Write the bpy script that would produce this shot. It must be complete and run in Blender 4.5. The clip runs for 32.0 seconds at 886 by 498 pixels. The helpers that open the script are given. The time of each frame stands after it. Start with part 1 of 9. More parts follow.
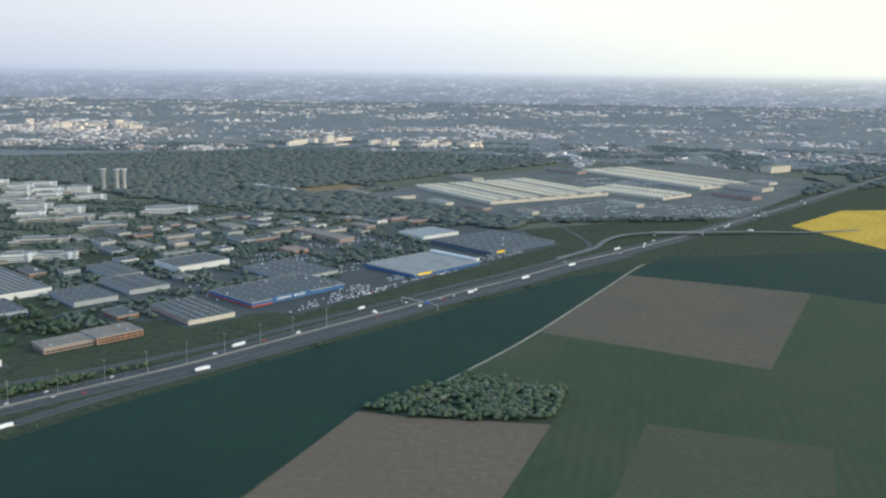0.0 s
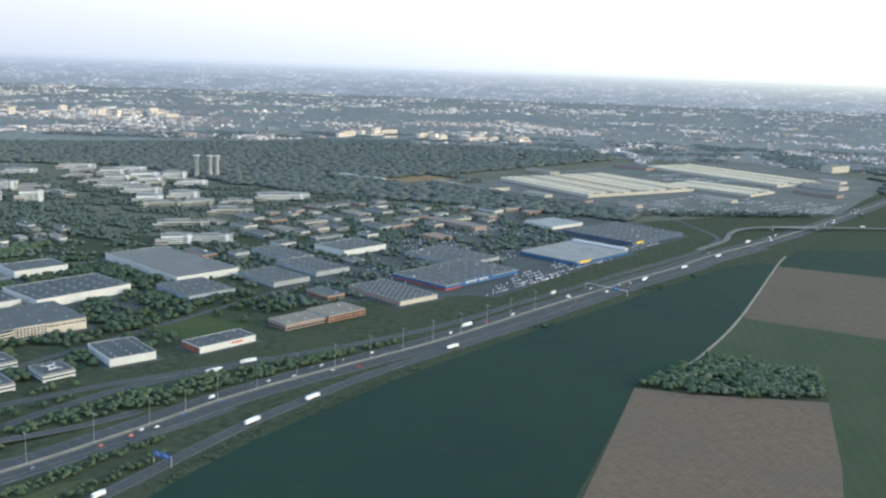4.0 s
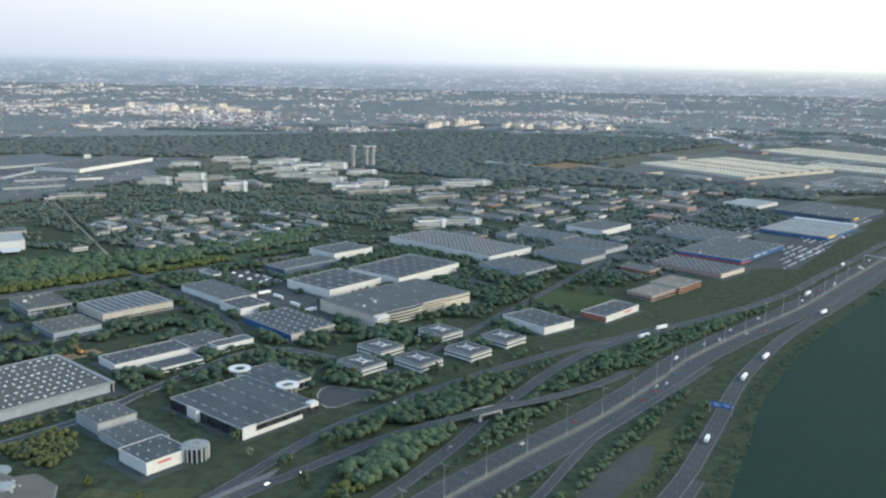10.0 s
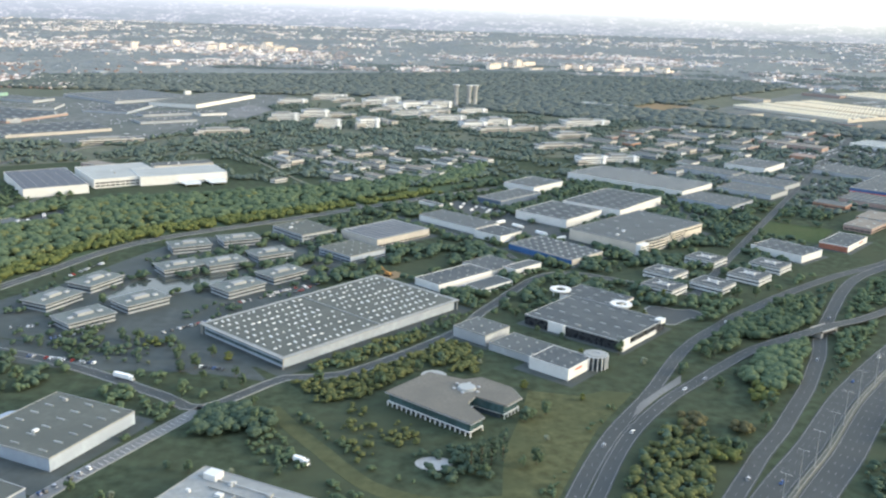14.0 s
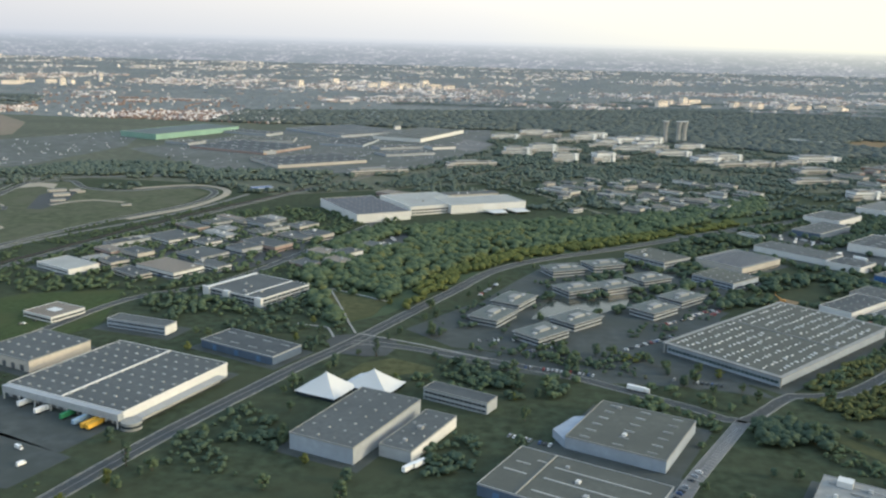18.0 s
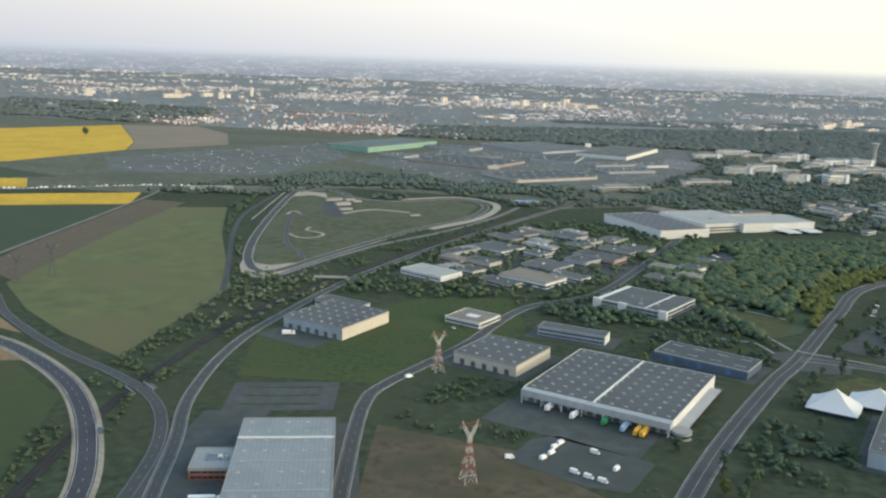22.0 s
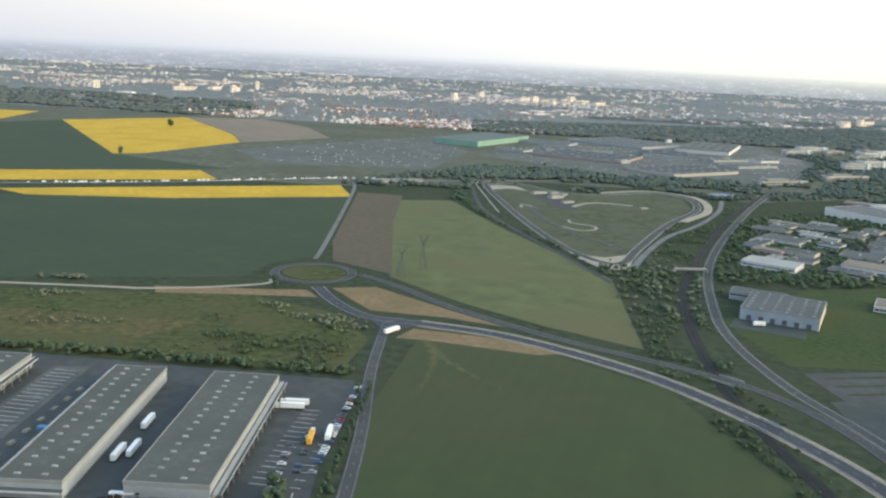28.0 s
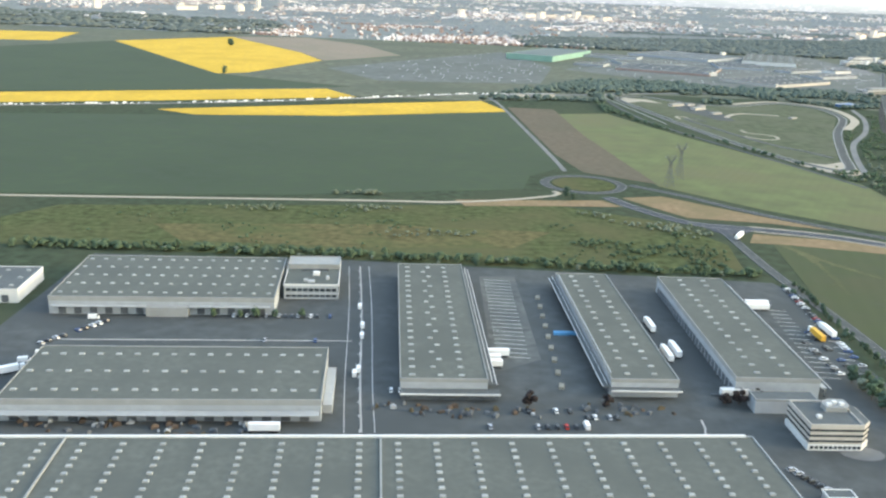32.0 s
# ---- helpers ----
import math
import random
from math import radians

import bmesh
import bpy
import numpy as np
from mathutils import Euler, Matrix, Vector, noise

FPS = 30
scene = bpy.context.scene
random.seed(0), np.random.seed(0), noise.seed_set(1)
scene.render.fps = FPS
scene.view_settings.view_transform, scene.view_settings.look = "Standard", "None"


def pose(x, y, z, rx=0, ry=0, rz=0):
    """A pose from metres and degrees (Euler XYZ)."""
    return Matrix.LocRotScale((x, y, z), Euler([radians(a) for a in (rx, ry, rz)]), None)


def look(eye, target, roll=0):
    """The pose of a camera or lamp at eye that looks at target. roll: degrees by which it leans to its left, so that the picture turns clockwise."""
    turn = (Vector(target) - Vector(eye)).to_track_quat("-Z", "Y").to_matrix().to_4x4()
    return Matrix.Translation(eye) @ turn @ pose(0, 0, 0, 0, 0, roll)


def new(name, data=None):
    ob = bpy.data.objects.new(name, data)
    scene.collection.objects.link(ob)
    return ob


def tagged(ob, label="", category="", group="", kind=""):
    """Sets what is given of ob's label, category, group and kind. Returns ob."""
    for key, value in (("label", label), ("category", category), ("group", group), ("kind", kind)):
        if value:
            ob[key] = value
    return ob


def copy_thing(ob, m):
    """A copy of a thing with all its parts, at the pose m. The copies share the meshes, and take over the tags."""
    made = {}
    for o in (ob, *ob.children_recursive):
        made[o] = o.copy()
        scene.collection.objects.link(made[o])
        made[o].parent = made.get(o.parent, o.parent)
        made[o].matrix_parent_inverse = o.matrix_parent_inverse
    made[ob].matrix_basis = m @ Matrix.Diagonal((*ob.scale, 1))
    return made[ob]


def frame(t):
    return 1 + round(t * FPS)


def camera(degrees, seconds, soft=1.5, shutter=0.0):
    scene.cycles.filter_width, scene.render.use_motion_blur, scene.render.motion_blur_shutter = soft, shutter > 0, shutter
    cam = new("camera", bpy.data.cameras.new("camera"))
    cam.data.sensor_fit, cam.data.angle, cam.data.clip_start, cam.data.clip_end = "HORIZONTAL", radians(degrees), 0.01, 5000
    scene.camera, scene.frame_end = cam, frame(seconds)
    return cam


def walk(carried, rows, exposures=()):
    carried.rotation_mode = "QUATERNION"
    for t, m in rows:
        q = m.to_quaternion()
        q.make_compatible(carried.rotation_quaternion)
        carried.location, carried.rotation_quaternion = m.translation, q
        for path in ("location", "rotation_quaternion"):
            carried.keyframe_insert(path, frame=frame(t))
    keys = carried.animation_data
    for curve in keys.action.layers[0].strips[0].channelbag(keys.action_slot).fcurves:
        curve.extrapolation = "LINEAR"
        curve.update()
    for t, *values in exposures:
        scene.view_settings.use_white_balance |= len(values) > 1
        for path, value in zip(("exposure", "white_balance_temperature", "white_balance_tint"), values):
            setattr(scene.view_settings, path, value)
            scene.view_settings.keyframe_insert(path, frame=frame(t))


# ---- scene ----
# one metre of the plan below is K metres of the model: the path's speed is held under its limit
K = 0.53
cam = camera(52.44, 32.0, soft=2.35)
PATH = [
    (0.0, 0.01, 0.00, 160.78, 78.94, -0.75, 2.93),
    (0.5, -18.32, -2.71, 159.70, 76.89, -1.36, 2.31),
    (1.0, -36.70, -5.47, 158.64, 77.56, -0.98, 3.07),
    (1.5, -55.11, -8.26, 157.59, 77.70, -1.20, 2.56),
    (2.0, -73.57, -11.08, 156.56, 78.40, -1.28, 2.33),
    (2.5, -92.07, -13.94, 155.54, 78.27, -1.60, 1.86),
    (3.0, -110.61, -16.83, 154.54, 78.38, -1.72, 1.93),
    (3.5, -129.18, -19.74, 153.55, 78.67, -1.86, 1.99),
    (5.5, -203.85, -31.67, 149.70, 78.88, -2.08, 1.08),
    (6.0, -222.61, -34.72, 148.76, 79.00, -1.58, 0.79),
    (6.5, -241.39, -37.78, 147.83, 78.83, -1.26, 1.02),
    (7.0, -260.21, -40.86, 146.91, 79.20, -1.10, 0.77),
    (7.5, -279.06, -43.96, 145.99, 78.70, -1.16, 0.52),
    (8.0, -297.93, -47.07, 145.08, 79.22, -0.83, 0.16),
    (8.5, -316.84, -50.20, 144.18, 79.05, -0.53, 0.39),
    (9.0, -335.77, -53.34, 143.28, 79.08, -0.62, 0.68),
    (9.5, -354.73, -56.49, 142.38, 78.83, -0.60, 1.00),
    (10.0, -373.72, -59.66, 141.49, 78.38, -1.07, 0.93),
    (10.5, -392.73, -62.83, 140.60, 78.25, -1.73, 0.60),
    (11.0, -411.76, -66.00, 139.71, 77.06, -2.39, 0.79),
    (11.5, -430.82, -69.19, 138.82, 71.65, -1.44, 2.09),
    (12.0, -449.90, -72.37, 137.93, 70.15, -1.27, 2.02),
    (12.5, -469.00, -75.56, 137.04, 72.28, -1.47, 0.69),
    (13.0, -488.12, -78.75, 136.15, 73.36, -1.63, 0.39),
    (13.5, -507.25, -81.94, 135.25, 74.29, -1.22, 0.69),
    (14.0, -526.41, -85.13, 134.36, 74.86, -1.71, 0.49),
    (14.5, -545.58, -88.31, 133.46, 78.06, -1.20, 0.60),
    (16.5, -622.42, -100.98, 129.80, 78.24, -2.13, 1.14),
    (17.0, -641.66, -104.12, 128.87, 77.77, -2.16, 0.93),
    (17.5, -660.91, -107.25, 127.94, 77.41, -1.62, 0.70),
    (18.0, -680.17, -110.37, 126.99, 77.11, -1.43, 6.68),
    (18.5, -699.44, -113.47, 126.03, 77.49, -2.49, 6.34),
    (19.0, -718.72, -116.55, 125.06, 77.50, -2.48, 6.13),
    (19.5, -738.00, -119.62, 124.08, 77.51, -2.56, 5.92),
    (20.0, -757.29, -122.66, 123.09, 78.09, -3.03, 6.67),
    (20.5, -776.59, -125.69, 122.09, 77.81, -2.84, 8.65),
    (21.0, -795.88, -128.68, 121.07, 77.69, -1.84, 11.46),
    (21.5, -815.19, -131.66, 120.04, 78.31, -2.24, 12.06),
    (22.0, -834.49, -134.61, 118.99, 78.14, -1.97, 12.12),
    (22.5, -853.79, -137.53, 117.92, 78.36, -2.28, 13.05),
    (23.0, -873.10, -140.42, 116.84, 77.37, -2.41, 13.40),
    (23.5, -892.40, -143.28, 115.75, 77.20, -3.14, 12.24),
    (24.0, -911.70, -146.11, 114.63, 77.10, -4.32, 10.33),
    (24.5, -931.00, -148.90, 113.50, 76.24, -3.40, 9.16),
    (26.5, -1008.14, -159.72, 108.76, 78.22, -2.91, 7.89),
    (27.0, -1027.41, -162.32, 107.52, 78.01, -2.70, 7.39),
    (27.5, -1046.67, -164.88, 106.25, 78.19, -2.75, 7.06),
    (28.0, -1065.92, -167.40, 104.97, 78.16, -2.75, 7.47),
    (28.5, -1085.16, -169.87, 103.65, 77.88, -2.73, 7.09),
    (29.0, -1104.38, -172.29, 102.32, 77.74, -2.87, 7.00),
    (29.5, -1123.60, -174.67, 100.95, 77.57, -2.86, 6.91),
    (30.0, -1142.80, -176.99, 99.56, 77.70, -2.60, 7.08),
    (30.5, -1161.98, -179.26, 98.14, 75.80, -1.76, 7.12),
    (31.0, -1181.15, -181.48, 96.69, 71.59, -1.95, 6.71),
    (31.5, -1200.30, -183.65, 95.21, 73.11, -1.81, 3.76),
    (32.0, -1219.43, -185.75, 93.71, 73.34, -2.13, 4.33),
]
EXPOSURE = [(t, stops + 0.04, 5300 if t < 11 else 5500 if t < 12 else 5750 if t < 15 else 5850, 9 if 11.5 < t < 15 else 6) for t, stops in (
    (0.0, 0.18), (1.0, 0.38), (3.0, 0.42), (6.0, 0.42), (10.5, 0.33), (11.2, 0.42), (12.0, 1.34), (13.0, 1.2), (14.0, 0.95), (14.6, 0.45), (17.0, 0.32), (19.0, 0.33), (23.0, 0.3), (27.0, 0.46), (28.0, 0.46), (30.0, 0.5), (30.6, 0.65), (31.2, 1.0), (32.0, 1.14))]
walk(cam, [(t, pose(*p)) for t, *p in PATH], EXPOSURE)

# ---------------- world, sun ----------------
SUN_AZ, SUN_EL = radians(-4.0), radians(11.0)      # azimuth counted from +x towards +y
sun_dir = Vector((math.cos(SUN_AZ) * math.cos(SUN_EL), math.sin(SUN_AZ) * math.cos(SUN_EL), math.sin(SUN_EL)))
world = bpy.data.worlds.new("world")
scene.world = world
world.use_nodes = True
wn, wl = world.node_tree.nodes, world.node_tree.links
wn.clear()


def wnode(kind):
    return wn.new(kind)


sky = wnode("ShaderNodeTexSky")
sky.sky_type, sky.sun_disc = "NISHITA", False
sky.sun_elevation, sky.sun_rotation = SUN_EL, math.pi / 2 - SUN_AZ
sky.air_density, sky.dust_density, sky.altitude = 1.2, 4.0, 200
coords = wnode("ShaderNodeTexCoord")
sep = wnode("ShaderNodeSeparateXYZ")
wl.new(coords.outputs["Generated"], sep.inputs[0])


def ramp(src, stops):
    r = wnode("ShaderNodeValToRGB")
    e = r.color_ramp.elements
    while len(e) < len(stops):
        e.new(0.5)
    for el, (p, c) in zip(e, stops):
        el.position, el.color = p, (*c, 1) if isinstance(c, tuple) else (c, c, c, 1)
    wl.new(src, r.inputs[0])
    return r.outputs[0]


def remap(src, a, b):
    m = wnode("ShaderNodeMapRange")
    m.inputs[1].default_value, m.inputs[2].default_value = a, b
    wl.new(src, m.inputs[0])
    return m.outputs[0]


def mixc(fac, a, b):
    m = wnode("ShaderNodeMix")
    m.data_type = "RGBA"
    for i, s in ((0, fac), (6, a), (7, b)):
        if isinstance(s, (int, float)):
            m.inputs[i].default_value = s
        elif isinstance(s, tuple):
            m.inputs[i].default_value = (*s, 1)
        else:
            wl.new(s, m.inputs[i])
    return m.outputs[2]


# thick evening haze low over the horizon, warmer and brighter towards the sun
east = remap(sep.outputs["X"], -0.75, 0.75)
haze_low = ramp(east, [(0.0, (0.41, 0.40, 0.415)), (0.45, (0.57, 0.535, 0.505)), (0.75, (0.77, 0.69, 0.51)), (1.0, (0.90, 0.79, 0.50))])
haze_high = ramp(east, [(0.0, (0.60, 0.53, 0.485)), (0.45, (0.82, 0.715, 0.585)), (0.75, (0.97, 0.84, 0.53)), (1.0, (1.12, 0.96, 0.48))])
up = remap(sep.outputs["Z"], 0.0, 0.13)
haze = mixc(ramp(up, [(0.0, 0.0), (0.12, 0.22), (0.42, 0.68), (1.0, 1.0)]), haze_low, haze_high)
sky_scale = wnode("ShaderNodeVectorMath")
sky_scale.operation = "SCALE"
sky_scale.inputs["Scale"].default_value = 0.38
wl.new(sky.outputs[0], sky_scale.inputs[0])
above = mixc(ramp(remap(sep.outputs["Z"], 0.11, 0.45), [(0.0, 0.0), (1.0, 0.85)]), haze, sky_scale.outputs[0])
# the plain and the town beyond, painted here with the same haze mixed in, down to the ground sheet
stretch = wnode("ShaderNodeVectorMath")
stretch.operation = "MULTIPLY"
stretch.inputs[1].default_value = (330, 330, 1900)
wl.new(coords.outputs["Generated"], stretch.inputs[0])
cells = wnode("ShaderNodeTexVoronoi")
wl.new(stretch.outputs[0], cells.inputs["Vector"])
cells.inputs["Scale"].default_value = 1.0
roofs = wnode("ShaderNodeSeparateColor")
wl.new(cells.outputs["Color"], roofs.inputs[0])
woods = wnode("ShaderNodeTexNoise")
wl.new(stretch.outputs[0], woods.inputs["Vector"])
woods.inputs["Scale"].default_value = 0.12
woods.inputs["Detail"].default_value = 4
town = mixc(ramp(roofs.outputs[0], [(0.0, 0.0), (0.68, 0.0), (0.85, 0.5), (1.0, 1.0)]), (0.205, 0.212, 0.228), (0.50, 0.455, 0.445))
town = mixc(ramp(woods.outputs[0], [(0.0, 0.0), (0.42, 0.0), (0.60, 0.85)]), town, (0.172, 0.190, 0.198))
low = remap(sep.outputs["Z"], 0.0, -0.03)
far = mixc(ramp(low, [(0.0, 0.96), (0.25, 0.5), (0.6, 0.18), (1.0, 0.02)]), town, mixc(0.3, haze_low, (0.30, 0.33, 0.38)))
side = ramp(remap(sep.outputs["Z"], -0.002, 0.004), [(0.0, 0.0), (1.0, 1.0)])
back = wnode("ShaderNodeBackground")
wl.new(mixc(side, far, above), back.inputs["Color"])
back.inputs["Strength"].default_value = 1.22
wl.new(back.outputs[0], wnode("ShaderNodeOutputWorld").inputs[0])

sun = new("sun", bpy.data.lights.new("sun", "SUN"))
sun.data.energy, sun.data.angle, sun.data.color = 1.2, radians(6), (1.0, 0.82, 0.58)
sun.matrix_world = look((0, 0, 900), Vector((0, 0, 900)) - sun_dir)

# ---------------- materials ----------------
MATS = {}


def mat(name, color, rough=0.8, vary=0.18, fine=0.9, broad=0.03, metal=0.0, bump=0.0, alt=None, own=0.0, stripe=None, spec=0.15):
    """A surface with grain at two scales; alt: a second colour that comes through in broad patches; own: how much each piece
    differs; stripe: (direction in degrees, period in metres, strength)."""
    m = bpy.data.materials.new(name)
    m.use_nodes = True
    n, l = m.node_tree.nodes, m.node_tree.links
    b = n["Principled BSDF"]
    geo = n.new("ShaderNodeNewGeometry")

    def noise_tex(scale, detail):
        t = n.new("ShaderNodeTexNoise")
        t.inputs["Scale"].default_value, t.inputs["Detail"].default_value = scale / K, detail
        l.new(geo.outputs["Position"], t.inputs["Vector"])
        return t.outputs[0]

    def mix(fac, a, c, blend="MIX"):
        x = n.new("ShaderNodeMix")
        x.data_type, x.blend_type = "RGBA", blend
        for i, s in ((0, fac), (6, a), (7, c)):
            if isinstance(s, (int, float)):
                x.inputs[i].default_value = s
            elif isinstance(s, tuple):
                x.inputs[i].default_value = (*s, 1)
            else:
                l.new(s, x.inputs[i])
        return x.outputs[2]

    def curve(src, a, c, lo=0.0, hi=1.0):
        r = n.new("ShaderNodeMapRange")
        for i, v in ((1, a), (2, c), (3, lo), (4, hi)):
            r.inputs[i].default_value = v
        l.new(src, r.inputs[0])
        return r.outputs[0]

    broad_tex, fine_tex = noise_tex(broad, 5), noise_tex(fine, 4)
    dark = tuple(v * (1 - vary) for v in color)
    light = tuple(min(1, v * (1 + vary)) for v in color)
    col = mix(curve(fine_tex, 0.3, 0.7), dark, light)
    second = alt or tuple(v * (1 - 1.3 * vary) for v in color)
    col = mix(curve(broad_tex, 0.44, 0.66, 0.0, 0.85), col, second)
    if stripe:
        turn = n.new("ShaderNodeVectorRotate")
        turn.rotation_type = "Z_AXIS"
        turn.inputs["Angle"].default_value = -radians(stripe[0])
        l.new(geo.outputs["Position"], turn.inputs["Vector"])
        w = n.new("ShaderNodeTexWave")
        w.bands_direction = "Y"
        w.inputs["Scale"].default_value, w.inputs["Distortion"].default_value = 0.314 / stripe[1] / K, 0.6
        w.inputs["Detail Scale"].default_value = 0.3
        l.new(turn.outputs[0], w.inputs["Vector"])
        col = mix(curve(w.outputs["Fac"], 0.0, 1.0, 0.0, stripe[2]), col, tuple(v * 0.45 for v in color))
    if own:
        info = n.new("ShaderNodeObjectInfo")
        col = mix(curve(info.outputs["Random"], 0, 1, 0.0, own), col, tuple(v * 0.35 for v in color))
    l.new(col, b.inputs["Base Color"])
    l.new(curve(fine_tex, 0.2, 0.8, max(0.03, rough - 0.12), min(1, rough + 0.1)), b.inputs["Roughness"])
    b.inputs["Metallic"].default_value = metal
    b.inputs["Specular IOR Level"].default_value = spec
    if bump:
        bp = n.new("ShaderNodeBump")
        bp.inputs["Strength"].default_value, bp.inputs["Distance"].default_value = bump, 0.4 * K
        l.new(fine_tex, bp.inputs["Height"])
        l.new(bp.outputs[0], b.inputs["Normal"])
    MATS[name] = m
    return m


def leaf_mat(name, color, alt, own=0.4, isle_mix=0.4, vary=0.20, bump=0.35):
    """Foliage: the tint drifts from clump to clump and from tree to tree."""
    m = mat(name, color, 0.85, vary, 0.75, 0.012, alt=alt, own=own, spec=0.03, bump=bump)
    n, l = m.node_tree.nodes, m.node_tree.links
    b = n["Principled BSDF"]
    old = b.inputs["Base Color"].links[0].from_socket
    isle = n.new("ShaderNodeNewGeometry")
    x = n.new("ShaderNodeMix")
    x.data_type = "RGBA"
    r = n.new("ShaderNodeMapRange")
    r.inputs[3].default_value, r.inputs[4].default_value = 0.0, isle_mix
    l.new(isle.outputs["Random Per Island"], r.inputs[0])
    l.new(r.outputs[0], x.inputs[0])
    l.new(old, x.inputs[6])
    x.inputs[7].default_value = (*[v * 0.45 for v in color], 1)
    l.new(x.outputs[2], b.inputs["Base Color"])
    return m


def glass_mat(name, color, rough=0.08):
    return mat(name, color, rough, 0.3, 0.3, 0.05, spec=0.8)


GRASS = mat("grass", (0.046, 0.058, 0.036), 0.95, 0.35, 0.12, 0.012, alt=(0.054, 0.063, 0.039), bump=0.3, spec=0.03)
LAWN = mat("lawn", (0.052, 0.071, 0.032), 0.95, 0.25, 0.2, 0.02, alt=(0.066, 0.077, 0.037), spec=0.03)
# plain paler and greyer than the grass: distance haze put into its colour
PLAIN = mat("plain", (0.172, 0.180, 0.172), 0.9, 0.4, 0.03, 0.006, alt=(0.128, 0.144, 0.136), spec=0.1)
# CROP_DARK and CROP_TEAL: one wheat, dimming and haze put into the two tones
CROP_DARK = mat("young wheat", (0.013, 0.033, 0.022), 0.9, 0.22, 0.05, 0.006, alt=(0.011, 0.028, 0.021), stripe=(48, 9, 0.12), spec=0.16)
CROP_TEAL = mat("haze-paled wheat", (0.043, 0.060, 0.032), 0.9, 0.2, 0.05, 0.008, alt=(0.038, 0.053, 0.030), stripe=(14, 11, 0.10), spec=0.16)
CROP_MID = mat("spring barley", (0.038, 0.056, 0.027), 0.9, 0.18, 0.05, 0.008, alt=(0.050, 0.062, 0.034), stripe=(80, 12, 0.16), spec=0.16)
CROP_OLIVE = mat("thin barley", (0.098, 0.111, 0.047), 0.9, 0.22, 0.04, 0.007, alt=(0.110, 0.105, 0.052), stripe=(66, 8, 0.05), spec=0.16)
CROP_RAPE = mat("rapeseed in bloom", (0.50, 0.325, 0.030), 0.9, 0.2, 0.10, 0.012, alt=(0.40, 0.265, 0.022), stripe=(60, 16, 0.12), spec=0.16)
CROP_GREEN = mat("green barley", (0.046, 0.062, 0.026), 0.9, 0.14, 0.05, 0.006, alt=(0.063, 0.064, 0.033), stripe=(80, 12, 0.08), spec=0.16)
SOIL = mat("ploughed soil", (0.136, 0.108, 0.078), 0.97, 0.15, 0.15, 0.008, alt=(0.126, 0.103, 0.077), stripe=(50, 5, 0.12), spec=0.03)
SOIL_ORANGE = mat("bare orange soil", (0.205, 0.150, 0.090), 0.97, 0.2, 0.2, 0.02, alt=(0.150, 0.125, 0.070), spec=0.03)
EARTH = mat("rough bare earth", (0.092, 0.078, 0.054), 0.97, 0.3, 0.12, 0.03, alt=(0.066, 0.066, 0.042), bump=0.4, spec=0.03)
SCRUB = mat("rough scrub grass", (0.066, 0.076, 0.033), 0.95, 0.4, 0.15, 0.014, alt=(0.088, 0.084, 0.042), bump=0.4, spec=0.03)
EARTH_TRACK = mat("pale packed earth", (0.27, 0.24, 0.19), 0.95, 0.2, 0.3, 0.03, alt=(0.19, 0.18, 0.13))
GRAVEL = mat("pale gravel", (0.315, 0.28, 0.22), 0.95, 0.12, 0.5, 0.03)
ASPHALT = mat("asphalt", (0.060, 0.065, 0.065), 0.85, 0.15, 0.25, 0.02, alt=(0.051, 0.056, 0.056))
ASPHALT_NEW = mat("fresh dark asphalt", (0.052, 0.056, 0.066), 0.8, 0.15, 0.3, 0.02)
ASPHALT_OLD = mat("worn pale asphalt", (0.155, 0.155, 0.150), 0.9, 0.15, 0.3, 0.02, alt=(0.12, 0.12, 0.12))
YARD_WORN = mat("worn yard asphalt", (0.066, 0.071, 0.070), 0.85, 0.25, 0.12, 0.02, alt=(0.055, 0.060, 0.060))
YARD = mat("yard asphalt", (0.062, 0.070, 0.067), 0.85, 0.25, 0.10, 0.02, alt=(0.051, 0.060, 0.055))
CONCRETE = mat("weathered concrete", (0.36, 0.35, 0.33), 0.9, 0.15, 0.3, 0.05)
KERB = mat("dull kerb stone", (0.27, 0.27, 0.255), 0.9, 0.15, 0.3, 0.05)
PAINT = mat("road paint", (0.215, 0.215, 0.21), 0.7, 0.15, 0.5, 0.05)
PAINT_NEW = mat("fresh road paint", (0.46, 0.46, 0.445), 0.6, 0.1, 0.5, 0.05)
# stained far yards, with haze lifting the grey above the near yards
FACTORY_YARD = mat("stained works yard paled for haze", (0.112, 0.117, 0.110), 0.85, 0.35, 0.05, 0.010, spec=0.12, alt=(0.082, 0.092, 0.078))
CAMPUS_WHITE = mat("bright white render", (0.74, 0.74, 0.72), 0.7, 0.06, 0.25, 0.05)
WATER = mat("pond water", (0.05, 0.06, 0.055), 0.12, 0.2, 0.05, 0.02, spec=0.3)
MEADOW = mat("dry olive meadow", (0.076, 0.080, 0.041), 0.95, 0.3, 0.15, 0.02, alt=(0.061, 0.069, 0.037), bump=0.3, spec=0.03)
ROOF_GREY = mat("grey roof membrane", (0.094, 0.102, 0.103), 0.8, 0.16, 0.35, 0.05, alt=(0.080, 0.087, 0.088), spec=0.12)
ROOF_DARK = mat("dark bitumen roof", (0.066, 0.074, 0.079), 0.8, 0.2, 0.3, 0.05, alt=(0.086, 0.094, 0.096), spec=0.12)
ROOF_GREEN = mat("greenish roof membrane", (0.096, 0.101, 0.089), 0.8, 0.14, 0.3, 0.04, alt=(0.082, 0.087, 0.078), spec=0.12)
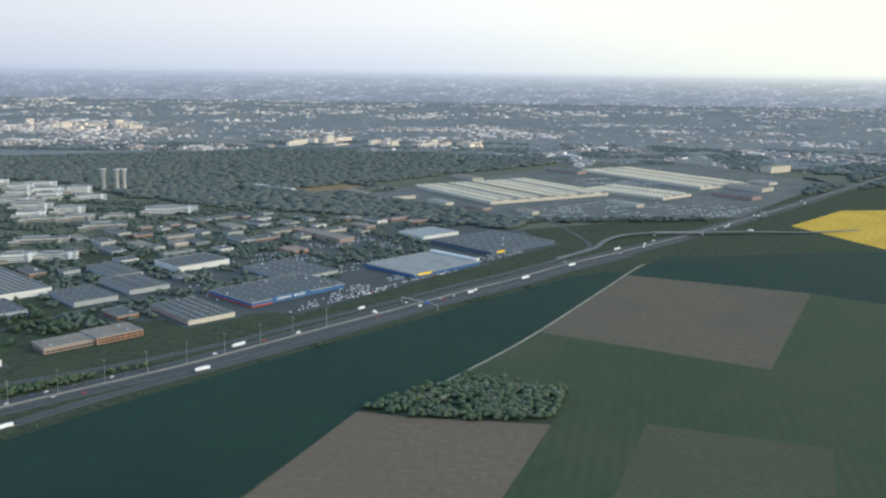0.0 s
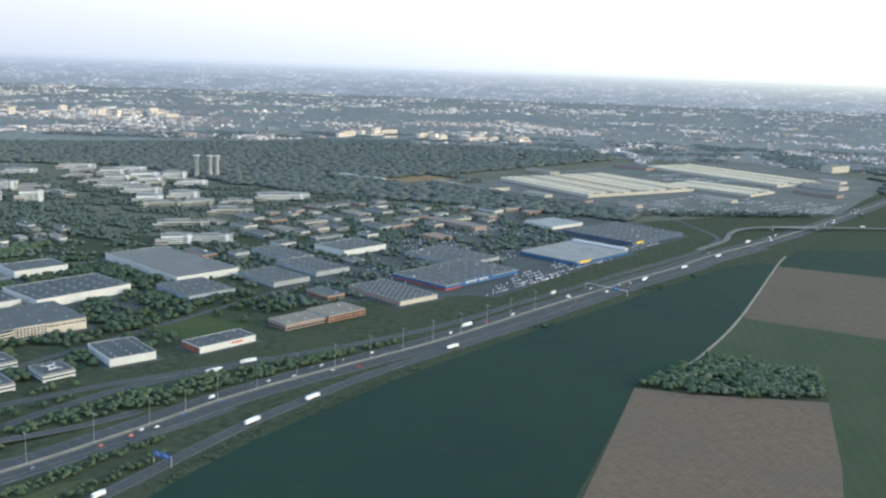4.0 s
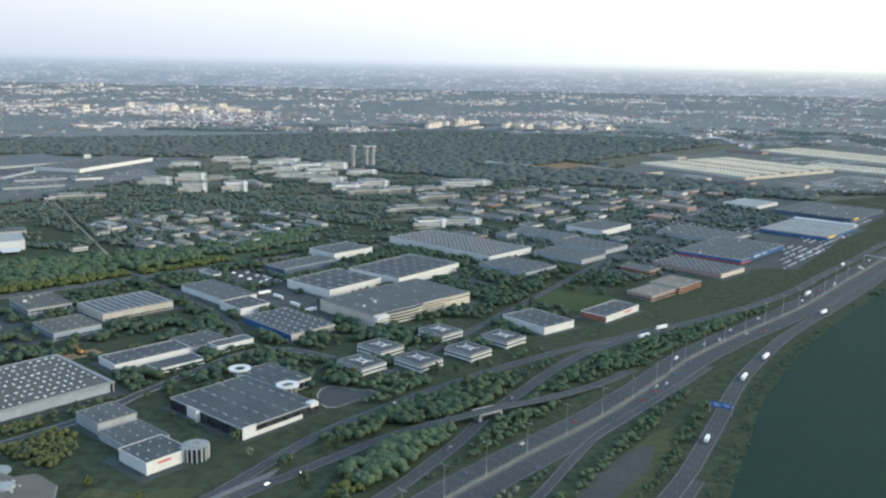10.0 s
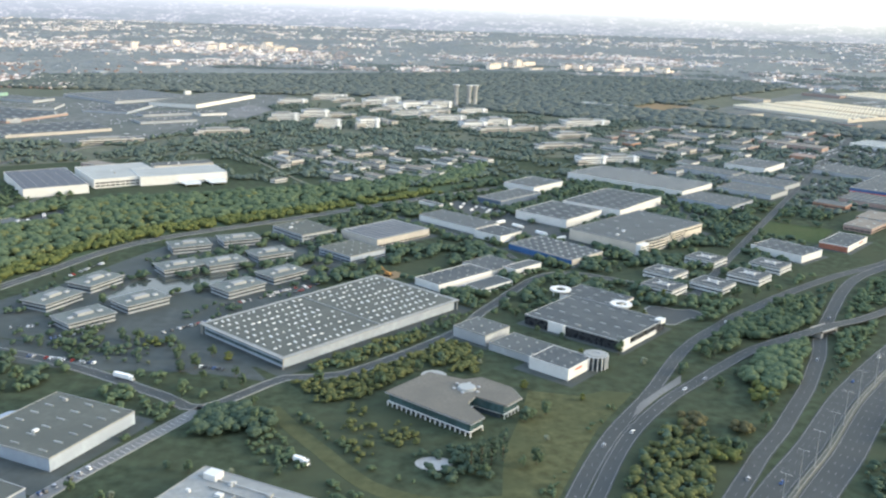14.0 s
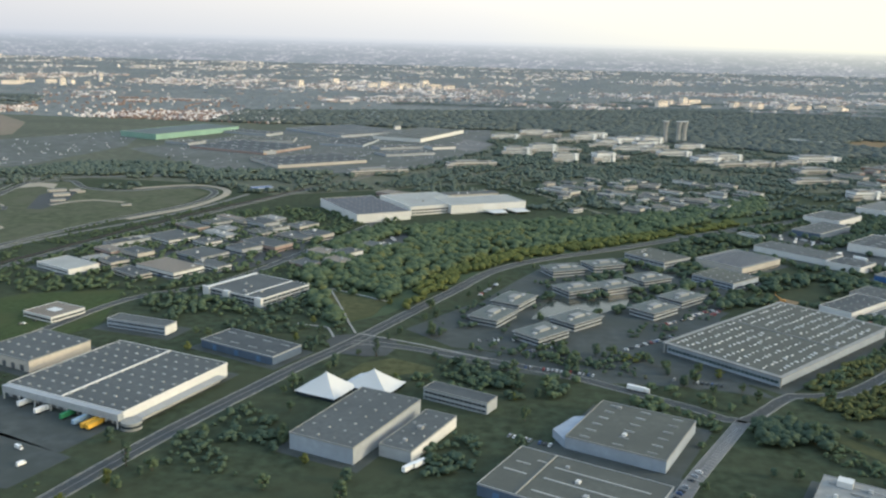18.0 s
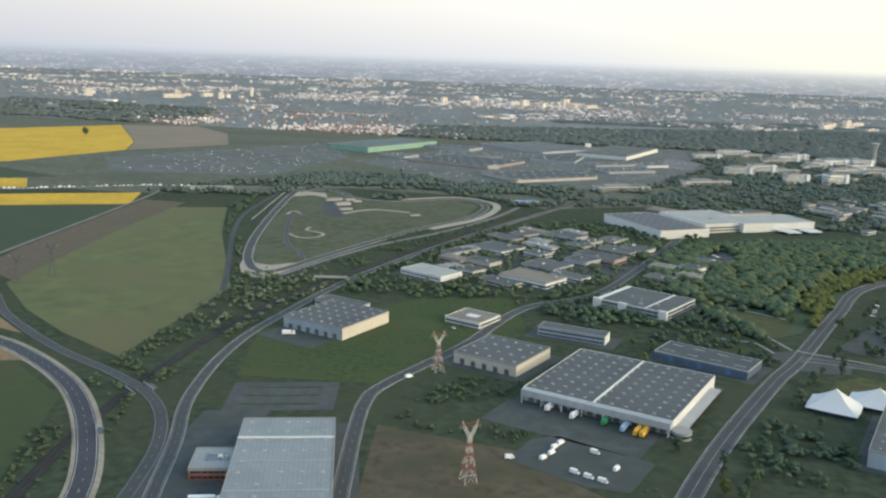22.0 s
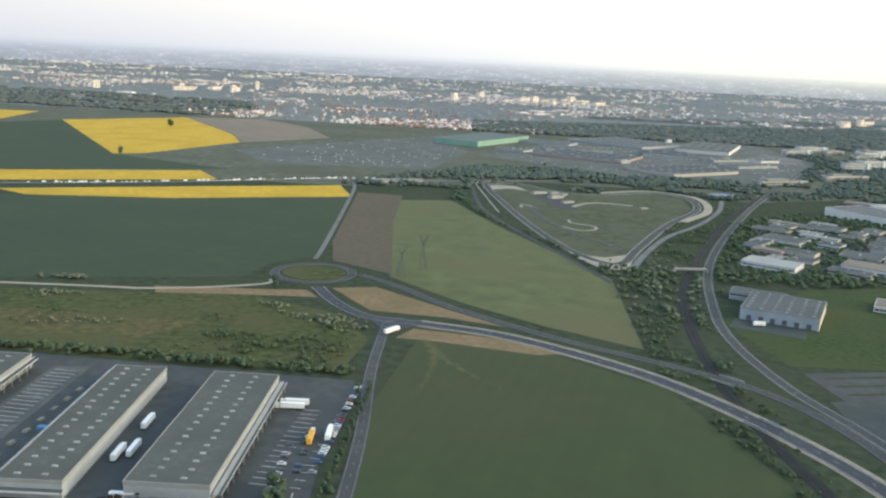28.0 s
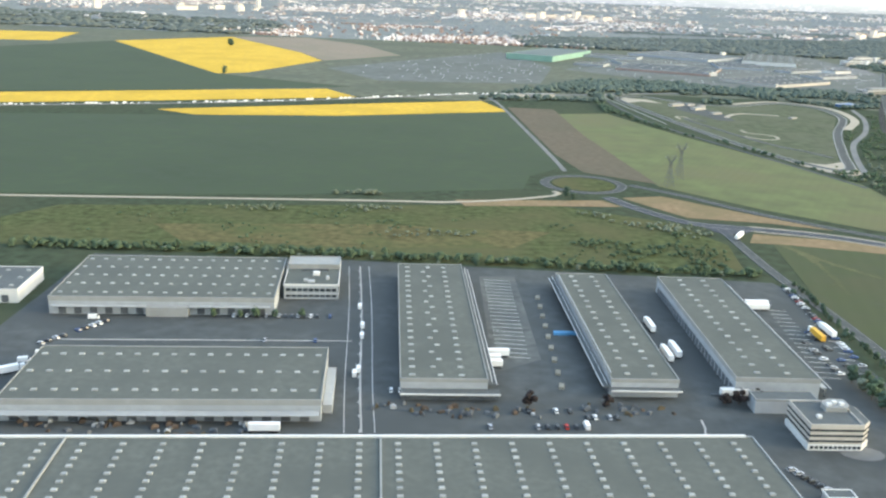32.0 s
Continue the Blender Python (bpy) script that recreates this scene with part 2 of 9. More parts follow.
ROOF_STEEL = mat("pale steel roof", (0.232, 0.254, 0.256), 0.5, 0.1, 0.3, 0.05, metal=0.1, stripe=(-72, 2.5, 0.18), spec=0.12)
ROOF_WHITE = mat("white roof sheet", (0.31, 0.315, 0.295), 0.7, 0.1, 0.3, 0.04, spec=0.12)
ROOF_LIGHT = mat("light grey roof gravel", (0.25, 0.255, 0.245), 0.85, 0.15, 0.3, 0.06, alt=(0.20, 0.205, 0.20), spec=0.12)
ROOF_TAN = mat("tan gravel roof", (0.200, 0.178, 0.150), 0.9, 0.14, 0.5, 0.05, spec=0.12)
ROOF_TILE = mat("clay roof tile", (0.31, 0.215, 0.175), 0.85, 0.3, 0.2, 0.01, alt=(0.26, 0.21, 0.19), own=0.4, spec=0.12)
SOLAR = mat("dark solar panel", (0.040, 0.046, 0.062), 0.5, 0.25, 0.5, 0.1, spec=0.2)
WALL_WHITE = mat("white cladding", (0.57, 0.57, 0.55), 0.7, 0.06, 0.25, 0.05)
WALL_CREAM = mat("cream cladding", (0.49, 0.45, 0.38), 0.75, 0.08, 0.25, 0.05)
WALL_GREY = mat("grey cladding", (0.32, 0.34, 0.355), 0.6, 0.1, 0.25, 0.05)
WALL_BLUEGREY = mat("blue-grey cladding", (0.30, 0.34, 0.39), 0.6, 0.1, 0.25, 0.05)
WALL_NAVY = mat("dark blue cladding", (0.085, 0.115, 0.165), 0.55, 0.12, 0.3, 0.05)
WALL_BLUE = mat("bright blue cladding", (0.050, 0.115, 0.26), 0.5, 0.12, 0.3, 0.05)
WALL_BLACK = mat("black glossy cladding", (0.025, 0.028, 0.034), 0.3, 0.2, 0.3, 0.05, spec=0.5)
WALL_BRICK = mat("red-brown brick", (0.26, 0.115, 0.08), 0.9, 0.2, 0.6, 0.08)
WALL_ORANGE = mat("orange brick", (0.34, 0.195, 0.13), 0.9, 0.15, 0.5, 0.06)
WALL_GREEN = mat("pale green cladding", (0.22, 0.35, 0.285), 0.6, 0.08, 0.2, 0.03)
WALL_BEIGE = mat("beige render", (0.42, 0.395, 0.35), 0.9, 0.1, 0.3, 0.04)
WALL_PINK = mat("pinkish render", (0.31, 0.235, 0.205), 0.9, 0.12, 0.3, 0.04)
TRIM_WHITE = mat("white metal trim", (0.56, 0.56, 0.545), 0.5, 0.05, 0.4, 0.1)
TRIM_GREY = mat("grey metal trim", (0.33, 0.34, 0.34), 0.5, 0.1, 0.4, 0.1)
TRIM_PALE = mat("pale grey concrete trim", (0.262, 0.267, 0.258), 0.8, 0.1, 0.4, 0.1)
SKYLIGHT = mat("milky skylight dome", (0.30, 0.312, 0.30), 0.45, 0.1, 0.6, 0.05, own=0.5, spec=0.5)
GLASS = glass_mat("dark window glass", (0.035, 0.045, 0.055))
GLASS_TEAL = glass_mat("teal curtain glass", (0.05, 0.085, 0.09))
# dark grey; on dock doors and fronts it paints in the shade
DOCK = mat("shaded dock door", (0.10, 0.11, 0.12), 0.7, 0.2, 0.4, 0.1)
DOOR_BLUE = mat("blue roller door", (0.09, 0.16, 0.28), 0.6, 0.15, 0.4, 0.1)
SIGN_RED = mat("red sign board", (0.48, 0.08, 0.04), 0.5, 0.1, 0.6, 0.1)
SIGN_YELLOW = mat("yellow sign board", (0.75, 0.50, 0.04), 0.5, 0.1, 0.6, 0.1)
SIGN_BLUE = mat("blue road sign", (0.03, 0.12, 0.42), 0.4, 0.1, 0.6, 0.1)
STEEL = mat("galvanised steel", (0.42, 0.43, 0.43), 0.5, 0.1, 0.6, 0.1, metal=0.6)
MAST_RED = mat("red mast paint", (0.30, 0.10, 0.075), 0.6, 0.15, 0.5, 0.1)
MAST_WHITE = mat("white mast paint", (0.52, 0.50, 0.47), 0.6, 0.1, 0.5, 0.1)
TYRE = mat("tyre rubber", (0.02, 0.02, 0.02), 0.9)
BARK = mat("bark", (0.09, 0.07, 0.05), 0.95, 0.25, 1.5, 0.2)
TENT = mat("white tent membrane", (0.56, 0.56, 0.545), 0.65, 0.04, 0.2, 0.05)
RUST = mat("rusty steel and pallets", (0.105, 0.082, 0.064), 0.8, 0.4, 0.4, 0.1, own=0.5)
LEAF = leaf_mat("leaf green", (0.084, 0.113, 0.066), (0.068, 0.097, 0.060), isle_mix=0.16)
LEAF_OLIVE = leaf_mat("young olive leaf", (0.113, 0.124, 0.053), (0.090, 0.106, 0.048), isle_mix=0.2)
LEAF_DARK = leaf_mat("dark leaf green", (0.068, 0.096, 0.066), (0.056, 0.082, 0.059), isle_mix=0.16)
LEAF_BRONZE = leaf_mat("bronze young leaf", (0.100, 0.096, 0.052), (0.084, 0.084, 0.046))
LEAF_YELLOW = leaf_mat("spring yellow-green leaf", (0.112, 0.128, 0.045), (0.090, 0.108, 0.041), isle_mix=0.2)
LEAF_PALE = leaf_mat("pale blossom leaf", (0.17, 0.19, 0.14), (0.10, 0.125, 0.08))
LEAF_RED = leaf_mat("copper leaf", (0.046, 0.038, 0.036), (0.038, 0.034, 0.034))
# forest green turned grey and pale, standing in for distance haze
LEAF_WOOD = leaf_mat("hazed forest leaf", (0.106, 0.121, 0.110), (0.089, 0.105, 0.097), own=0.0, isle_mix=0.16, vary=0.2, bump=0.4)
# town groves: haze is put into this pale leaf colour
LEAF_FAR = leaf_mat("haze-paled leaf", (0.200, 0.214, 0.214), (0.165, 0.182, 0.184), own=0.0, isle_mix=0.08, vary=0.15)
# park green cooled and greyed to carry the middle distance's haze
LEAF_PARK = leaf_mat("hazed park leaf", (0.094, 0.118, 0.099), (0.077, 0.101, 0.086), own=0.0, isle_mix=0.16, vary=0.2, bump=0.3)
CAR_PAINTS = [mat("white car paint", (0.74, 0.74, 0.73), 0.35, 0.03, spec=0.5), mat("silver car paint", (0.42, 0.43, 0.45), 0.35, 0.05, metal=0.3),
              mat("black car paint", (0.03, 0.03, 0.035), 0.3, 0.1, spec=0.5), mat("blue car paint", (0.05, 0.09, 0.22), 0.35, 0.1), mat("red car paint", (0.32, 0.03, 0.025), 0.35, 0.1)]
TRUCK_WHITE, TRUCK_YELLOW, TRUCK_GREEN = CAR_PAINTS[0], mat("orange-yellow curtain side", (0.62, 0.36, 0.05), 0.6), mat("green curtain side", (0.05, 0.22, 0.10), 0.6)
TRUCK_BLUE = mat("pale blue curtain side", (0.30, 0.42, 0.55), 0.6)


# ---------------- builders ----------------
class Geo:
    """A mesh in the making."""

    def __init__(self):
        self.v, self.f = [], []

    def box(self, x0, y0, z0, x1, y1, z1, slim=0.0):
        """slim: by how much each side of the top is drawn in."""
        k, s = len(self.v), slim
        self.v += [(x0, y0, z0), (x1, y0, z0), (x1, y1, z0), (x0, y1, z0), (x0 + s, y0 + s, z1), (x1 - s, y0 + s, z1), (x1 - s, y1 - s, z1), (x0 + s, y1 - s, z1)]
        self.f += [tuple(k + i for i in q) for q in ((3, 2, 1, 0), (4, 5, 6, 7), (0, 1, 5, 4), (1, 2, 6, 5), (2, 3, 7, 6), (3, 0, 4, 7))]
        return self

    def ring(self, x0, y0, x1, y1, z0, z1, t):
        """A closed frame round a rectangle."""
        k = len(self.v)
        for d in (0, t):
            for z in (z0, z1):
                self.v += [(x0 + d, y0 + d, z), (x1 - d, y0 + d, z), (x1 - d, y1 - d, z), (x0 + d, y1 - d, z)]
        for i in range(4):
            j = (i + 1) % 4
            self.f += [(k + i, k + j, k + 4 + j, k + 4 + i), (k + 4 + i, k + 4 + j, k + 12 + j, k + 12 + i), (k + 12 + i, k + 12 + j, k + 8 + j, k + 8 + i), (k + 8 + i, k + 8 + j, k + j, k + i)]
        return self

    def prism(self, poly, z0, z1):
        k, n = len(self.v), len(poly)
        self.v += [(x, y, z0) for x, y in poly] + [(x, y, z1) for x, y in poly]
        self.f += [tuple(k + n + i for i in range(n)), tuple(k + n - 1 - i for i in range(n))]
        self.f += [(k + i, k + (i + 1) % n, k + n + (i + 1) % n, k + n + i) for i in range(n)]
        return self

    def cone(self, x, y, z0, z1, r0, r1, n=10, cap=True):
        k = len(self.v)
        for z, r in ((z0, r0), (z1, r1)):
            self.v += [(x + r * math.cos(6.28319 * i / n), y + r * math.sin(6.28319 * i / n), z) for i in range(n)]
        self.f += [(k + i, k + (i + 1) % n, k + n + (i + 1) % n, k + n + i) for i in range(n)]
        if cap:
            self.f += [tuple(k + n + i for i in range(n)), tuple(k + n - 1 - i for i in range(n))]
        return self

    def bar(self, p, q, r, n=4):
        p, q = Vector(p), Vector(q)
        d = (q - p).normalized()
        a = d.orthogonal().normalized()
        b = d.cross(a)
        k = len(self.v)
        for c in (p, q):
            self.v += [tuple(c + r * (math.cos(6.28319 * i / n) * a + math.sin(6.28319 * i / n) * b)) for i in range(n)]
        self.f += [(k + i, k + (i + 1) % n, k + n + (i + 1) % n, k + n + i) for i in range(n)]
        self.f += [tuple(k + n + i for i in range(n)), tuple(k + n - 1 - i for i in range(n))]
        return self

    def mesh(self, name, material, soft=False):
        me = bpy.data.meshes.new(name)
        me.from_pydata([(K * x, K * y, K * z) for x, y, z in self.v], [], self.f)
        if soft:
            me.polygons.foreach_set("use_smooth", np.ones(len(me.polygons), bool))
        me.materials.append(material)
        me.update()
        return me


def part(name, geo, material, parent, label=""):
    ob = new(name, geo.mesh(name, material) if isinstance(geo, Geo) else geo)
    ob.parent = parent
    if label:
        ob["label"] = label
    return ob


def piece(name, mesh, parent, x, y, z, rz=0.0):
    """One of many alike parts that share a mesh."""
    ob = new(name, mesh)
    ob.parent = parent
    ob.location, ob.rotation_euler = (K * x, K * y, K * z), (0, 0, rz)
    return ob


def thing(name, label, category, x, y, z=0.0, ang=0.0, group=""):
    ob = new(name)
    ob.empty_display_size = 1
    ob.matrix_world = pose(K * x, K * y, K * z, 0, 0, ang)
    return tagged(ob, label, category, group)


# a plan of what is built over, in cells of 4 m, so that trees stand clear of roads and houses
CELL, GX0, GY0, GW, GH = 4.0, -3800.0, -500.0, 1400, 1500
taken = np.zeros((GW, GH), bool)


def inside(poly, xs, ys):
    """Which of the points lie within the polygon."""
    hit = np.zeros(xs.shape, bool)
    for (ax, ay), (bx, by) in zip(poly, poly[1:] + poly[:1]):
        if ay != by:
            hit ^= ((ay > ys) != (by > ys)) & (xs < (bx - ax) * (ys - ay) / (by - ay) + ax)
    return hit


def claim(poly):
    xs, ys = [p[0] for p in poly], [p[1] for p in poly]
    i0, i1 = max(0, int((min(xs) - GX0) / CELL)), min(GW, int((max(xs) - GX0) / CELL) + 2)
    j0, j1 = max(0, int((min(ys) - GY0) / CELL)), min(GH, int((max(ys) - GY0) / CELL) + 2)
    if i1 > i0 and j1 > j0:
        gx, gy = np.meshgrid(GX0 + (np.arange(i0, i1) + 0.5) * CELL, GY0 + (np.arange(j0, j1) + 0.5) * CELL, indexing="ij")
        taken[i0:i1, j0:j1] |= inside(poly, gx, gy)


def is_free(x, y):
    i, j = int((x - GX0) / CELL), int((y - GY0) / CELL)
    return not (0 <= i < GW and 0 <= j < GH) or not taken[i, j]


def turned(cx, cy, lx, ly, ang):
    c, s = math.cos(radians(ang)), math.sin(radians(ang))
    return [(cx + c * x - s * y, cy + s * x + c * y) for x, y in ((-lx / 2, -ly / 2), (lx / 2, -ly / 2), (lx / 2, ly / 2), (-lx / 2, ly / 2))]


SURFACES = []


def lay(poly, z):
    xs, ys = [p[0] for p in poly], [p[1] for p in poly]
    SURFACES.append((min(xs), max(xs), min(ys), max(ys), poly, z))


def top(x, y):
    """The height of what is laid at (x, y)."""
    z = 0.0
    for x0, x1, y0, y1, poly, h in SURFACES:
        if h > z and x0 < x < x1 and y0 < y < y1 and inside(poly, np.array([x]), np.array([y]))[0]:
            z = h
    return z


def sheet(name, label, poly, z, material, category="ground", block=True):
    """A flat piece of ground with a skirt that reaches into the earth."""
    area = sum(a[0] * b[1] - b[0] * a[1] for a, b in zip(poly, poly[1:] + poly[:1]))
    poly = poly if area > 0 else poly[::-1]
    ob = tagged(new(name, Geo().prism(poly, -0.5, z).mesh(name, material)), label, category, kind="structure")
    lay(poly, z)
    if block:
        claim(poly)
    return ob


def smooth(pts, step=14.0):
    """Points along a rounded line through pts."""
    p = [Vector((*q[:2], q[2] if len(q) > 2 else 0.0)) for q in pts]
    p = [2 * p[0] - p[1], *p, 2 * p[-1] - p[-2]]
    out = []
    for a, b, c, d in zip(p, p[1:], p[2:], p[3:]):
        n = max(2, int((c - b).length / step))
        for i in range(n):
            t = i / n
            out.append(0.5 * (2 * b + (c - a) * t + (2 * a - 5 * b + 4 * c - d) * t * t + (3 * b - a - 3 * c + d) * t ** 3))
    return out + [p[-2]]


def offset(line, d):
    """The line moved d metres to its right."""
    out = []
    for i, p in enumerate(line):
        t = line[min(i + 1, len(line) - 1)] - line[max(i - 1, 0)]
        out.append(p + Vector((t.y, -t.x, 0)).normalized() * d)
    return out


def ribbon(geo, line, a, b, z, deep=0.4):
    """A strip from a to b metres to the right of the line, z above it, with skirts."""
    la, lb, k = offset(line, a), offset(line, b), len(geo.v)
    for p, q in zip(la, lb):
        geo.v += [(p.x, p.y, p.z + z - deep), (p.x, p.y, p.z + z), (q.x, q.y, q.z + z), (q.x, q.y, q.z + z - deep)]
    for i in range(len(line) - 1):
        for j in range(3):
            s = k + 4 * i + j
            geo.f.append((s, s + 1, s + 5, s + 4))
    return geo


def dashes(geo, line, d, z, on=3.0, off=10.0, w=0.18):
    run, draw = 0.0, True
    for p, q in zip(line, line[1:]):
        t = q - p
        n = t.length
        if n < 1e-6:
            continue
        u, r = t / n, Vector((t.y, -t.x, 0)).normalized()
        s = -run
        while s < n:
            a, b = max(s, 0), min(s + on, n)
            if b > a:
                k = len(geo.v)
                geo.v += [tuple(p + u * e + r * (d + f) + Vector((0, 0, z))) for e, f in ((a, -w), (a, w), (b, w), (b, -w))]
                geo.f.append((k, k + 1, k + 2, k + 3))
            s += on + off
        run = n - s + on + off if s > n else 0
        run = run % (on + off)
    return geo


def road(name, label, pts, width, z, material=None, lanes=2, edge=True, paint_mat=None, centre=False, kerb=False):
    """A road along pts; its paint is one part."""
    line = smooth(pts)
    ob = tagged(new(name, ribbon(Geo(), line, -width / 2, width / 2, z).mesh(name, material or ASPHALT)), label, "road", kind="structure")
    paint = Geo()
    if edge:
        for s in (-1, 1):
            ribbon(paint, line, s * (width / 2 - 0.9) - 0.13, s * (width / 2 - 0.9) + 0.13, z + 0.06, 0.05)
    for i in range(1, lanes):
        dashes(paint, line, -width / 2 + 1 + (width - 2) * i / lanes, z + 0.08, w=0.13)
    if centre:
        ribbon(paint, line, -0.2, 0.2, z + 0.06, 0.05)
    if paint.f:
        tagged(part("lane_marking", paint, paint_mat or PAINT, ob), kind="stuff")
    if kerb:
        for s in (-1, 1):
            part("kerb", ribbon(Geo(), line, s * width / 2 - 0.25 + 0.25 * s, s * width / 2 + 0.25 + 0.25 * s, z + 0.12), KERB, ob, "dull concrete kerb")
    r = width / 2 + 4
    for p, q in zip(line, line[1:]):
        m, d = (p + q) / 2, q - p
        claim(turned(m.x, m.y, d.length + 6, 2 * r, math.degrees(math.atan2(d.y, d.x))))
        lay(turned(m.x, m.y, d.length + 1, width, math.degrees(math.atan2(d.y, d.x))), m.z + z)
    return ob


SKY_MESH = {}


def skylight_mesh(w, d, h=0.55, glaze=SKYLIGHT):
    key = (w, d, h, glaze.name)
    if key not in SKY_MESH:
        SKY_MESH[key] = Geo().box(-w / 2, -d / 2, 0, w / 2, d / 2, h, min(w, d) * 0.14).mesh("skylight", glaze)
    return SKY_MESH[key]


BAND, ROOF_OF, LAST_BUILT = {}, {}, [""]


def building(name, label, cx, cy, lx, ly, ang, h, wall=WALL_GREY, roof=ROOF_GREY, trim=TRIM_GREY, lights=None, bands=(), band_mat=GLASS, docks=None, apron=0,
             plant=0, category="warehouse", group="", cap=1.0, dock_mat=DOCK, wall_x=None, rows=()):
    """A flat-roofed block. lights: (columns, rows, width, depth) of roof lights; bands: (side, z0, z1) rows of windows;
    docks: (side, count);
    plant: boxes of roof machinery; sides are 's', 'e', 'n', 'w' in the block's own frame; wall_x: another colour on the
    east side, on some blocks lighter as if sunlit."""
    e = thing(name, label, category, cx, cy, 0, ang, group)
    LAST_BUILT[0] = e.name
    x, y = lx / 2, ly / 2
    wall_part = part("wall", Geo().box(-x + 0.2, -y + 0.2, -0.6, x - 0.2, y - 0.2, h - 0.7), wall, e)
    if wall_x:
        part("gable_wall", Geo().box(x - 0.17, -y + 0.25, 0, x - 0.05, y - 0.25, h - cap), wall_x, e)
    ROOF_OF[e.name] = roof_part = part("roof", Geo().box(-x + 0.4, -y + 0.4, h - 0.68, x - 0.4, y - 0.4, h - 0.35), roof, e)
    part("parapet", Geo().ring(-x, -y, x, y, h - cap, h, 0.38), trim, e)
    if lights:
        nx, ny, w, d = lights
        me, g = skylight_mesh(w, d), Geo()
        for i in range(nx):
            for j in range(ny):
                if cy > 1000:
                    px, py = -x + lx * (i + 0.5) / nx, -y + ly * (j + 0.5) / ny
                    g.box(px - w / 2, py - d / 2, h - 0.36, px + w / 2, py + d / 2, h + 0.2, 0.2)
                    continue
                piece("skylight", me, roof_part, -x + lx * (i + 0.5) / nx, -y + ly * (j + 0.5) / ny, h - 0.36)
        if g.f:
            tagged(part("rooflight_grid", g, SKYLIGHT, roof_part), kind="stuff")
    for side, z0, z1 in bands:
        g = Geo()
        n = int((lx if side in "sn" else ly) / (3.4 if cy < 560 else 6.5))
        span = (lx if side in "sn" else ly) - 2.0
        key = (side in "sn", round(span / n, 2), round(z1 - z0, 2), band_mat.name)
        if key not in BAND:
            w = span / n * 0.43
            g = Geo().box(-w, -0.09, 0, w, 0.09, z1 - z0) if side in "sn" else Geo().box(-0.09, -w, 0, 0.09, w, z1 - z0)
            BAND[key] = g.mesh("window", band_mat)
        for i in range(n):
            c = -span / 2 + span * (i + 0.5) / n
            px, py = {"s": (c, -y + 0.16), "n": (c, y - 0.16), "e": (x - 0.12, c), "w": (-x + 0.16, c)}[side]
            piece("window", BAND[key], wall_part, px, py, z0)
    for z in rows:
        part("glazing_band", Geo().ring(-x + 0.1, -y + 0.1, x - 0.1, y - 0.1, z, z + 1.5, 0.3), band_mat, wall_part)
    if docks:
        side, n = docks
        span = (lx if side in "sn" else ly) - 6
        g = Geo().box(-1.9, -0.12, 0, 1.9, 0.12, 4.2) if side in "sn" else Geo().box(-0.12, -1.9, 0, 0.12, 1.9, 4.2)
        me = g.mesh("dock_door", dock_mat)
        for i in range(n):
            c = -span / 2 + span * (i + 0.5) / n
            px, py = {"s": (c, -y + 0.14), "n": (c, y - 0.14), "e": (x - 0.14, c), "w": (-x + 0.14, c)}[side]
            piece("dock_door", me, wall_part, px, py, 0.3)
    rnd = random.Random(int(abs(cx) * 7 + abs(cy)))
    for i in range(plant):
        w, d, t = rnd.uniform(1.5, 4), rnd.uniform(1.5, 4), rnd.uniform(0.8, 2.0)
        px, py = rnd.uniform(-x + 5, x - 5) if x > 6 else 0, rnd.uniform(-y + 5, y - 5) if y > 6 else 0
        part("roof_unit", Geo().box(px - w / 2, py - d / 2, h - 0.4, px + w / 2, py + d / 2, h - 0.4 + t, 0.15), rnd.choice((TRIM_WHITE, TRIM_GREY, TRIM_PALE)), roof_part)
    claim(turned(cx, cy, lx + 4, ly + 4, ang))
    if apron:
        sheet("pavement", "dark asphalt yard round a commercial building", turned(cx, cy, lx + 2 * apron, ly + 2 * apron, ang), 0.05 + 0.02 * (int(abs(cx)) % 5), YARD, "yard")
    return e


# ---------------- ground, fields, roads ----------------
def ground_sheet():
    """One sheet to the horizon, finer near the flight line."""
    g = Geo()
    xs = [-60000, -20000, -9000, -5000, -3800, -3000, -2400, -1800, -1200, -600, 0, 600, 1400, 2400, 4500, 9000, 20000, 60000]
    ys = [-30000, -8000, -3000, -1200, -400, 0, 400, 800, 1200, 1600, 2000, 2600, 3400, 4400, 6000, 9000, 16000, 30000, 60000]
    for y in ys:
        g.v += [(x, y, 0.0) for x in xs]
    n = len(xs)
    g.f += [(j * n + i, j * n + i + 1, (j + 1) * n + i + 1, (j + 1) * n + i) for j in range(len(ys) - 1) for i in range(n - 1)]
    return tagged(new("ground", g.mesh("ground", GRASS)), "rough dark green grassland reaching to the horizon", "ground", kind="structure")


ground_sheet()
sheet("plain", "suburban plain under distant houses, grey-green with painted haze", [(-9000, 2330), (-2700, 2330), (-1500, 2480), (-650, 2950), (300, 3250), (2200, 2750), (9000, 3000), (9000, 30000), (-9000, 30000)], 0.05, PLAIN, block=False)
# sheet coloured lighter than the near grass, as haze would make it
HEATH = mat("rough green heath with painted haze", (0.102, 0.107, 0.077), 0.9, 0.35, 0.06, 0.008, alt=(0.080, 0.090, 0.066), spec=0.08)
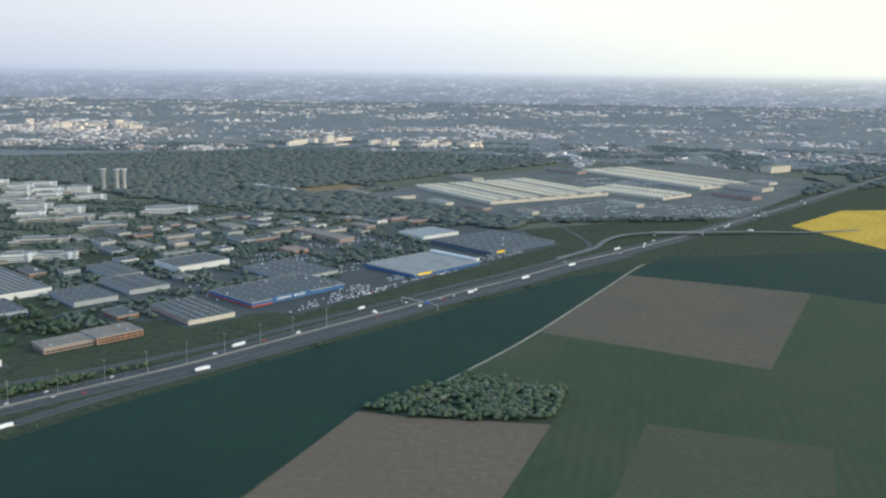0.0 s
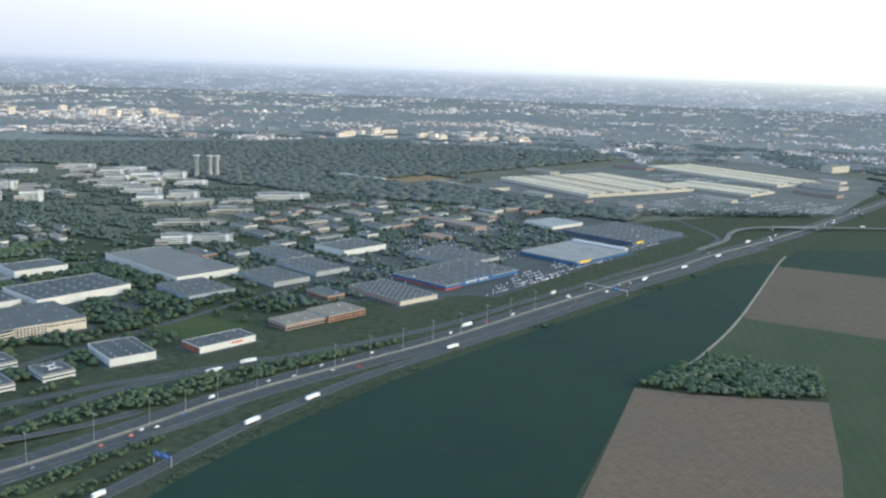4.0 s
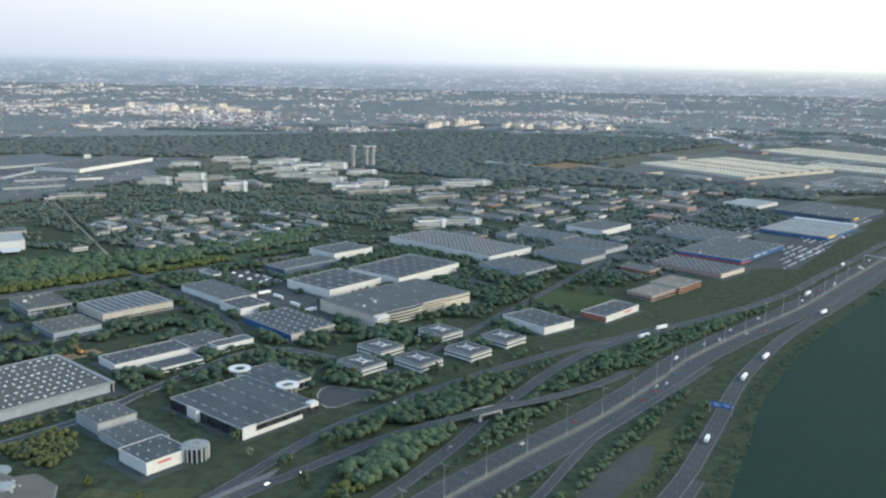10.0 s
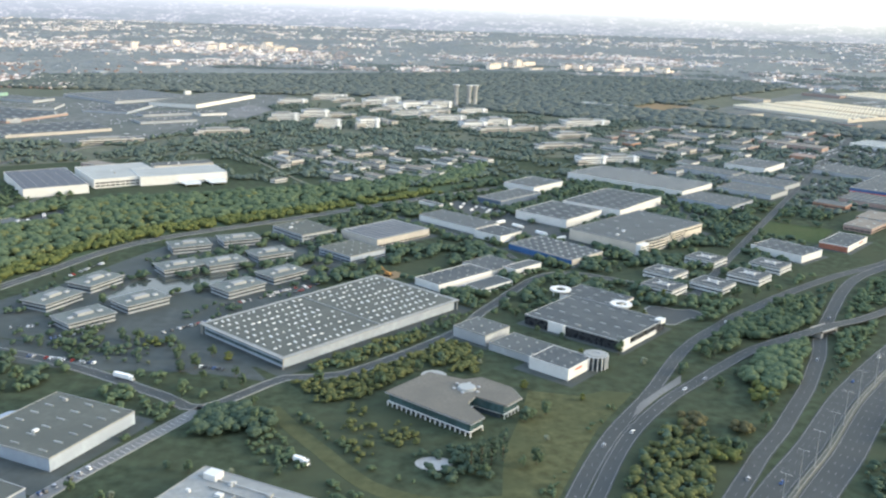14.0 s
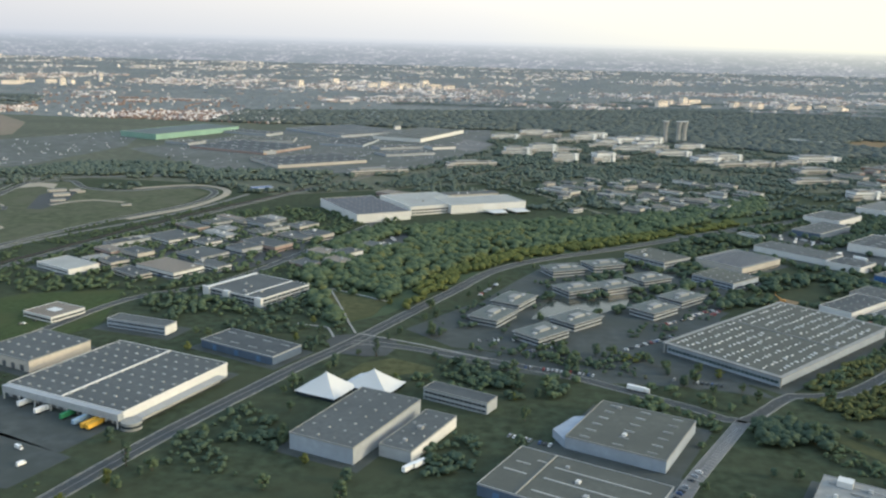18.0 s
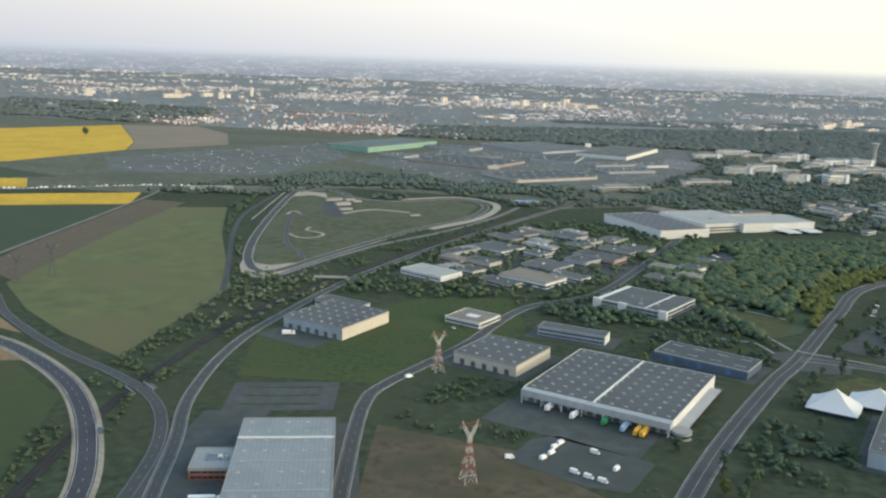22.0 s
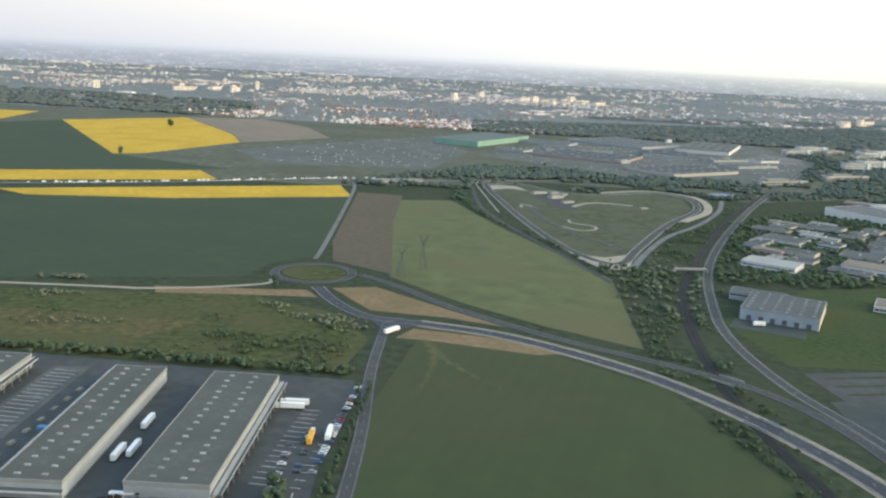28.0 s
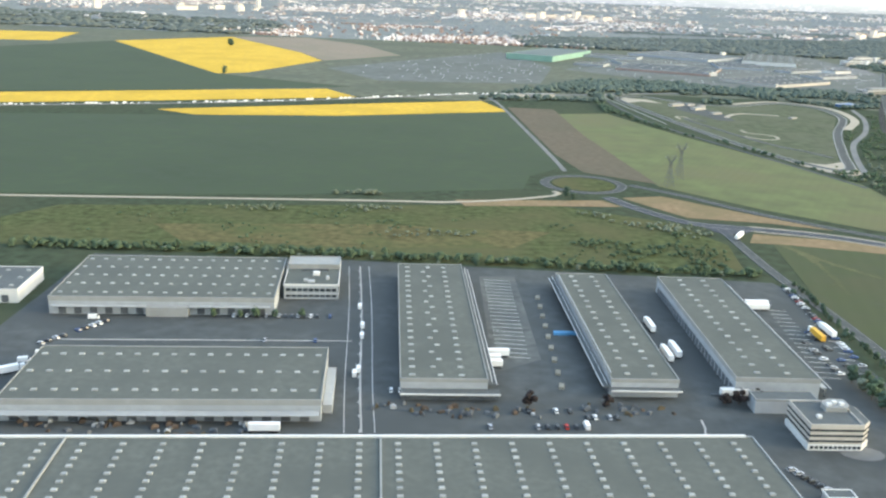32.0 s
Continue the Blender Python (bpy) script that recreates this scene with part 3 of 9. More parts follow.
sheet("heath", "rough green heath with painted haze behind the fields and the race track", [(-3900, 1000), (-2350, 1040), (-2180, 1130), (-2060, 1235), (-1840, 1240), (-1700, 1150), (-1560, 1240), (-1300, 1420), (-700, 1420), (-330, 1700), (60, 1760), (300, 1900), (620, 2120), (900, 2500), (1500, 2900), (300, 3240), (-650, 2940), (-1500, 2470), (-2700, 2320), (-3900, 2320)], 0.025, HEATH, block=False)
# fields below the first stretch of the flight
sheet("wheat_field", "dark green field of young wheat", [(-960, -250), (-700, 140), (-575, 330), (-535, 400), (-512, 450), (-488, 503), (-465, 556), (-441, 605), (-405, 664), (-374, 712), (-340, 764), (-300, 818), (-244, 891), (-168, 984), (-100, 1066), (-22, 1166), (62, 1268), (125, 1345), (190, 1395), (221, 1382), (67, 1045), (-23, 883), (-110, 776), (-260, 360), (-420, -250)], 0.10, CROP_DARK, "field")
sheet("bare_field", "pinkish brown ploughed field", [(-114, 771), (-60, 760), (61, 754), (16, 610), (-90, 330), (-420, -250), (-420, -250), (-330, 180), (-199, 513)], 0.14, SOIL, "field")
sheet("wheat_field", "dark green field of young wheat", [(61, 754), (146, 763), (97, 616), (-40, 250), (-300, -250), (-420, -250), (-90, 330), (16, 610)], 0.12, CROP_MID, "field")
sheet("bare_field", "pinkish brown ploughed field", [(146, 763), (293, 720), (262, 629), (60, 100), (-150, -250), (-300, -250), (-40, 250), (97, 616)], 0.14, mat("dark weedy soil", (0.078, 0.078, 0.050), 0.97, 0.15, 0.15, 0.008, alt=(0.070, 0.072, 0.046), spec=0.03), "field")
sheet("bare_field", "pinkish brown ploughed field", [(220, 1373), (467, 1279), (304, 925), (67, 1045)], 0.16, mat("brown fallow soil", (0.116, 0.098, 0.072), 0.97, 0.15, 0.12, 0.006, alt=(0.094, 0.090, 0.064), spec=0.03), "field")
sheet("barley_field", "green field of spring barley", [(-23, 883), (67, 1045), (304, 925), (467, 1279), (900, 1000), (900, -250), (-150, -250), (60, 100), (262, 629), (293, 720), (146, 763), (61, 754), (83, 845)], 0.08, CROP_MID, "field")
sheet("wheat_field", "dark green field of young wheat", [(220, 1373), (300, 1520), (724, 1620), (1300, 1500), (1500, 1000), (900, 1000), (467, 1279)], 0.09, CROP_DARK, "field")
sheet("rape_field", "bright yellow field of rapeseed in bloom", [(635, 1887), (724, 1639), (1250, 1900), (1080, 2170), (829, 2127)], 0.2, CROP_RAPE, "field")
# fields below the last stretch
sheet("rape_field", "bright yellow field of rapeseed in bloom", [(-3292, 1896), (-2826, 1260), (-2780, 1300), (-2705, 1603), (-2790, 1780), (-3088, 2210)], 0.25, CROP_RAPE, "field")
sheet("rape_field", "bright yellow field of rapeseed in bloom", [(-3900, 2030), (-3492, 2123), (-3417, 1822), (-3800, 1700)], 0.22, CROP_RAPE, "field")
sheet("rape_strip", "narrow yellow strip of rapeseed beside a road", [(-3250, 780), (-2864, 975), (-2595, 1110), (-2531, 1021), (-2802, 879), (-3200, 690)], 0.2, CROP_RAPE, "field")
sheet("rape_strip", "narrow yellow strip of rapeseed beside a road", [(-2759, 806), (-2519, 945), (-2341, 1045), (-2299, 940), (-2519, 825), (-2700, 775)], 0.2, CROP_RAPE, "field")
sheet("bare_field", "pale fallow field behind the rapeseed", [(-3088, 2215), (-2890, 2312), (-2700, 2120), (-2560, 1830), (-2700, 1603), (-2790, 1785)], 0.22, mat("pale fallow soil", (0.215, 0.180, 0.140), 0.97, 0.15, 0.1, 0.008, alt=(0.185, 0.165, 0.125), spec=0.03), "field")
sheet("wheat_field", "dark green field of young wheat", [(-3400, 560), (-2900, 720), (-2700, 770), (-2519, 822), (-2299, 935), (-2244, 545), (-2275, 500), (-2282, 440), (-2473, 372), (-3300, 210)], 0.12, CROP_TEAL, "field")
sheet("wheat_field", "dark green field of young wheat", [(-3500, 1450), (-3292, 1896), (-2826, 1260), (-2560, 1150), (-2864, 985), (-3400, 760)], 0.1, CROP_TEAL, "field")
sheet("bare_field", "brown strip of bare soil beside a lane", [(-2300, 985), (-2232, 985), (-2205, 760), (-2156, 492), (-2222, 530), (-2246, 622)], 0.14, MATS["brown fallow soil"], "field")
sheet("barley_field", "olive green field of thin barley", [(-2229, 940), (-2157, 969), (-2078, 787), (-1950, 540), (-1938, 322), (-2012, 362), (-2080, 410), (-2156, 482), (-2205, 760)], 0.12, CROP_OLIVE, "field")
sheet("barley_field", "green field of spring barley with bare tracks", [(-2100, 318), (-2015, 300), (-1930, 240), (-1885, 120), (-1860, -60), (-2060, -140), (-2090, 40), (-2108, 160)], 0.12, CROP_GREEN, "field")
sheet("bare_verge", "orange bare soil beside the new road", [(-2117, 300), (-2108, 326), (-2037, 318), (-1990, 298), (-2015, 288), (-2090, 300)], 0.17, SOIL_ORANGE, "verge")
sheet("bare_verge", "orange bare soil beside the new road", [(-2196, 425), (-2150, 366), (-2085, 362), (-2040, 350), (-2090, 386), (-2160, 440)], 0.16, SOIL_ORANGE, "verge")
sheet("bare_verge", "orange bare soil along a farm road", [(-2330, 366), (-2256, 382), (-2200, 392), (-2215, 412), (-2256, 402), (-2340, 386)], 0.15, SOIL_ORANGE, "verge")
sheet("scrub", "rough scrub grass with low bushes", [(-2700, 190), (-2640, 300), (-2451, 341), (-2256, 385), (-2165, 345), (-2135, 290), (-2138, 225), (-2200, 212), (-2360, 206)], 0.07, SCRUB, block=False)
sheet("scrub", "dry brownish patch of scrub grass", [(-2551, 262), (-2390, 294), (-2262, 299), (-2292, 250), (-2400, 232), (-2518, 225)], 0.09, mat("dry scrub grass", (0.098, 0.088, 0.042), 0.95, 0.35, 0.15, 0.02, alt=(0.072, 0.086, 0.036), spec=0.03), block=False)
sheet("rough_ground", "brown bare earth with sparse grass", [(-1718, 255), (-1624, 241), (-1603, 216), (-1560, 185), (-1560, 40), (-1660, 20), (-1700, 150)], 0.08, EARTH, "ground")
sheet("meadow", "mown green meadow round a warehouse", [(-1868, 420), (-1760, 560), (-1680, 590), (-1650, 480), (-1720, 345), (-1742, 325), (-1838, 312)], 0.06, LAWN, "lawn", block=True)
sheet("lawn", "mown green sports lawn", [(-626, 897), (-580, 961), (-511, 925), (-559, 853)], 0.12, LAWN, "lawn")
sheet("lawn", "yellowish mown lawn beside a tented building", [(-1426, 398), (-1414, 431), (-1393, 446), (-1358, 431), (-1361, 417), (-1377, 415), (-1393, 402), (-1403, 395)], 0.12, MEADOW, "lawn")
sheet("lawn", "grassy bank between the trees and the street", [(-1496, 634), (-1473, 618), (-1424, 597), (-1430, 551), (-1446, 530), (-1470, 560)], 0.4, MEADOW, "lawn")
sheet("meadow", "rough olive meadow below the office building", [(-1000, 190), (-960, 190), (-943, 228), (-912, 311), (-893, 356), (-860, 412), (-879, 415), (-898, 405), (-932, 411), (-941, 368), (-953, 324), (-956, 295), (-958, 264), (-994, 268), (-1000, 230)], 0.07, MEADOW, "lawn", block=False)
road("grass_track", "yellowish grass track between bushes", [(-1101, 372), (-1079, 339), (-1060, 315), (-1039, 287), (-1021, 272), (-990, 262), (-950, 268)], 11, 0.1, MEADOW, 1, edge=False)
sheet("storage_lot", "orange-brown bare storage lot", [(-532, 2293), (-421, 2222), (-298, 2377), (-390, 2464)], 0.2, SOIL_ORANGE, "lot")
sheet("factory_lot", "grey asphalt lot round the car works", [(-330, 2250), (60, 1880), (560, 1990), (1000, 2700), (720, 3250), (200, 2950)], 0.1, FACTORY_YARD, "lot")
sheet("car_park", "wide grey exhibition car park", [(-2662, 1451), (-2480, 1800), (-2325, 2080), (-2206, 1688), (-2242, 1330), (-2532, 1262)], 0.12, FACTORY_YARD, "car park")
sheet("exhibition_lot", "grey asphalt round the exhibition halls", [(-2180, 1650), (-1900, 1390), (-1560, 1430), (-1420, 1900), (-1440, 2380), (-1700, 2300), (-2000, 2150)], 0.1, FACTORY_YARD, "lot")
sheet("pond", "still dark pond between low offices", [(-1289, 569), (-1271, 640), (-1236, 639), (-1188, 683), (-1200, 630), (-1225, 600), (-1267, 583)], 0.15, WATER, "pond")
COURT = [(-811, 565), (-815, 582), (-814, 596), (-808, 604), (-797, 603), (-784, 596), (-772, 598), (-764, 588), (-768, 576), (-779, 573), (-788, 564), (-795, 556), (-803, 555)]
sheet("court_kerb", "pale kerb round an oval court", COURT, 0.1, KERB, "kerb")
sheet("court", "oval paved turning court before the showroom", [(-790 + (x + 790) * 0.94, 580 + (y - 580) * 0.94) for x, y in COURT], 0.15, ASPHALT, "pavement")
sheet("pond", "dark narrow pond in rough grass", [(-878, 246), (-872, 259), (-864, 264), (-859, 261), (-863, 252), (-871, 242)], 0.12, WATER, "pond")

# both floors take the crowns' colour, painting out the shade between the trees
sheet("forest_floor", "crown-coloured floor that lightens the distant forest's shaded gaps", [(-2250, 2330), (-1420, 2380), (-1200, 2400), (-880, 2130), (-640, 2000), (-200, 1880), (60, 1760), (90, 1880), (-150, 2200), (-330, 2480), (-150, 2700), (200, 3100), (300, 3480), (-1900, 3480), (-2300, 2750)], 0.03, LEAF_WOOD, block=False)
sheet("wood_floor", "leaf-coloured floor that lightens the woodland belt's shaded gaps", [(-1464, 510), (-1524, 659), (-1567, 879), (-1422, 964), (-1142, 1099), (-922, 1327), (-921, 1174), (-1105, 964), (-1325, 780), (-1417, 560)], 0.03, LEAF, block=False)
sheet("car_park", "car park with planted islands beside the big hall", [(-1235, 470), (-1190, 530), (-1160, 500), (-1120, 440), (-1165, 420)], 0.1, YARD, "car park", block=False)
sheet("office_lot", "dark asphalt lot with planted strips round the pond offices", [(-1365, 535), (-1311, 692), (-1272, 790), (-1154, 830), (-1087, 727), (-1126, 567), (-1187, 473), (-1275, 462), (-1331, 482)], 0.04, YARD, "lot", block=False)
sheet("office_lot", "dark asphalt lot with planted strips beside a street", [(-1384, 468), (-1306, 434), (-1247, 422), (-1163, 425), (-1110, 412), (-1130, 440), (-1178, 495), (-1240, 455), (-1331, 478)], 0.05, YARD, "lot", block=False)
sheet("retail_lot", "dark asphalt between the shops of the retail park", [(-430, 1040), (-250, 1110), (120, 1600), (70, 1760), (-150, 1850), (-420, 1560), (-600, 1260)], 0.04, YARD, "lot", block=False)
sheet("park_lot", "dark asphalt between the white warehouses", [(-990, 960), (-870, 1180), (-790, 1140), (-640, 1010), (-700, 900), (-820, 800), (-930, 860)], 0.04, YARD, "lot", block=False)
sheet("van_yard", "grey asphalt yard full of pale vans", [(-998, 1004), (-976, 1027), (-941, 986), (-908, 948), (-919, 938), (-979, 954)], 0.09, YARD_WORN, "yard")
sheet("truck_yard", "grey asphalt truck yard between warehouses", [(-948, 874), (-937, 918), (-915, 938), (-875, 886), (-830, 802), (-824, 770), (-866, 830), (-934, 839)], 0.09, YARD_WORN, "yard")
sheet("workshop_lot", "worn asphalt between small workshops", [(-1790, 690), (-1745, 900), (-1650, 965), (-1575, 900), (-1555, 760), (-1600, 680), (-1700, 650)], 0.04, YARD_WORN, "lot", block=False)
sheet("car_park", "small car park within the woodland belt", [(-1484, 853), (-1458, 912), (-1439, 871), (-1452, 822), (-1471, 819)], 0.1, YARD_WORN, "car park")
sheet("junction_court", "paved court with pale kerbs at a street junction", [(-1454, 478), (-1449, 493), (-1430, 500), (-1401, 493), (-1393, 477), (-1399, 451), (-1416, 446), (-1435, 449), (-1447, 463)], 0.12, YARD_WORN, "pavement", block=False)
for pts in ([(-1489, 517), (-1474, 514), (-1461, 511), (-1450, 487)], [(-1495, 632), (-1482, 630), (-1455, 616), (-1425, 599)], [(-1485, 625), (-1464, 574), (-1444, 523), (-1434, 500)], [(-1432, 500), (-1401, 490), (-1366, 477), (-1320, 457)]):
    road("footpath", "narrow pale gravel footpath over the grass", pts, 1.8, 0.45, KERB, 1, edge=False)
# motorway and its slip roads
MEDIAN = [(-1180, -260), (-960, 60), (-870, 178), (-831, 234), (-792, 289), (-754, 339), (-708, 406), (-651, 476), (-587, 550), (-527, 632), (-488, 690), (-432, 757), (-370, 823), (-310, 888), (-251, 962), (-190, 1040), (-103, 1148), (-28, 1243), (44, 1326), (119, 1427), (226, 1548), (355, 1700), (496, 1879), (646, 2075), (802, 2285), (1000, 2560), (1300, 2960)]
median = smooth(MEDIAN)
mid = tagged(new("median_strip", ribbon(Geo(), median, -2.2, 2.2, 0.30).mesh("median_strip", mat("worn median gravel", (0.125, 0.125, 0.105), 0.95, 0.2, 0.3, 0.03, alt=(0.10, 0.104, 0.082)))), "pale worn strip between the motorway carriageways", "road", kind="structure")
part("guard_rail", ribbon(Geo(), median, -1.15, -0.95, 1.05, 0.5), KERB, mid, "steel guard rail")
part("guard_rail", ribbon(Geo(), median, 0.95, 1.15, 1.05, 0.5), KERB, mid, "steel guard rail")
for name_side, d, w, lanes in (("motorway_west", -10.6, 16, 4), ("motorway_east", 11.5, 18, 4)):
    road(name_side, "wide dark grey motorway carriageway with white lane lines", [tuple(p) for p in offset(smooth(MEDIAN, 60), d)], w, 0.22, ASPHALT, lanes)
road("merge_lane", "hatched lane between motorway and slip road", [tuple(p) for p in offset(smooth(MEDIAN[13:22], 60), 22.0)], 5.5, 0.21, ASPHALT, 1, edge=False)
road("slip_road", "motorway slip road with trucks", [(-905, 60), (-848, 138), (-800, 198), (-762, 228), (-720, 256), (-686, 283), (-654, 307), (-614, 347), (-578, 397), (-546, 450), (-522, 497), (-497, 547), (-473, 598), (-447, 648), (-414, 702), (-384, 748), (-353, 791), (-314, 839), (-256, 909), (-172, 1014), (-112, 1094), (-36, 1190), (69, 1314), (142, 1410), (250, 1530)], 13.5, 0.26, ASPHALT, 3)
road("slip_road", "second ramp that joins the slip road", [(-800, 0), (-720, 132), (-658, 245), (-632, 287), (-594, 348), (-566, 396), (-540, 442)], 9, 0.25, ASPHALT, 2)
road("slip_road", "narrow motorway slip road", [(-735, 225), (-717, 265), (-701, 302), (-682, 346), (-665, 382), (-640, 430), (-601, 505), (-560, 560), (-518, 612), (-470, 676)], 8.5, 0.24, ASPHALT, 1)
road("link_road", "two-lane road on the motorway's verge", [(-990, 90), (-960, 165), (-937, 222), (-911, 291), (-884, 351), (-851, 407), (-832, 444), (-811, 485), (-787, 522), (-763, 551), (-736, 584), (-706, 614), (-672, 649), (-599, 714), (-542, 756), (-500, 790), (-470, 812)], 10.5, 0.215, ASPHALT, 2)
road("link_road", "curved slip road that climbs to a bridge", [(-978, 86), (-948, 160), (-925, 226), (-902, 284), (-890, 314), (-876, 344), (-859, 373), (-834, 408), (-811, 434), (-781, 468), (-750, 499, 1), (-722, 517, 3), (-690, 534, 5.6), (-664, 552, 5.6), (-640, 568, 4), (-606, 596, 2), (-572, 628, 0.4), (-545, 660)], 10, 0.28, ASPHALT, 2)
sheet("gore", "pale worn hatched gore between two link roads", [(-868, 373), (-859, 395), (-829, 433), (-818, 447), (-822, 432), (-840, 411)], 0.34, ASPHALT_OLD, "road")
road("link_road", "collector road beside the motorway", [(-935, 100), (-890, 176), (-858, 230), (-835, 271), (-817, 300), (-797, 332), (-776, 361), (-755, 395), (-733, 430), (-714, 466), (-697, 499), (-681, 538), (-668, 562), (-641, 610), (-608, 667), (-572, 716), (-521, 762), (-462, 813), (-400, 862), (-340, 916), (-276, 984), (-210, 1070), (-126, 1170), (-51, 1266), (22, 1352), (97, 1447), (134, 1500)], 11.5, 0.2, ASPHALT, 2)
sheet("bare_patch", "dry olive grass between the slip roads", [(-660, 344), (-622, 422), (-580, 486), (-548, 526), (-534, 534), (-546, 492), (-575, 431), (-608, 382), (-636, 350), (-656, 330)], 0.1, MEADOW, "ground")
sheet("wet_patch", "dark damp bare patch between the slip roads", [(-628, 408), (-606, 451), (-573, 492), (-556, 497), (-572, 454), (-604, 409), (-618, 398)], 0.14, mat("damp grey earth", (0.060, 0.066, 0.058), 0.85, 0.2, 0.15, 0.03, alt=(0.050, 0.055, 0.050)), "ground", block=False)
road("ramp_bridge", "ramp that loops over the motorway", [(120, 1490, 0), (190, 1580, 1), (222, 1655, 3), (262, 1706, 5), (325, 1735, 6), (420, 1752, 6), (520, 1774, 5), (640, 1800, 2), (760, 1850)], 10, 0.3, ASPHALT_OLD, 2)
road("ramp", "curved ramp past the retail park", [(100, 1975), (150, 1825), (178, 1700), (188, 1612), (150, 1530)], 8, 0.24, ASPHALT, 1)
road("farm_track", "pale dirt farm track between fields", [(-45, 850), (-23, 883), (63, 1042), (221, 1382), (260, 1460)], 3.0, 0.25, EARTH_TRACK, 1, edge=False)
# business park streets
road("street", "tree-lined street of the business park", [(-1555, 120), (-1535, 196), (-1506, 291), (-1459, 417), (-1432, 478), (-1373, 634), (-1314, 768), (-1171, 900), (-991, 1065), (-800, 1220)], 12.5, 0.18, ASPHALT, 2, kerb=True, centre=True)
road("street", "street of the business park", [(-1432, 478), (-1392, 474), (-1273, 438), (-1174, 384), (-1144, 368), (-1100, 420), (-1060, 430), (-983, 519), (-950, 590), (-877, 698), (-758, 640)], 9, 0.2, ASPHALT, 2, kerb=True)
road("street", "street with painted parking bays", [(-1215, 215), (-1194, 268), (-1144, 368)], 9, 0.2, ASPHALT_OLD, 2, kerb=True)
road("street", "long straight avenue of the business park", [(-758, 640), (-593, 944), (-280, 1512), (-80, 1860)], 9, 0.18, ASPHALT, 2)
road("street", "pale path across the park", [(-1460, 1550), (-1426, 1495), (-1167, 1070)], 2.6, 0.2, EARTH_TRACK, 1, edge=False)
road("street", "street of the business park", [(-1130, 1010), (-960, 820), (-905, 720)], 8, 0.19, ASPHALT, 2)
road("street", "curved street past a steel-roofed warehouse", [(-1690, 60), (-1708, 147), (-1736, 283), (-1732, 328), (-1714, 379), (-1694, 437), (-1663, 557), (-1602, 631), (-1560, 760), (-1500, 1000)], 9, 0.18, ASPHALT, 2, kerb=True)
road("street", "road beside a railway cutting", [(-1775, 60), (-1798, 118), (-1824, 196), (-1850, 263), (-1868, 355), (-1868, 451), (-1843, 640), (-1768, 913), (-1640, 1290), (-1403, 1922)], 8, 0.18, ASPHALT, 2, kerb=True)
road("main_road", "freshly laid dark road with white edge lines", [(-1812, 40), (-1833, 107), (-1858, 160), (-1905, 227), (-1957, 277), (-2037, 325), (-2107, 341), (-2150, 348), (-2185, 385), (-2209, 425)], 12, 0.24, ASPHALT_NEW, 2, paint_mat=PAINT_NEW)
shoulder = smooth([(-1812, 40), (-1833, 107), (-1858, 160), (-1905, 227), (-1957, 277), (-2037, 325), (-2107, 341)])
for a, b in ((-8.4, -6.1), (6.1, 9.2)):
    tagged(new("road_shoulder", ribbon(Geo(), shoulder, a, b, 0.2).mesh("road_shoulder", EARTH_TRACK)), "pale gravel shoulder of the new road", "road", kind="structure")
road("main_road", "older road that bends to a roundabout", [(-1800, 60), (-1812, 114), (-1833, 193), (-1867, 250), (-1917, 287), (-1995, 328), (-2087, 393), (-2140, 447), (-2183, 480)], 9, 0.22, ASPHALT, 2)
road("access_road", "straight grey access road between fence and field", [(-2130, 338), (-2126, 290), (-2119, 223), (-2105, 134), (-2096, 56), (-2085, -60)], 8, 0.26, YARD_WORN, 2)
WORN = mat("worn crop", (0.086, 0.088, 0.042), 0.95, 0.3, 0.1, 0.03, alt=(0.068, 0.078, 0.035))


def worn_track(label, pts, wide, seed):
    """Trampled crop: flecks of pale stubble that thin out along a line."""
    r, g, line = random.Random(seed), Geo(), smooth(pts, 1.2)
    for i, p in enumerate(line):
        f = 1 - i / len(line)
        for k in range(int(2 + 9 * f)):
            x, y = p.x + r.gauss(0, wide * 0.33), p.y + r.gauss(0, wide * 0.33)
            w, d, a = r.uniform(0.5, 1.5) * (0.4 + f), r.uniform(0.3, 0.8), r.uniform(0, 3.14)
            c, t, z = math.cos(a), math.sin(a), 0.15 + 0.0001 * len(g.f)
            q = len(g.v)
            g.v += [(x + c * u - t * v, y + t * u + c * v, z) for u, v in ((-w, -d), (w, -d * 0.6), (w * 0.8, d), (-w * 0.7, d))]
            g.f.append((q, q + 1, q + 2, q + 3))
    tagged(new("worn_crop", g.mesh("worn_crop", WORN)), label, "field", kind="stuff")


worn_track("pale worn streak trodden through the barley", [(-2101, 318), (-2080, 269), (-2060, 241), (-2031, 206)], 5, 3)
worn_track("pale worn streak trodden through the barley", [(-2094, 305), (-2084, 269), (-2082, 231), (-2085, 190)], 4, 4)
road("farm_road", "pale farm road", [(-3200, 235), (-2462, 358), (-2338, 378), (-2256, 420), (-2255, 438)], 5, 0.24, GRAVEL, 1, edge=False)
road("lane", "narrow pale lane between fields", [(-2240, 530), (-2252, 620), (-2308, 987), (-2330, 1090)], 5, 0.26, ASPHALT_OLD, 1, edge=False)
road("main_road", "road with a long queue of cars beside the rapeseed", [(-3300, 620), (-2789, 852), (-2653, 923), (-2520, 1010), (-2368, 1120), (-2254, 1151), (-2100, 1230), (-1900, 1320)], 10, 0.26, ASPHALT_OLD, 2)
RB = (-2226, 474)
ring = [(RB[0] + 36 * math.cos(a), RB[1] + 36 * math.sin(a)) for a in (0.5236 * k for k in range(13))]
road("roundabout", "grey ring of a large grassy roundabout", ring, 9, 0.28, ASPHALT, 1)
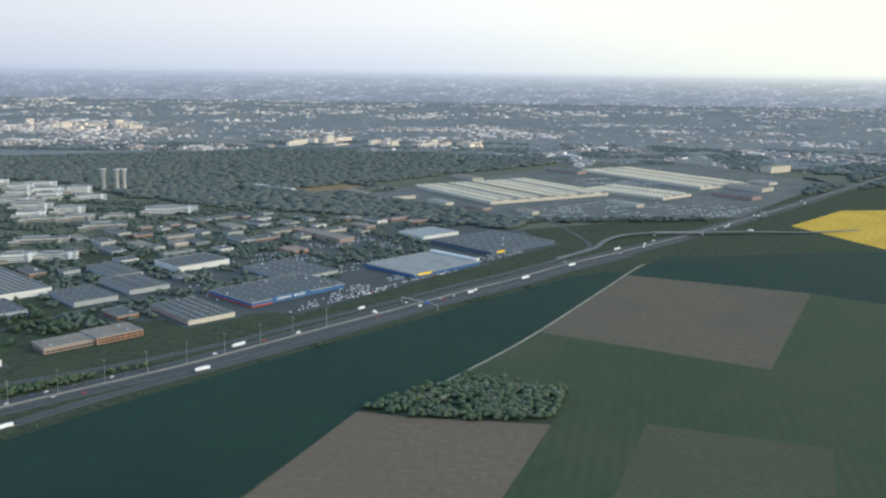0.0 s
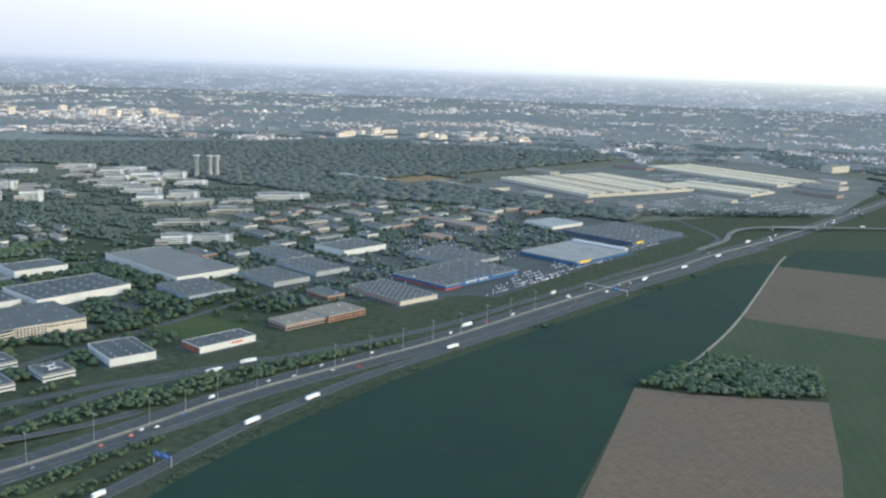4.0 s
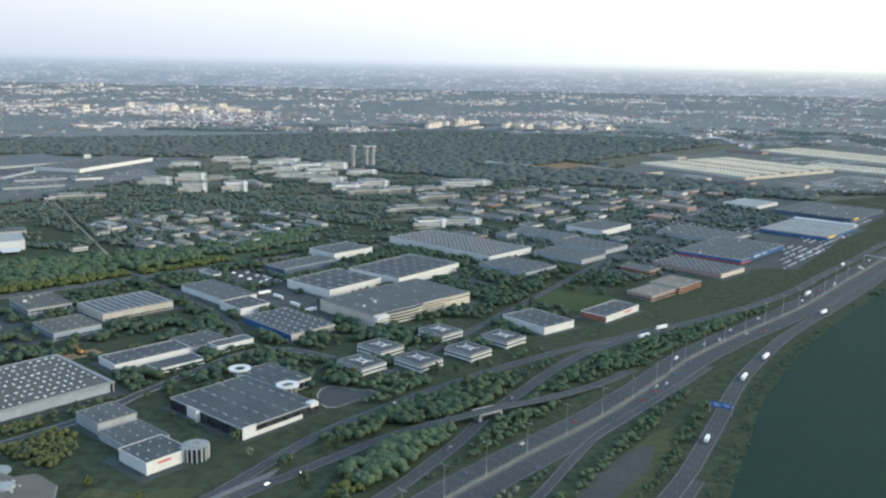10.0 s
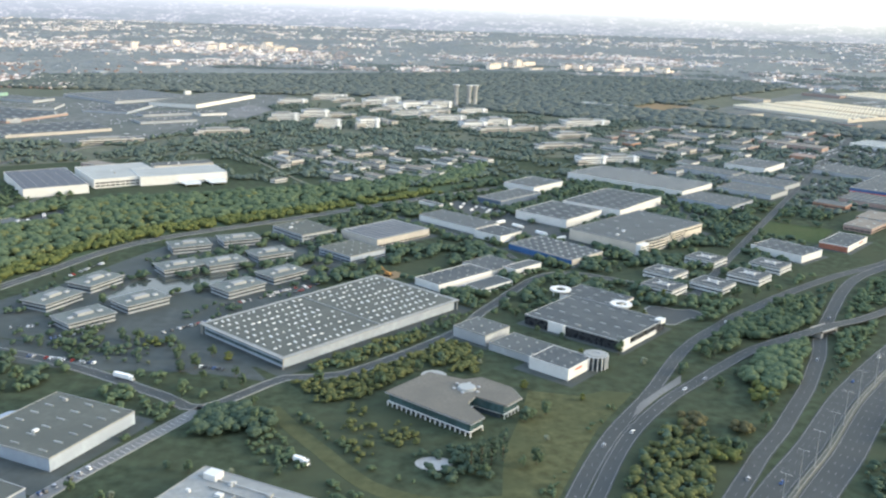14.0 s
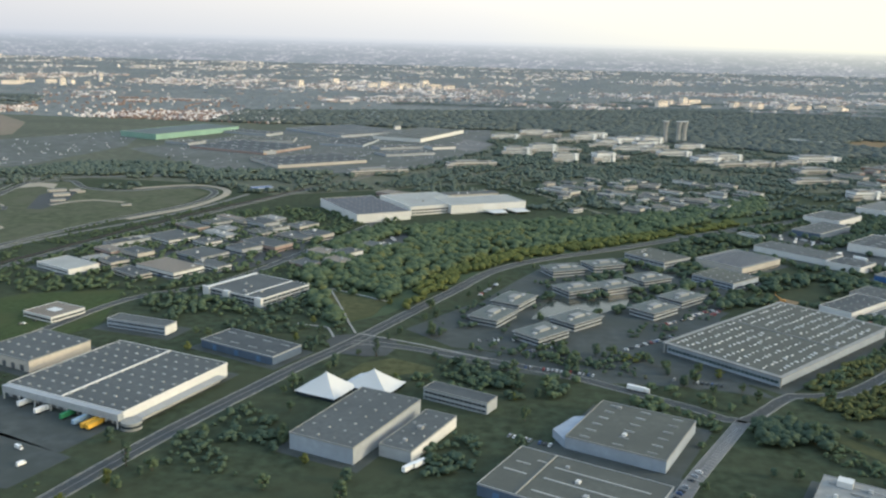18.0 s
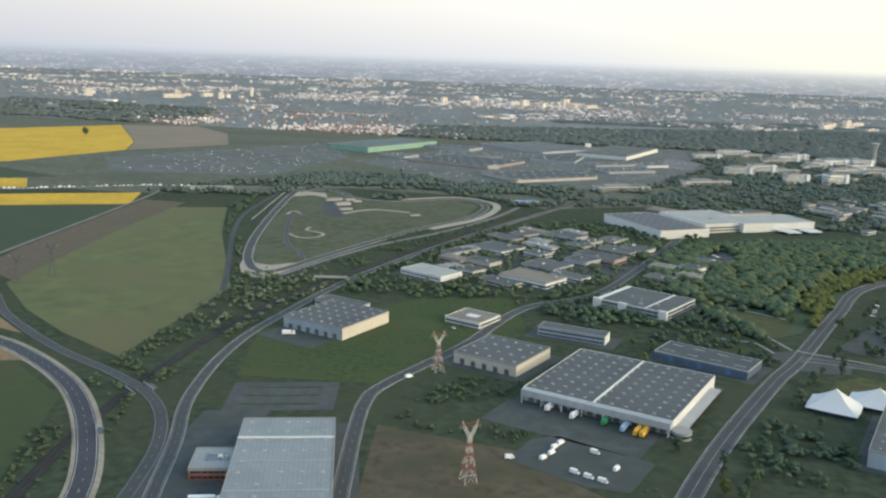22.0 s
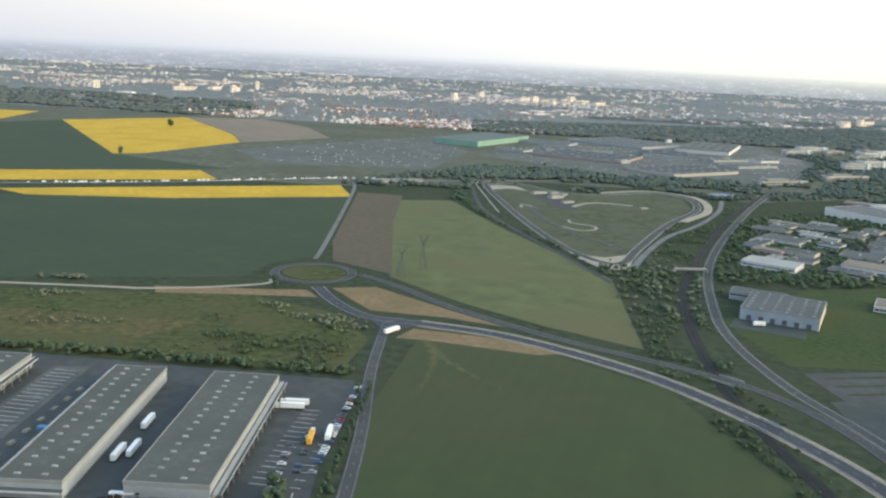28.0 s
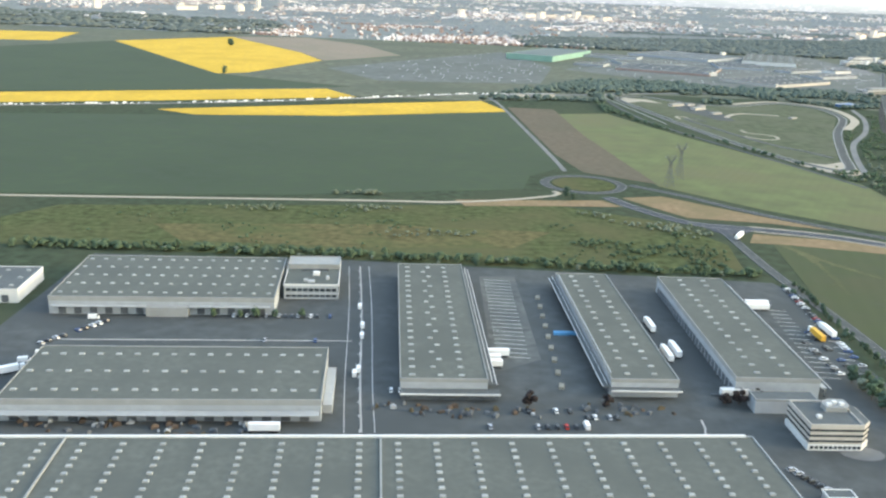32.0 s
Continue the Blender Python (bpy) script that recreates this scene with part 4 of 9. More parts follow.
sheet("junction", "fresh dark asphalt of a road junction", [(-2150, 352), (-2120, 350), (-2100, 340), (-2118, 322), (-2134, 322), (-2142, 336)], 0.27, ASPHALT_NEW, "road")
sheet("roundabout_island", "round grassy island of a roundabout", [(RB[0] + 29 * math.cos(a), RB[1] + 29 * math.sin(a)) for a in (0.2244 * k for k in range(28))], 0.4, SCRUB, "lawn")
# railway laid flat; a cutting's shade is put into the dark bed and rails
rail = smooth([(-1840, -20), (-1862, 84), (-1883, 181), (-1896, 302), (-1888, 500), (-1835, 726), (-1749, 1016), (-1560, 1500)])
bed = tagged(new("railway_bed", ribbon(Geo(), rail, -4.2, 4.2, 0.12).mesh("railway_bed", mat("ballast darkened for trench shade", (0.030, 0.031, 0.031), 0.95, 0.25, 0.6, 0.05))), "railway bed coloured dark for the shade of its cutting", "railway", kind="structure")
for d in (-2.6, -1.1, 1.1, 2.6):
    part("rail", ribbon(Geo(), rail, d - 0.1, d + 0.1, 0.3, 0.2), mat("shade-darkened brown rail steel", (0.06, 0.055, 0.05), 0.6) if "shade-darkened brown rail steel" not in MATS else MATS["shade-darkened brown rail steel"], bed)
for p, q in zip(rail, rail[1:]):
    claim(turned((p.x + q.x) / 2, (p.y + q.y) / 2, (q - p).length + 4, 11, math.degrees(math.atan2(q.y - p.y, q.x - p.x))))


def bridge(label, x, y, lx, ly, ang, z):
    """A slab bridge: deck, two parapets, two abutments and the shaded opening between them."""
    e = thing("road_bridge", label, "bridge", x, y, 0, ang)
    part("deck", Geo().box(-lx / 2, -ly / 2, z - 1.1, lx / 2, ly / 2, z), ASPHALT_OLD, e)
    for s in (-1, 1):
        part("parapet", Geo().box(-lx / 2, s * ly / 2 - 0.2, z, lx / 2, s * ly / 2 + 0.2, z + 1.0), TRIM_GREY, e)
        part("abutment", Geo().box(s * lx / 2 - 1.2, -ly / 2, -0.5, s * lx / 2 + 1.2, ly / 2, z - 1.1), CONCRETE, e)
    claim(turned(x, y, lx + 8, ly + 8, ang))


bridge("concrete road bridge over a slip road", -677, 543, 20, 11.5, 34.7, 5.4)
bridge("concrete bridge over the motorway", 372, 1743, 96, 12, 10, 5.8)
bridge("pale concrete footbridge over the railway", -1868, 600, 34, 4, 15, 3.0)

for x, y, ang in ((-1889, 268, -38), (-1881, 194, -56)):
    e = thing("bridge_parapet", "low concrete parapets of a road bridge over the railway", "bridge", x, y, 0, ang)
    for d in (-6.4, 6.4):
        part("parapet", Geo().box(-9, d - 0.25, -0.3, 9, d + 0.25, 1.1), TRIM_PALE, e)
    # flat dark slab that paints the shade of an opening; nothing is hollow here
    part("portal", Geo().box(-5.5, 6.8, 0.0, 5.5, 10.5, 0.28), DOCK, e, "dark slab painted as the shaded mouth of the cutting")
# the race track
LOOP = [(-2125, 1170), (-2069, 1200), (-2010, 1140), (-1939, 1132), (-1854, 1190), (-1800, 1150), (-1800, 1037), (-1861, 875), (-1911, 706), (-1935, 618), (-1962, 620), (-2004, 704), (-2053, 862), (-2108, 1083), (-2125, 1170)]
sheet("circuit_infield", "green infield of a motor racing circuit", [(-2118, 1160), (-2069, 1190), (-2010, 1130), (-1939, 1122), (-1854, 1180), (-1808, 1145), (-1808, 1037), (-1868, 875), (-1918, 706), (-1940, 625), (-1960, 625), (-1998, 704), (-2046, 862), (-2100, 1083)], 0.1, mat("dull infield grass", (0.082, 0.092, 0.058), 0.95, 0.3, 0.08, 0.015, alt=(0.100, 0.104, 0.072), spec=0.03), "lawn")
TRACK = mat("dark track asphalt", (0.068, 0.072, 0.070), 0.9, 0.15, 0.2, 0.02, alt=(0.058, 0.062, 0.060))
road("race_track", "grey asphalt motor racing circuit", LOOP, 9.5, 0.3, TRACK, 1)
road("race_track", "inner loop of a motor racing circuit", [(-1930, 684), (-1947, 717), (-1967, 739), (-1986, 775), (-2010, 835), (-2038, 919), (-2046, 955), (-2034, 958), (-2022, 935)], 7, 0.28, TRACK, 1)
sheet("gravel_trap", "pale sand trap on the outside of a bend", [(-2003, 695), (-1981, 628), (-1962, 592), (-1944, 583), (-1930, 592), (-1922, 640), (-1908, 700), (-1930, 660), (-1952, 640), (-1971, 645)], 0.24, GRAVEL, "gravel", block=False)
road("gravel_trap", "pale gravel trap on the outside of a bend", [(-1938, 1152), (-1853, 1212), (-1783, 1160), (-1785, 1030), (-1835, 915)], 12, 0.24, GRAVEL, 1, edge=False)
sheet("gravel_trap", "pale sand trap on the inside of a bend", [(-2117, 1101), (-2124, 1145), (-2107, 1170), (-2071, 1164), (-2053, 1119), (-2084, 1135)], 0.24, GRAVEL, "gravel", block=False)
road("gravel_trap", "narrow sand arc of the infield", [(-2054, 947), (-2057, 972), (-2047, 972), (-2028, 945)], 4, 0.26, GRAVEL, 1, edge=False)
road("track_wall_base", "pale concrete strip outside the circuit", [(-2083, 891), (-2098, 960), (-2116, 1046), (-2141, 1174), (-2129, 1203), (-2097, 1208)], 2.2, 0.3, KERB, 1, edge=False)
road("service_road", "grey service road outside the circuit", [(-1951, 524), (-1975, 583), (-2016, 678), (-2067, 798), (-2105, 907), (-2126, 1010), (-2143, 1136)], 6, 0.2, ASPHALT, 1, edge=False)
road("gravel_trap", "pale gravel strip of the infield", [(-1982, 985), (-1972, 1010), (-1947, 1039), (-1894, 1033)], 8, 0.26, GRAVEL, 1, edge=False)
road("service_road", "pale service road beside the circuit", [(-1925, 600), (-1905, 680), (-1870, 790), (-1816, 900), (-1770, 1030), (-1745, 1150)], 7, 0.2, ASPHALT_OLD, 1, edge=False)

loop = smooth(LOOP)
for d in (-5.3, 5.3):
    tagged(new("track_kerb", ribbon(Geo(), loop, d - 0.5, d + 0.5, 0.36).mesh("track_kerb", KERB)), "pale concrete kerb of the race track", "kerb", kind="structure")
sheet("paddock", "grey asphalt paddock of the race track", [(-2042, 1060), (-2036, 1103), (-2008, 1108), (-1979, 1030), (-1976, 954), (-1999, 953)], 0.2, ASPHALT, "paddock")
road("kart_loop", "small pale kart loop in the infield", [(-1998, 815), (-1978, 795), (-1958, 804), (-1956, 828), (-1974, 840), (-1987, 846), (-1989, 867)], 4, 0.25, GRAVEL, 1, edge=False)


# ---------------- buildings, near to far, from the last stretch back ----------------
PARK = "warehouses of the logistics park"
sheet("logistics_yard", "wide grey asphalt yard of a logistics park", [(-2545, -40), (-2560, 185), (-2400, 202), (-2126, 206), (-2119, 190), (-2116, 84), (-2108, 30), (-2110, -110), (-2600, -180)], 0.06, YARD_WORN, "yard")
w0 = building("warehouse", "very long grey-roofed warehouse with white edge trim", -2363, -105.5, 351, 112, 8.3, 10, WALL_GREY, ROOF_GREEN, TRIM_GREY, None, docks=("n", 40), group=PARK)
for i in range(24):
    for j in range(10):
        piece("skylight", skylight_mesh(2.3, 1.6), ROOF_OF[w0.name], -172 + 345 * (i + 0.5) / 24, 50.5 - 5.1 * j, 9.66)
part("edge_trim", Geo().box(-172.6, 55.4, 9.3, 172.6, 56.6, 10.4), TRIM_WHITE, w0, "broad white edge trim")
for k in (-86, 30):
    part("fire_wall", Geo().box(k - 0.35, -55, 9.6, k + 0.35, 55, 10.35), TRIM_PALE, w0)
w1 = building("warehouse", "grey warehouse with rows of roof lights and loading docks", -2483, 124, 118, 73, 8.5, 10, WALL_GREY, ROOF_GREEN, TRIM_PALE, (15, 5, 2.4, 1.5), docks=("s", 14), cap=2.6, group=PARK)
part("dock_shed", Geo().box(-8, -40, 0, 14, -36.4, 5.2), TRIM_PALE, w1)
part("canopy", Geo().box(-57, -39.5, 5.0, -8.5, -36.6, 5.5), TRIM_GREY, w1)
part("canopy", Geo().box(14.5, -39.5, 5.0, 57, -36.6, 5.5), TRIM_GREY, w1)
o1 = building("office_annex", "grey two-storey office annex with a courtyard", -2409, 148, 31, 46, 8.6, 9, WALL_GREY, ROOF_GREEN, TRIM_WHITE, None, (("s", 1.2, 2.6), ("s", 4.6, 6.4), ("e", 4.6, 6.4)), category="office building", plant=4)
part("roof_floor", Geo().box(-15, 6, 8.66, 15, 22, 11.2).ring(-15.3, 5.7, 15.3, 22.3, 10.9, 11.7, 0.4), TRIM_PALE, o1, "set-back upper floor")
part("courtyard", Geo().box(-7, 2, 8.66, 9, 12, 8.72), GLASS, o1)
w2 = building("warehouse", "grey-green roofed warehouse with a goods yard", -2438, -1, 130, 55, 8.2, 10, WALL_GREY, ROOF_GREEN, TRIM_PALE, (16, 3, 2.6, 1.6), docks=("s", 16), cap=2.6, group=PARK)
part("canopy", Geo().box(-64, -32, 4.6, 64, -27.7, 5.1), TRIM_GREY, w2)
part("gable_annex", Geo().box(65.1, -20, 0, 69, 18, 4), TRIM_GREY, w2)
w3 = building("warehouse", "long grey-green roofed cross-dock warehouse", -2332, 94, 39, 166, 7.4, 9, WALL_GREY, ROOF_GREEN, TRIM_PALE, None, docks=("e", 30), cap=1.8, group=PARK)
for j in range(19):
    for px, wdt in ((-14, 2.8), (-4.5 if j % 2 else -1.5, 2.4), (8, 2.6)):
        piece("skylight", skylight_mesh(wdt, 1.5), ROOF_OF[w3.name], px, -79 + 8.6 * j, 8.66)
part("canopy", Geo().box(19.6, -82, 5.4, 23.4, 82, 5.8), ROOF_GREY, w3)
part("canopy_rail", Geo().bar((23.5, -82, 6.0), (23.5, 82, 6.0), 0.22).bar((21.4, -82, 7.2), (21.4, 82, 7.2), 0.18), TRIM_WHITE, w3, "white edge rail")
# solid block coloured dark as the shade inside open docks
part("dock_front", Geo().box(-19, -86, 0, 24, -83.1, 3.4), DOCK, w3)
part("canopy", Geo().box(-19.4, -88.5, 3.6, 24.4, -83.1, 4.1), ROOF_GREY, w3)
part("canopy_rail", Geo().box(-19.4, -88.8, 3.5, 24.4, -88.5, 4.3), TRIM_WHITE, w3, "white edge rail")
w4 = building("warehouse", "long grey-green roofed cross-dock warehouse", -2241, 100, 31, 151, 7.0, 9, WALL_GREY, ROOF_GREEN, TRIM_PALE, None, docks=("w", 28), cap=1.8, group=PARK)
w5 = building("warehouse", "long grey-green roofed cross-dock warehouse", -2178, 105, 39, 144, 5.5, 10, WALL_GREY, ROOF_GREEN, TRIM_PALE, None, docks=("w", 26), cap=2.2, group=PARK)
for w, n, step, px in ((w4, 17, 8.7, (-7.0, 5.5)), (w5, 16, 8.8, (-8.0, 6.0))):
    for j in range(n):
        for k in px:
            piece("skylight", skylight_mesh(2.9, 1.5), ROOF_OF[w.name], k + (j % 2) * 0.7, -step * (n - 1) / 2 + step * j, 8.66 if w is w4 else 9.66)
    part("parapet_pipe", Geo().bar((-14.6, -70, 9.4), (-14.6, 70, 9.4), 0.3), STEEL, w)
part("canopy", Geo().box(-19.2, -76, 4.8, -15.7, 76, 5.2), ROOF_GREY, w4, "long grey dock canopy")
part("canopy_rail", Geo().bar((-19.3, -76, 5.5), (-19.3, 76, 5.5), 0.22).bar((-17.4, -76, 6.6), (-17.4, 76, 6.6), 0.16), TRIM_WHITE, w4, "white edge rail")
part("canopy", Geo().box(-16, -79.5, 4.6, 16, -75.7, 5.0), ROOF_GREY, w4)
part("canopy_rail", Geo().box(-16, -79.8, 4.5, 16, -79.5, 5.2), TRIM_WHITE, w4, "white edge rail")
part("canopy", Geo().box(20.2, -72, 5.4, 22.5, 72, 5.8), TRIM_GREY, w5)
part("canopy", Geo().box(22.6, -72, 5.0, 24.2, 72, 5.4), ROOF_GREY, w5)
part("canopy_rail", Geo().bar((24.3, -72, 5.6), (24.3, 72, 5.6), 0.2), TRIM_WHITE, w5, "white edge rail")
for w, y in ((w3, 23.6), (w5, 24.4)):
    me = Geo().box(-0.15, -0.15, 0, 0.15, 0.15, 5.3).mesh("canopy_post", STEEL)
    for j in range(15):
        piece("canopy_post", me, w, y - 0.6, -68 + 9.7 * j, 0)


def corner_office(label, x, y, ang):
    """A four-storey office with cut corners, ribbon windows and a stepped plant floor."""
    e = thing("office_block", label, "office building", x, y, 0, ang)

    def eight(a, b, c):
        return [(-a, -b), (a - c, -b), (a, -b + c), (a, b - c), (a - c, b), (-a, b)]

    part("wall", Geo().prism(eight(13.2, 11, 4.5), -0.5, 10.9), WALL_BEIGE, e)
    part("plinth", Geo().prism(eight(13.5, 11.3, 4.6), 0, 2.7), TRIM_WHITE, e, "white ground floor")
    for z in (3.7, 6.1, 8.5):
        part("window_band", Geo().prism(eight(13.32, 11.12, 4.55), z, z + 0.9), GLASS, e, "dark ribbon of windows")
    me = Geo().box(-0.7, -0.1, 0, 0.7, 0.1, 1.2).mesh("window", GLASS)
    for i in range(11):
        piece("window", me, e, -11.8 + 1.95 * i, -11.34, 0.9)
    part("roof", Geo().prism(eight(12.8, 10.6, 4.3), 10.9, 11.05), ROOF_GREY, e)
    part("parapet", Geo().ring(-13.3, -11.1, 8.6, 11.1, 10.8, 11.6, 0.35), WALL_BEIGE, e)
    part("plant_floor", Geo().prism([(-2, 1), (7, 1), (9, 4), (9, 9), (2, 9.5), (-2, 6)], 11.05, 13.2), TRIM_PALE, e)
    for px, py in ((0, 3), (3, 5), (5.5, 3.5), (-7, -4)):
        part("roof_unit", Geo().box(px - 0.9, py - 0.8, 11.0 if px < -5 else 13.2, px + 0.9, py + 0.8, 12.3 if px < -5 else 14.3), TRIM_WHITE, e)
    claim(turned(x, y, 30, 28, ang))


corner_office("four-storey beige office block with ribbon windows and white ground floor", -2159.8, -1.8, 6.5)
building("gatehouse", "flat grey gatehouse beside a drive", -2172, -52, 11, 6, 6.5, 3.4, WALL_GREY, ROOF_GREY, TRIM_WHITE, category="gatehouse")
building("connecting_wing", "low grey link between warehouse and office", -2172, 22, 28, 9, 6.5, 7, WALL_GREY, ROOF_GREY, TRIM_PALE, category="office building")
building("warehouse", "small white warehouse at the edge of the park", -2585, 108, 46, 40, 8.5, 8, WALL_WHITE, ROOF_GREY, TRIM_WHITE, (4, 3, 2.4, 1.6), docks=("s", 5))

# steel-roofed warehouse with brick office
s1 = building("warehouse", "long warehouse with a pale steel roof and low roof domes", -1741, 152, 55, 160, 17.6, 10, WALL_GREY, ROOF_STEEL, TRIM_PALE, (5, 12, 2.4, 2.0), docks=("w", 10), apron=14)
part("roof_ridge", Geo().box(-27.4, 50, 9.7, 27.4, 51.4, 10.5), TRIM_WHITE, s1, "white roof ridge")
for k in range(3):
    part("roof_step", Geo().box(-27.2, 20 - 34 * k, 9.66, 27.2, 20.5 - 34 * k, 9.95), TRIM_GREY, s1)
b1 = building("brick_office", "two-storey brick office with a pale flat roof and light well", -1786, 170, 24, 26, 17, 7.5, WALL_BRICK, ROOF_STEEL, TRIM_PALE, None, (("s", 1.0, 2.4), ("w", 1.0, 2.4), ("s", 4.2, 5.6)), category="office building", cap=2.0, plant=2)
part("light_well", Geo().box(-5, -4, 7.16, 6, 5, 7.24), GLASS, b1)
sheet("car_park", "empty grey car park with planted strips", [(-1833, 298), (-1764, 320), (-1752, 270), (-1820, 248)], 0.16, YARD_WORN, "car park")
for k in range(3):
    sheet("planting_bed", "grass strip between parking rows", turned(-1796 + 3 * k, 299 - 15 * k, 50, 2.6, 17.6), 0.3, LAWN, "lawn", block=False)
sheet("yard_apron", "dark asphalt drive beside a brick office", [(-1830, 245), (-1790, 262), (-1780, 90), (-1810, 60)], 0.12, YARD, "yard")

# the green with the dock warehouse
# cream east wall: low sun put into the colour of a grey block
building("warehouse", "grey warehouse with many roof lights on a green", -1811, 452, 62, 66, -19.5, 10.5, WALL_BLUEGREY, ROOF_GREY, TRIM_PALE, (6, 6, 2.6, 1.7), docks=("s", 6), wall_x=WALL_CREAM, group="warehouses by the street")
building("warehouse_annex", "low grey annex behind a warehouse", -1822, 500, 48, 20, -19.5, 8, WALL_GREY, ROOF_GREY, TRIM_PALE, None, (("s", 4, 5.5),), category="office building")
sheet("yard", "asphalt loading yard", turned(-1832, 408, 58, 30, -19.5), 0.15, YARD, "yard")
q = building("office_pavilion", "square white office with an inner court", -1702, 501, 36, 35, -22, 5.2, WALL_WHITE, ROOF_TAN, TRIM_WHITE, None, (("s", 1.4, 3.2), ("e", 1.4, 3.2)), category="office building")
part("court", Geo().box(-6, -4, 4.84, 6, 5, 4.9), TRIM_WHITE, q)
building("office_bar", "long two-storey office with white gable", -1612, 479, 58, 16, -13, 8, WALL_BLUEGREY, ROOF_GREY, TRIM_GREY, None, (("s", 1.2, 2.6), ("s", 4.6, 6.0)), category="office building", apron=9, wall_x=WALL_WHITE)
# its gable is cream to show the sun on beige walls
building("warehouse", "beige warehouse with its gable coloured cream as if sunlit", -1661, 403, 54, 56, -21, 9, WALL_BEIGE, ROOF_GREY, TRIM_PALE, (5, 4, 2.6, 1.8), docks=("s", 5), wall_x=WALL_CREAM, apron=8, group="warehouses by the street")
# white on the east side alone paints the sun on grey cladding
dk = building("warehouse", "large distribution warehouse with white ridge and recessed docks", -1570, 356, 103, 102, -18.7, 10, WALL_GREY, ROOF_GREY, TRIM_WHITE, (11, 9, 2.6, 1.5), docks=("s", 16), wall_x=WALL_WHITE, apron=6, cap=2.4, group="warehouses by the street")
part("roof_ridge", Geo().box(-2, -50.6, 9.6, -0.8, 50.6, 10.5), TRIM_WHITE, dk, "broad white roof ridge")
part("front_fascia", Geo().box(-51.3, -55.5, 4.9, 51.3, -51.1, 9.5), WALL_GREY, dk, "pale fascia over the recessed docks")
me = Geo().box(-0.35, -0.35, 0, 0.35, 0.35, 4.9).mesh("front_post", TRIM_WHITE)
for i in range(8):
    piece("front_post", me, dk, -50.5 + 14.4 * i, -55.0, 0)
part("side_canopy", Geo().box(51.2, -46, 3.5, 59, 40, 4.2).box(51.2, -44, 0, 55, 38, 3.5), TRIM_GREY, dk, "long grey side canopy")
part("round_office", Geo().cone(57, -50, 0, 5.0, 6.5, 6.5, 20), TRIM_PALE, dk, "round pale corner office")
part("round_glazing", Geo().cone(57, -50, 1.6, 3.2, 6.6, 6.6, 20), GLASS, dk)
sheet("yard", "grey truck yard in front of the docks", turned(-1601, 287, 106, 42, -18.7), 0.17, YARD, "yard")
sheet("truck_park", "asphalt truck park with grass verges", [(-1622, 262), (-1606, 270), (-1548, 246), (-1562, 205), (-1585, 206), (-1632, 228)], 0.17, YARD, "yard")
building("warehouse", "low blue-grey warehouse with white roof strips", -1506, 444, 74, 34, -24, 7, WALL_NAVY, ROOF_DARK, TRIM_GREY, (4, 2, 9, 0.8), docks=("s", 3), apron=7, dock_mat=DOOR_BLUE)
ht = building("hotel", "white and grey low block with white corner pavilions", -1552, 603, 72, 66, -26, 8, WALL_GREY, ROOF_GREY, TRIM_WHITE, None, (("s", 1.2, 2.8), ("s", 4.6, 6.2), ("e", 1.2, 2.8), ("e", 4.6, 6.2)), category="office building", apron=8, plant=4)
for px in (-34, -8, 33):
    part("pavilion", Geo().box(px - 4, -35, 0, px + 4, -31.5, 8.6), TRIM_WHITE, ht)
part("roof_stripe", Geo().box(-35.5, -32.6, 7.7, -31.5, 32.6, 8.3).box(14, -32.6, 7.7, 15.5, 32.6, 8.2), TRIM_WHITE, ht)
building("warehouse", "white flat-roofed building in two steps", -1775, 657, 56, 36, -28, 6, WALL_WHITE, ROOF_WHITE, TRIM_WHITE, None, (("s", 2, 3.2),), apron=8)
# tented pavilion building
building("exhibition_building", "grey building with a roof of small lights beside white tents", -1392, 310, 45, 84, -19.7, 11, WALL_BLUEGREY, ROOF_GREY, TRIM_PALE, (4, 7, 1.5, 1.2), wall_x=WALL_GREY, apron=7, category="office building")
building("exhibition_wing", "lower grey wing with a white corner strip", -1352, 302, 22, 60, -20.5, 8, WALL_GREY, ROOF_GREY, TRIM_PALE, (3, 4, 1.5, 1.2), wall_x=WALL_WHITE, category="office building", plant=2)
building("office_bar", "grey office bar with stepped roof strips", -1333, 366, 50, 15, -24, 8.5, WALL_GREY, ROOF_DARK, TRIM_PALE, None, (("s", 1.2, 2.6), ("s", 4.6, 6.2)), category="office building")


def tent(label, x, y, ang, lx, ly, h, eave):
    """A stretched membrane roof with a pointed top and slightly hollow sides."""
    e = thing("tent", label, "tent", x, y, 0, ang)
    g, n, k = Geo(), 24, 7
    for j in range(k + 1):
        s = 1 - j / k
        z = eave + (h - eave) * (1 - s) ** 1.25
        for i in range(n):
            a = 6.28319 * i / n
            m = 1 / max(abs(math.cos(a)), abs(math.sin(a))) ** 0.92
            g.v.append((lx / 2 * s * m * math.cos(a), ly / 2 * s * m * math.sin(a), z))
    g.f += [(j * n + i, j * n + (i + 1) % n, (j + 1) * n + (i + 1) % n, (j + 1) * n + i) for j in range(k) for i in range(n)]
    part("membrane", g, TENT, e)
    part("glass_wall", Geo().box(-lx / 2 + 1.5, -ly / 2 + 1.5, 0, lx / 2 - 1.5, ly / 2 - 1.5, eave - 0.1), GLASS, e)
    part("finial", Geo().cone(0, 0, h - 0.3, h + 1.2, 0.3, 0.08, 6), STEEL, e)
    claim(turned(x, y, lx, ly, ang))


tent("white pointed tent roof over glass walls", -1427, 370, -19.7, 34, 32, 15, 3.0)
tent("white pointed tent roof over glass walls", -1396, 384, -19.7, 38, 28, 14, 3.0)
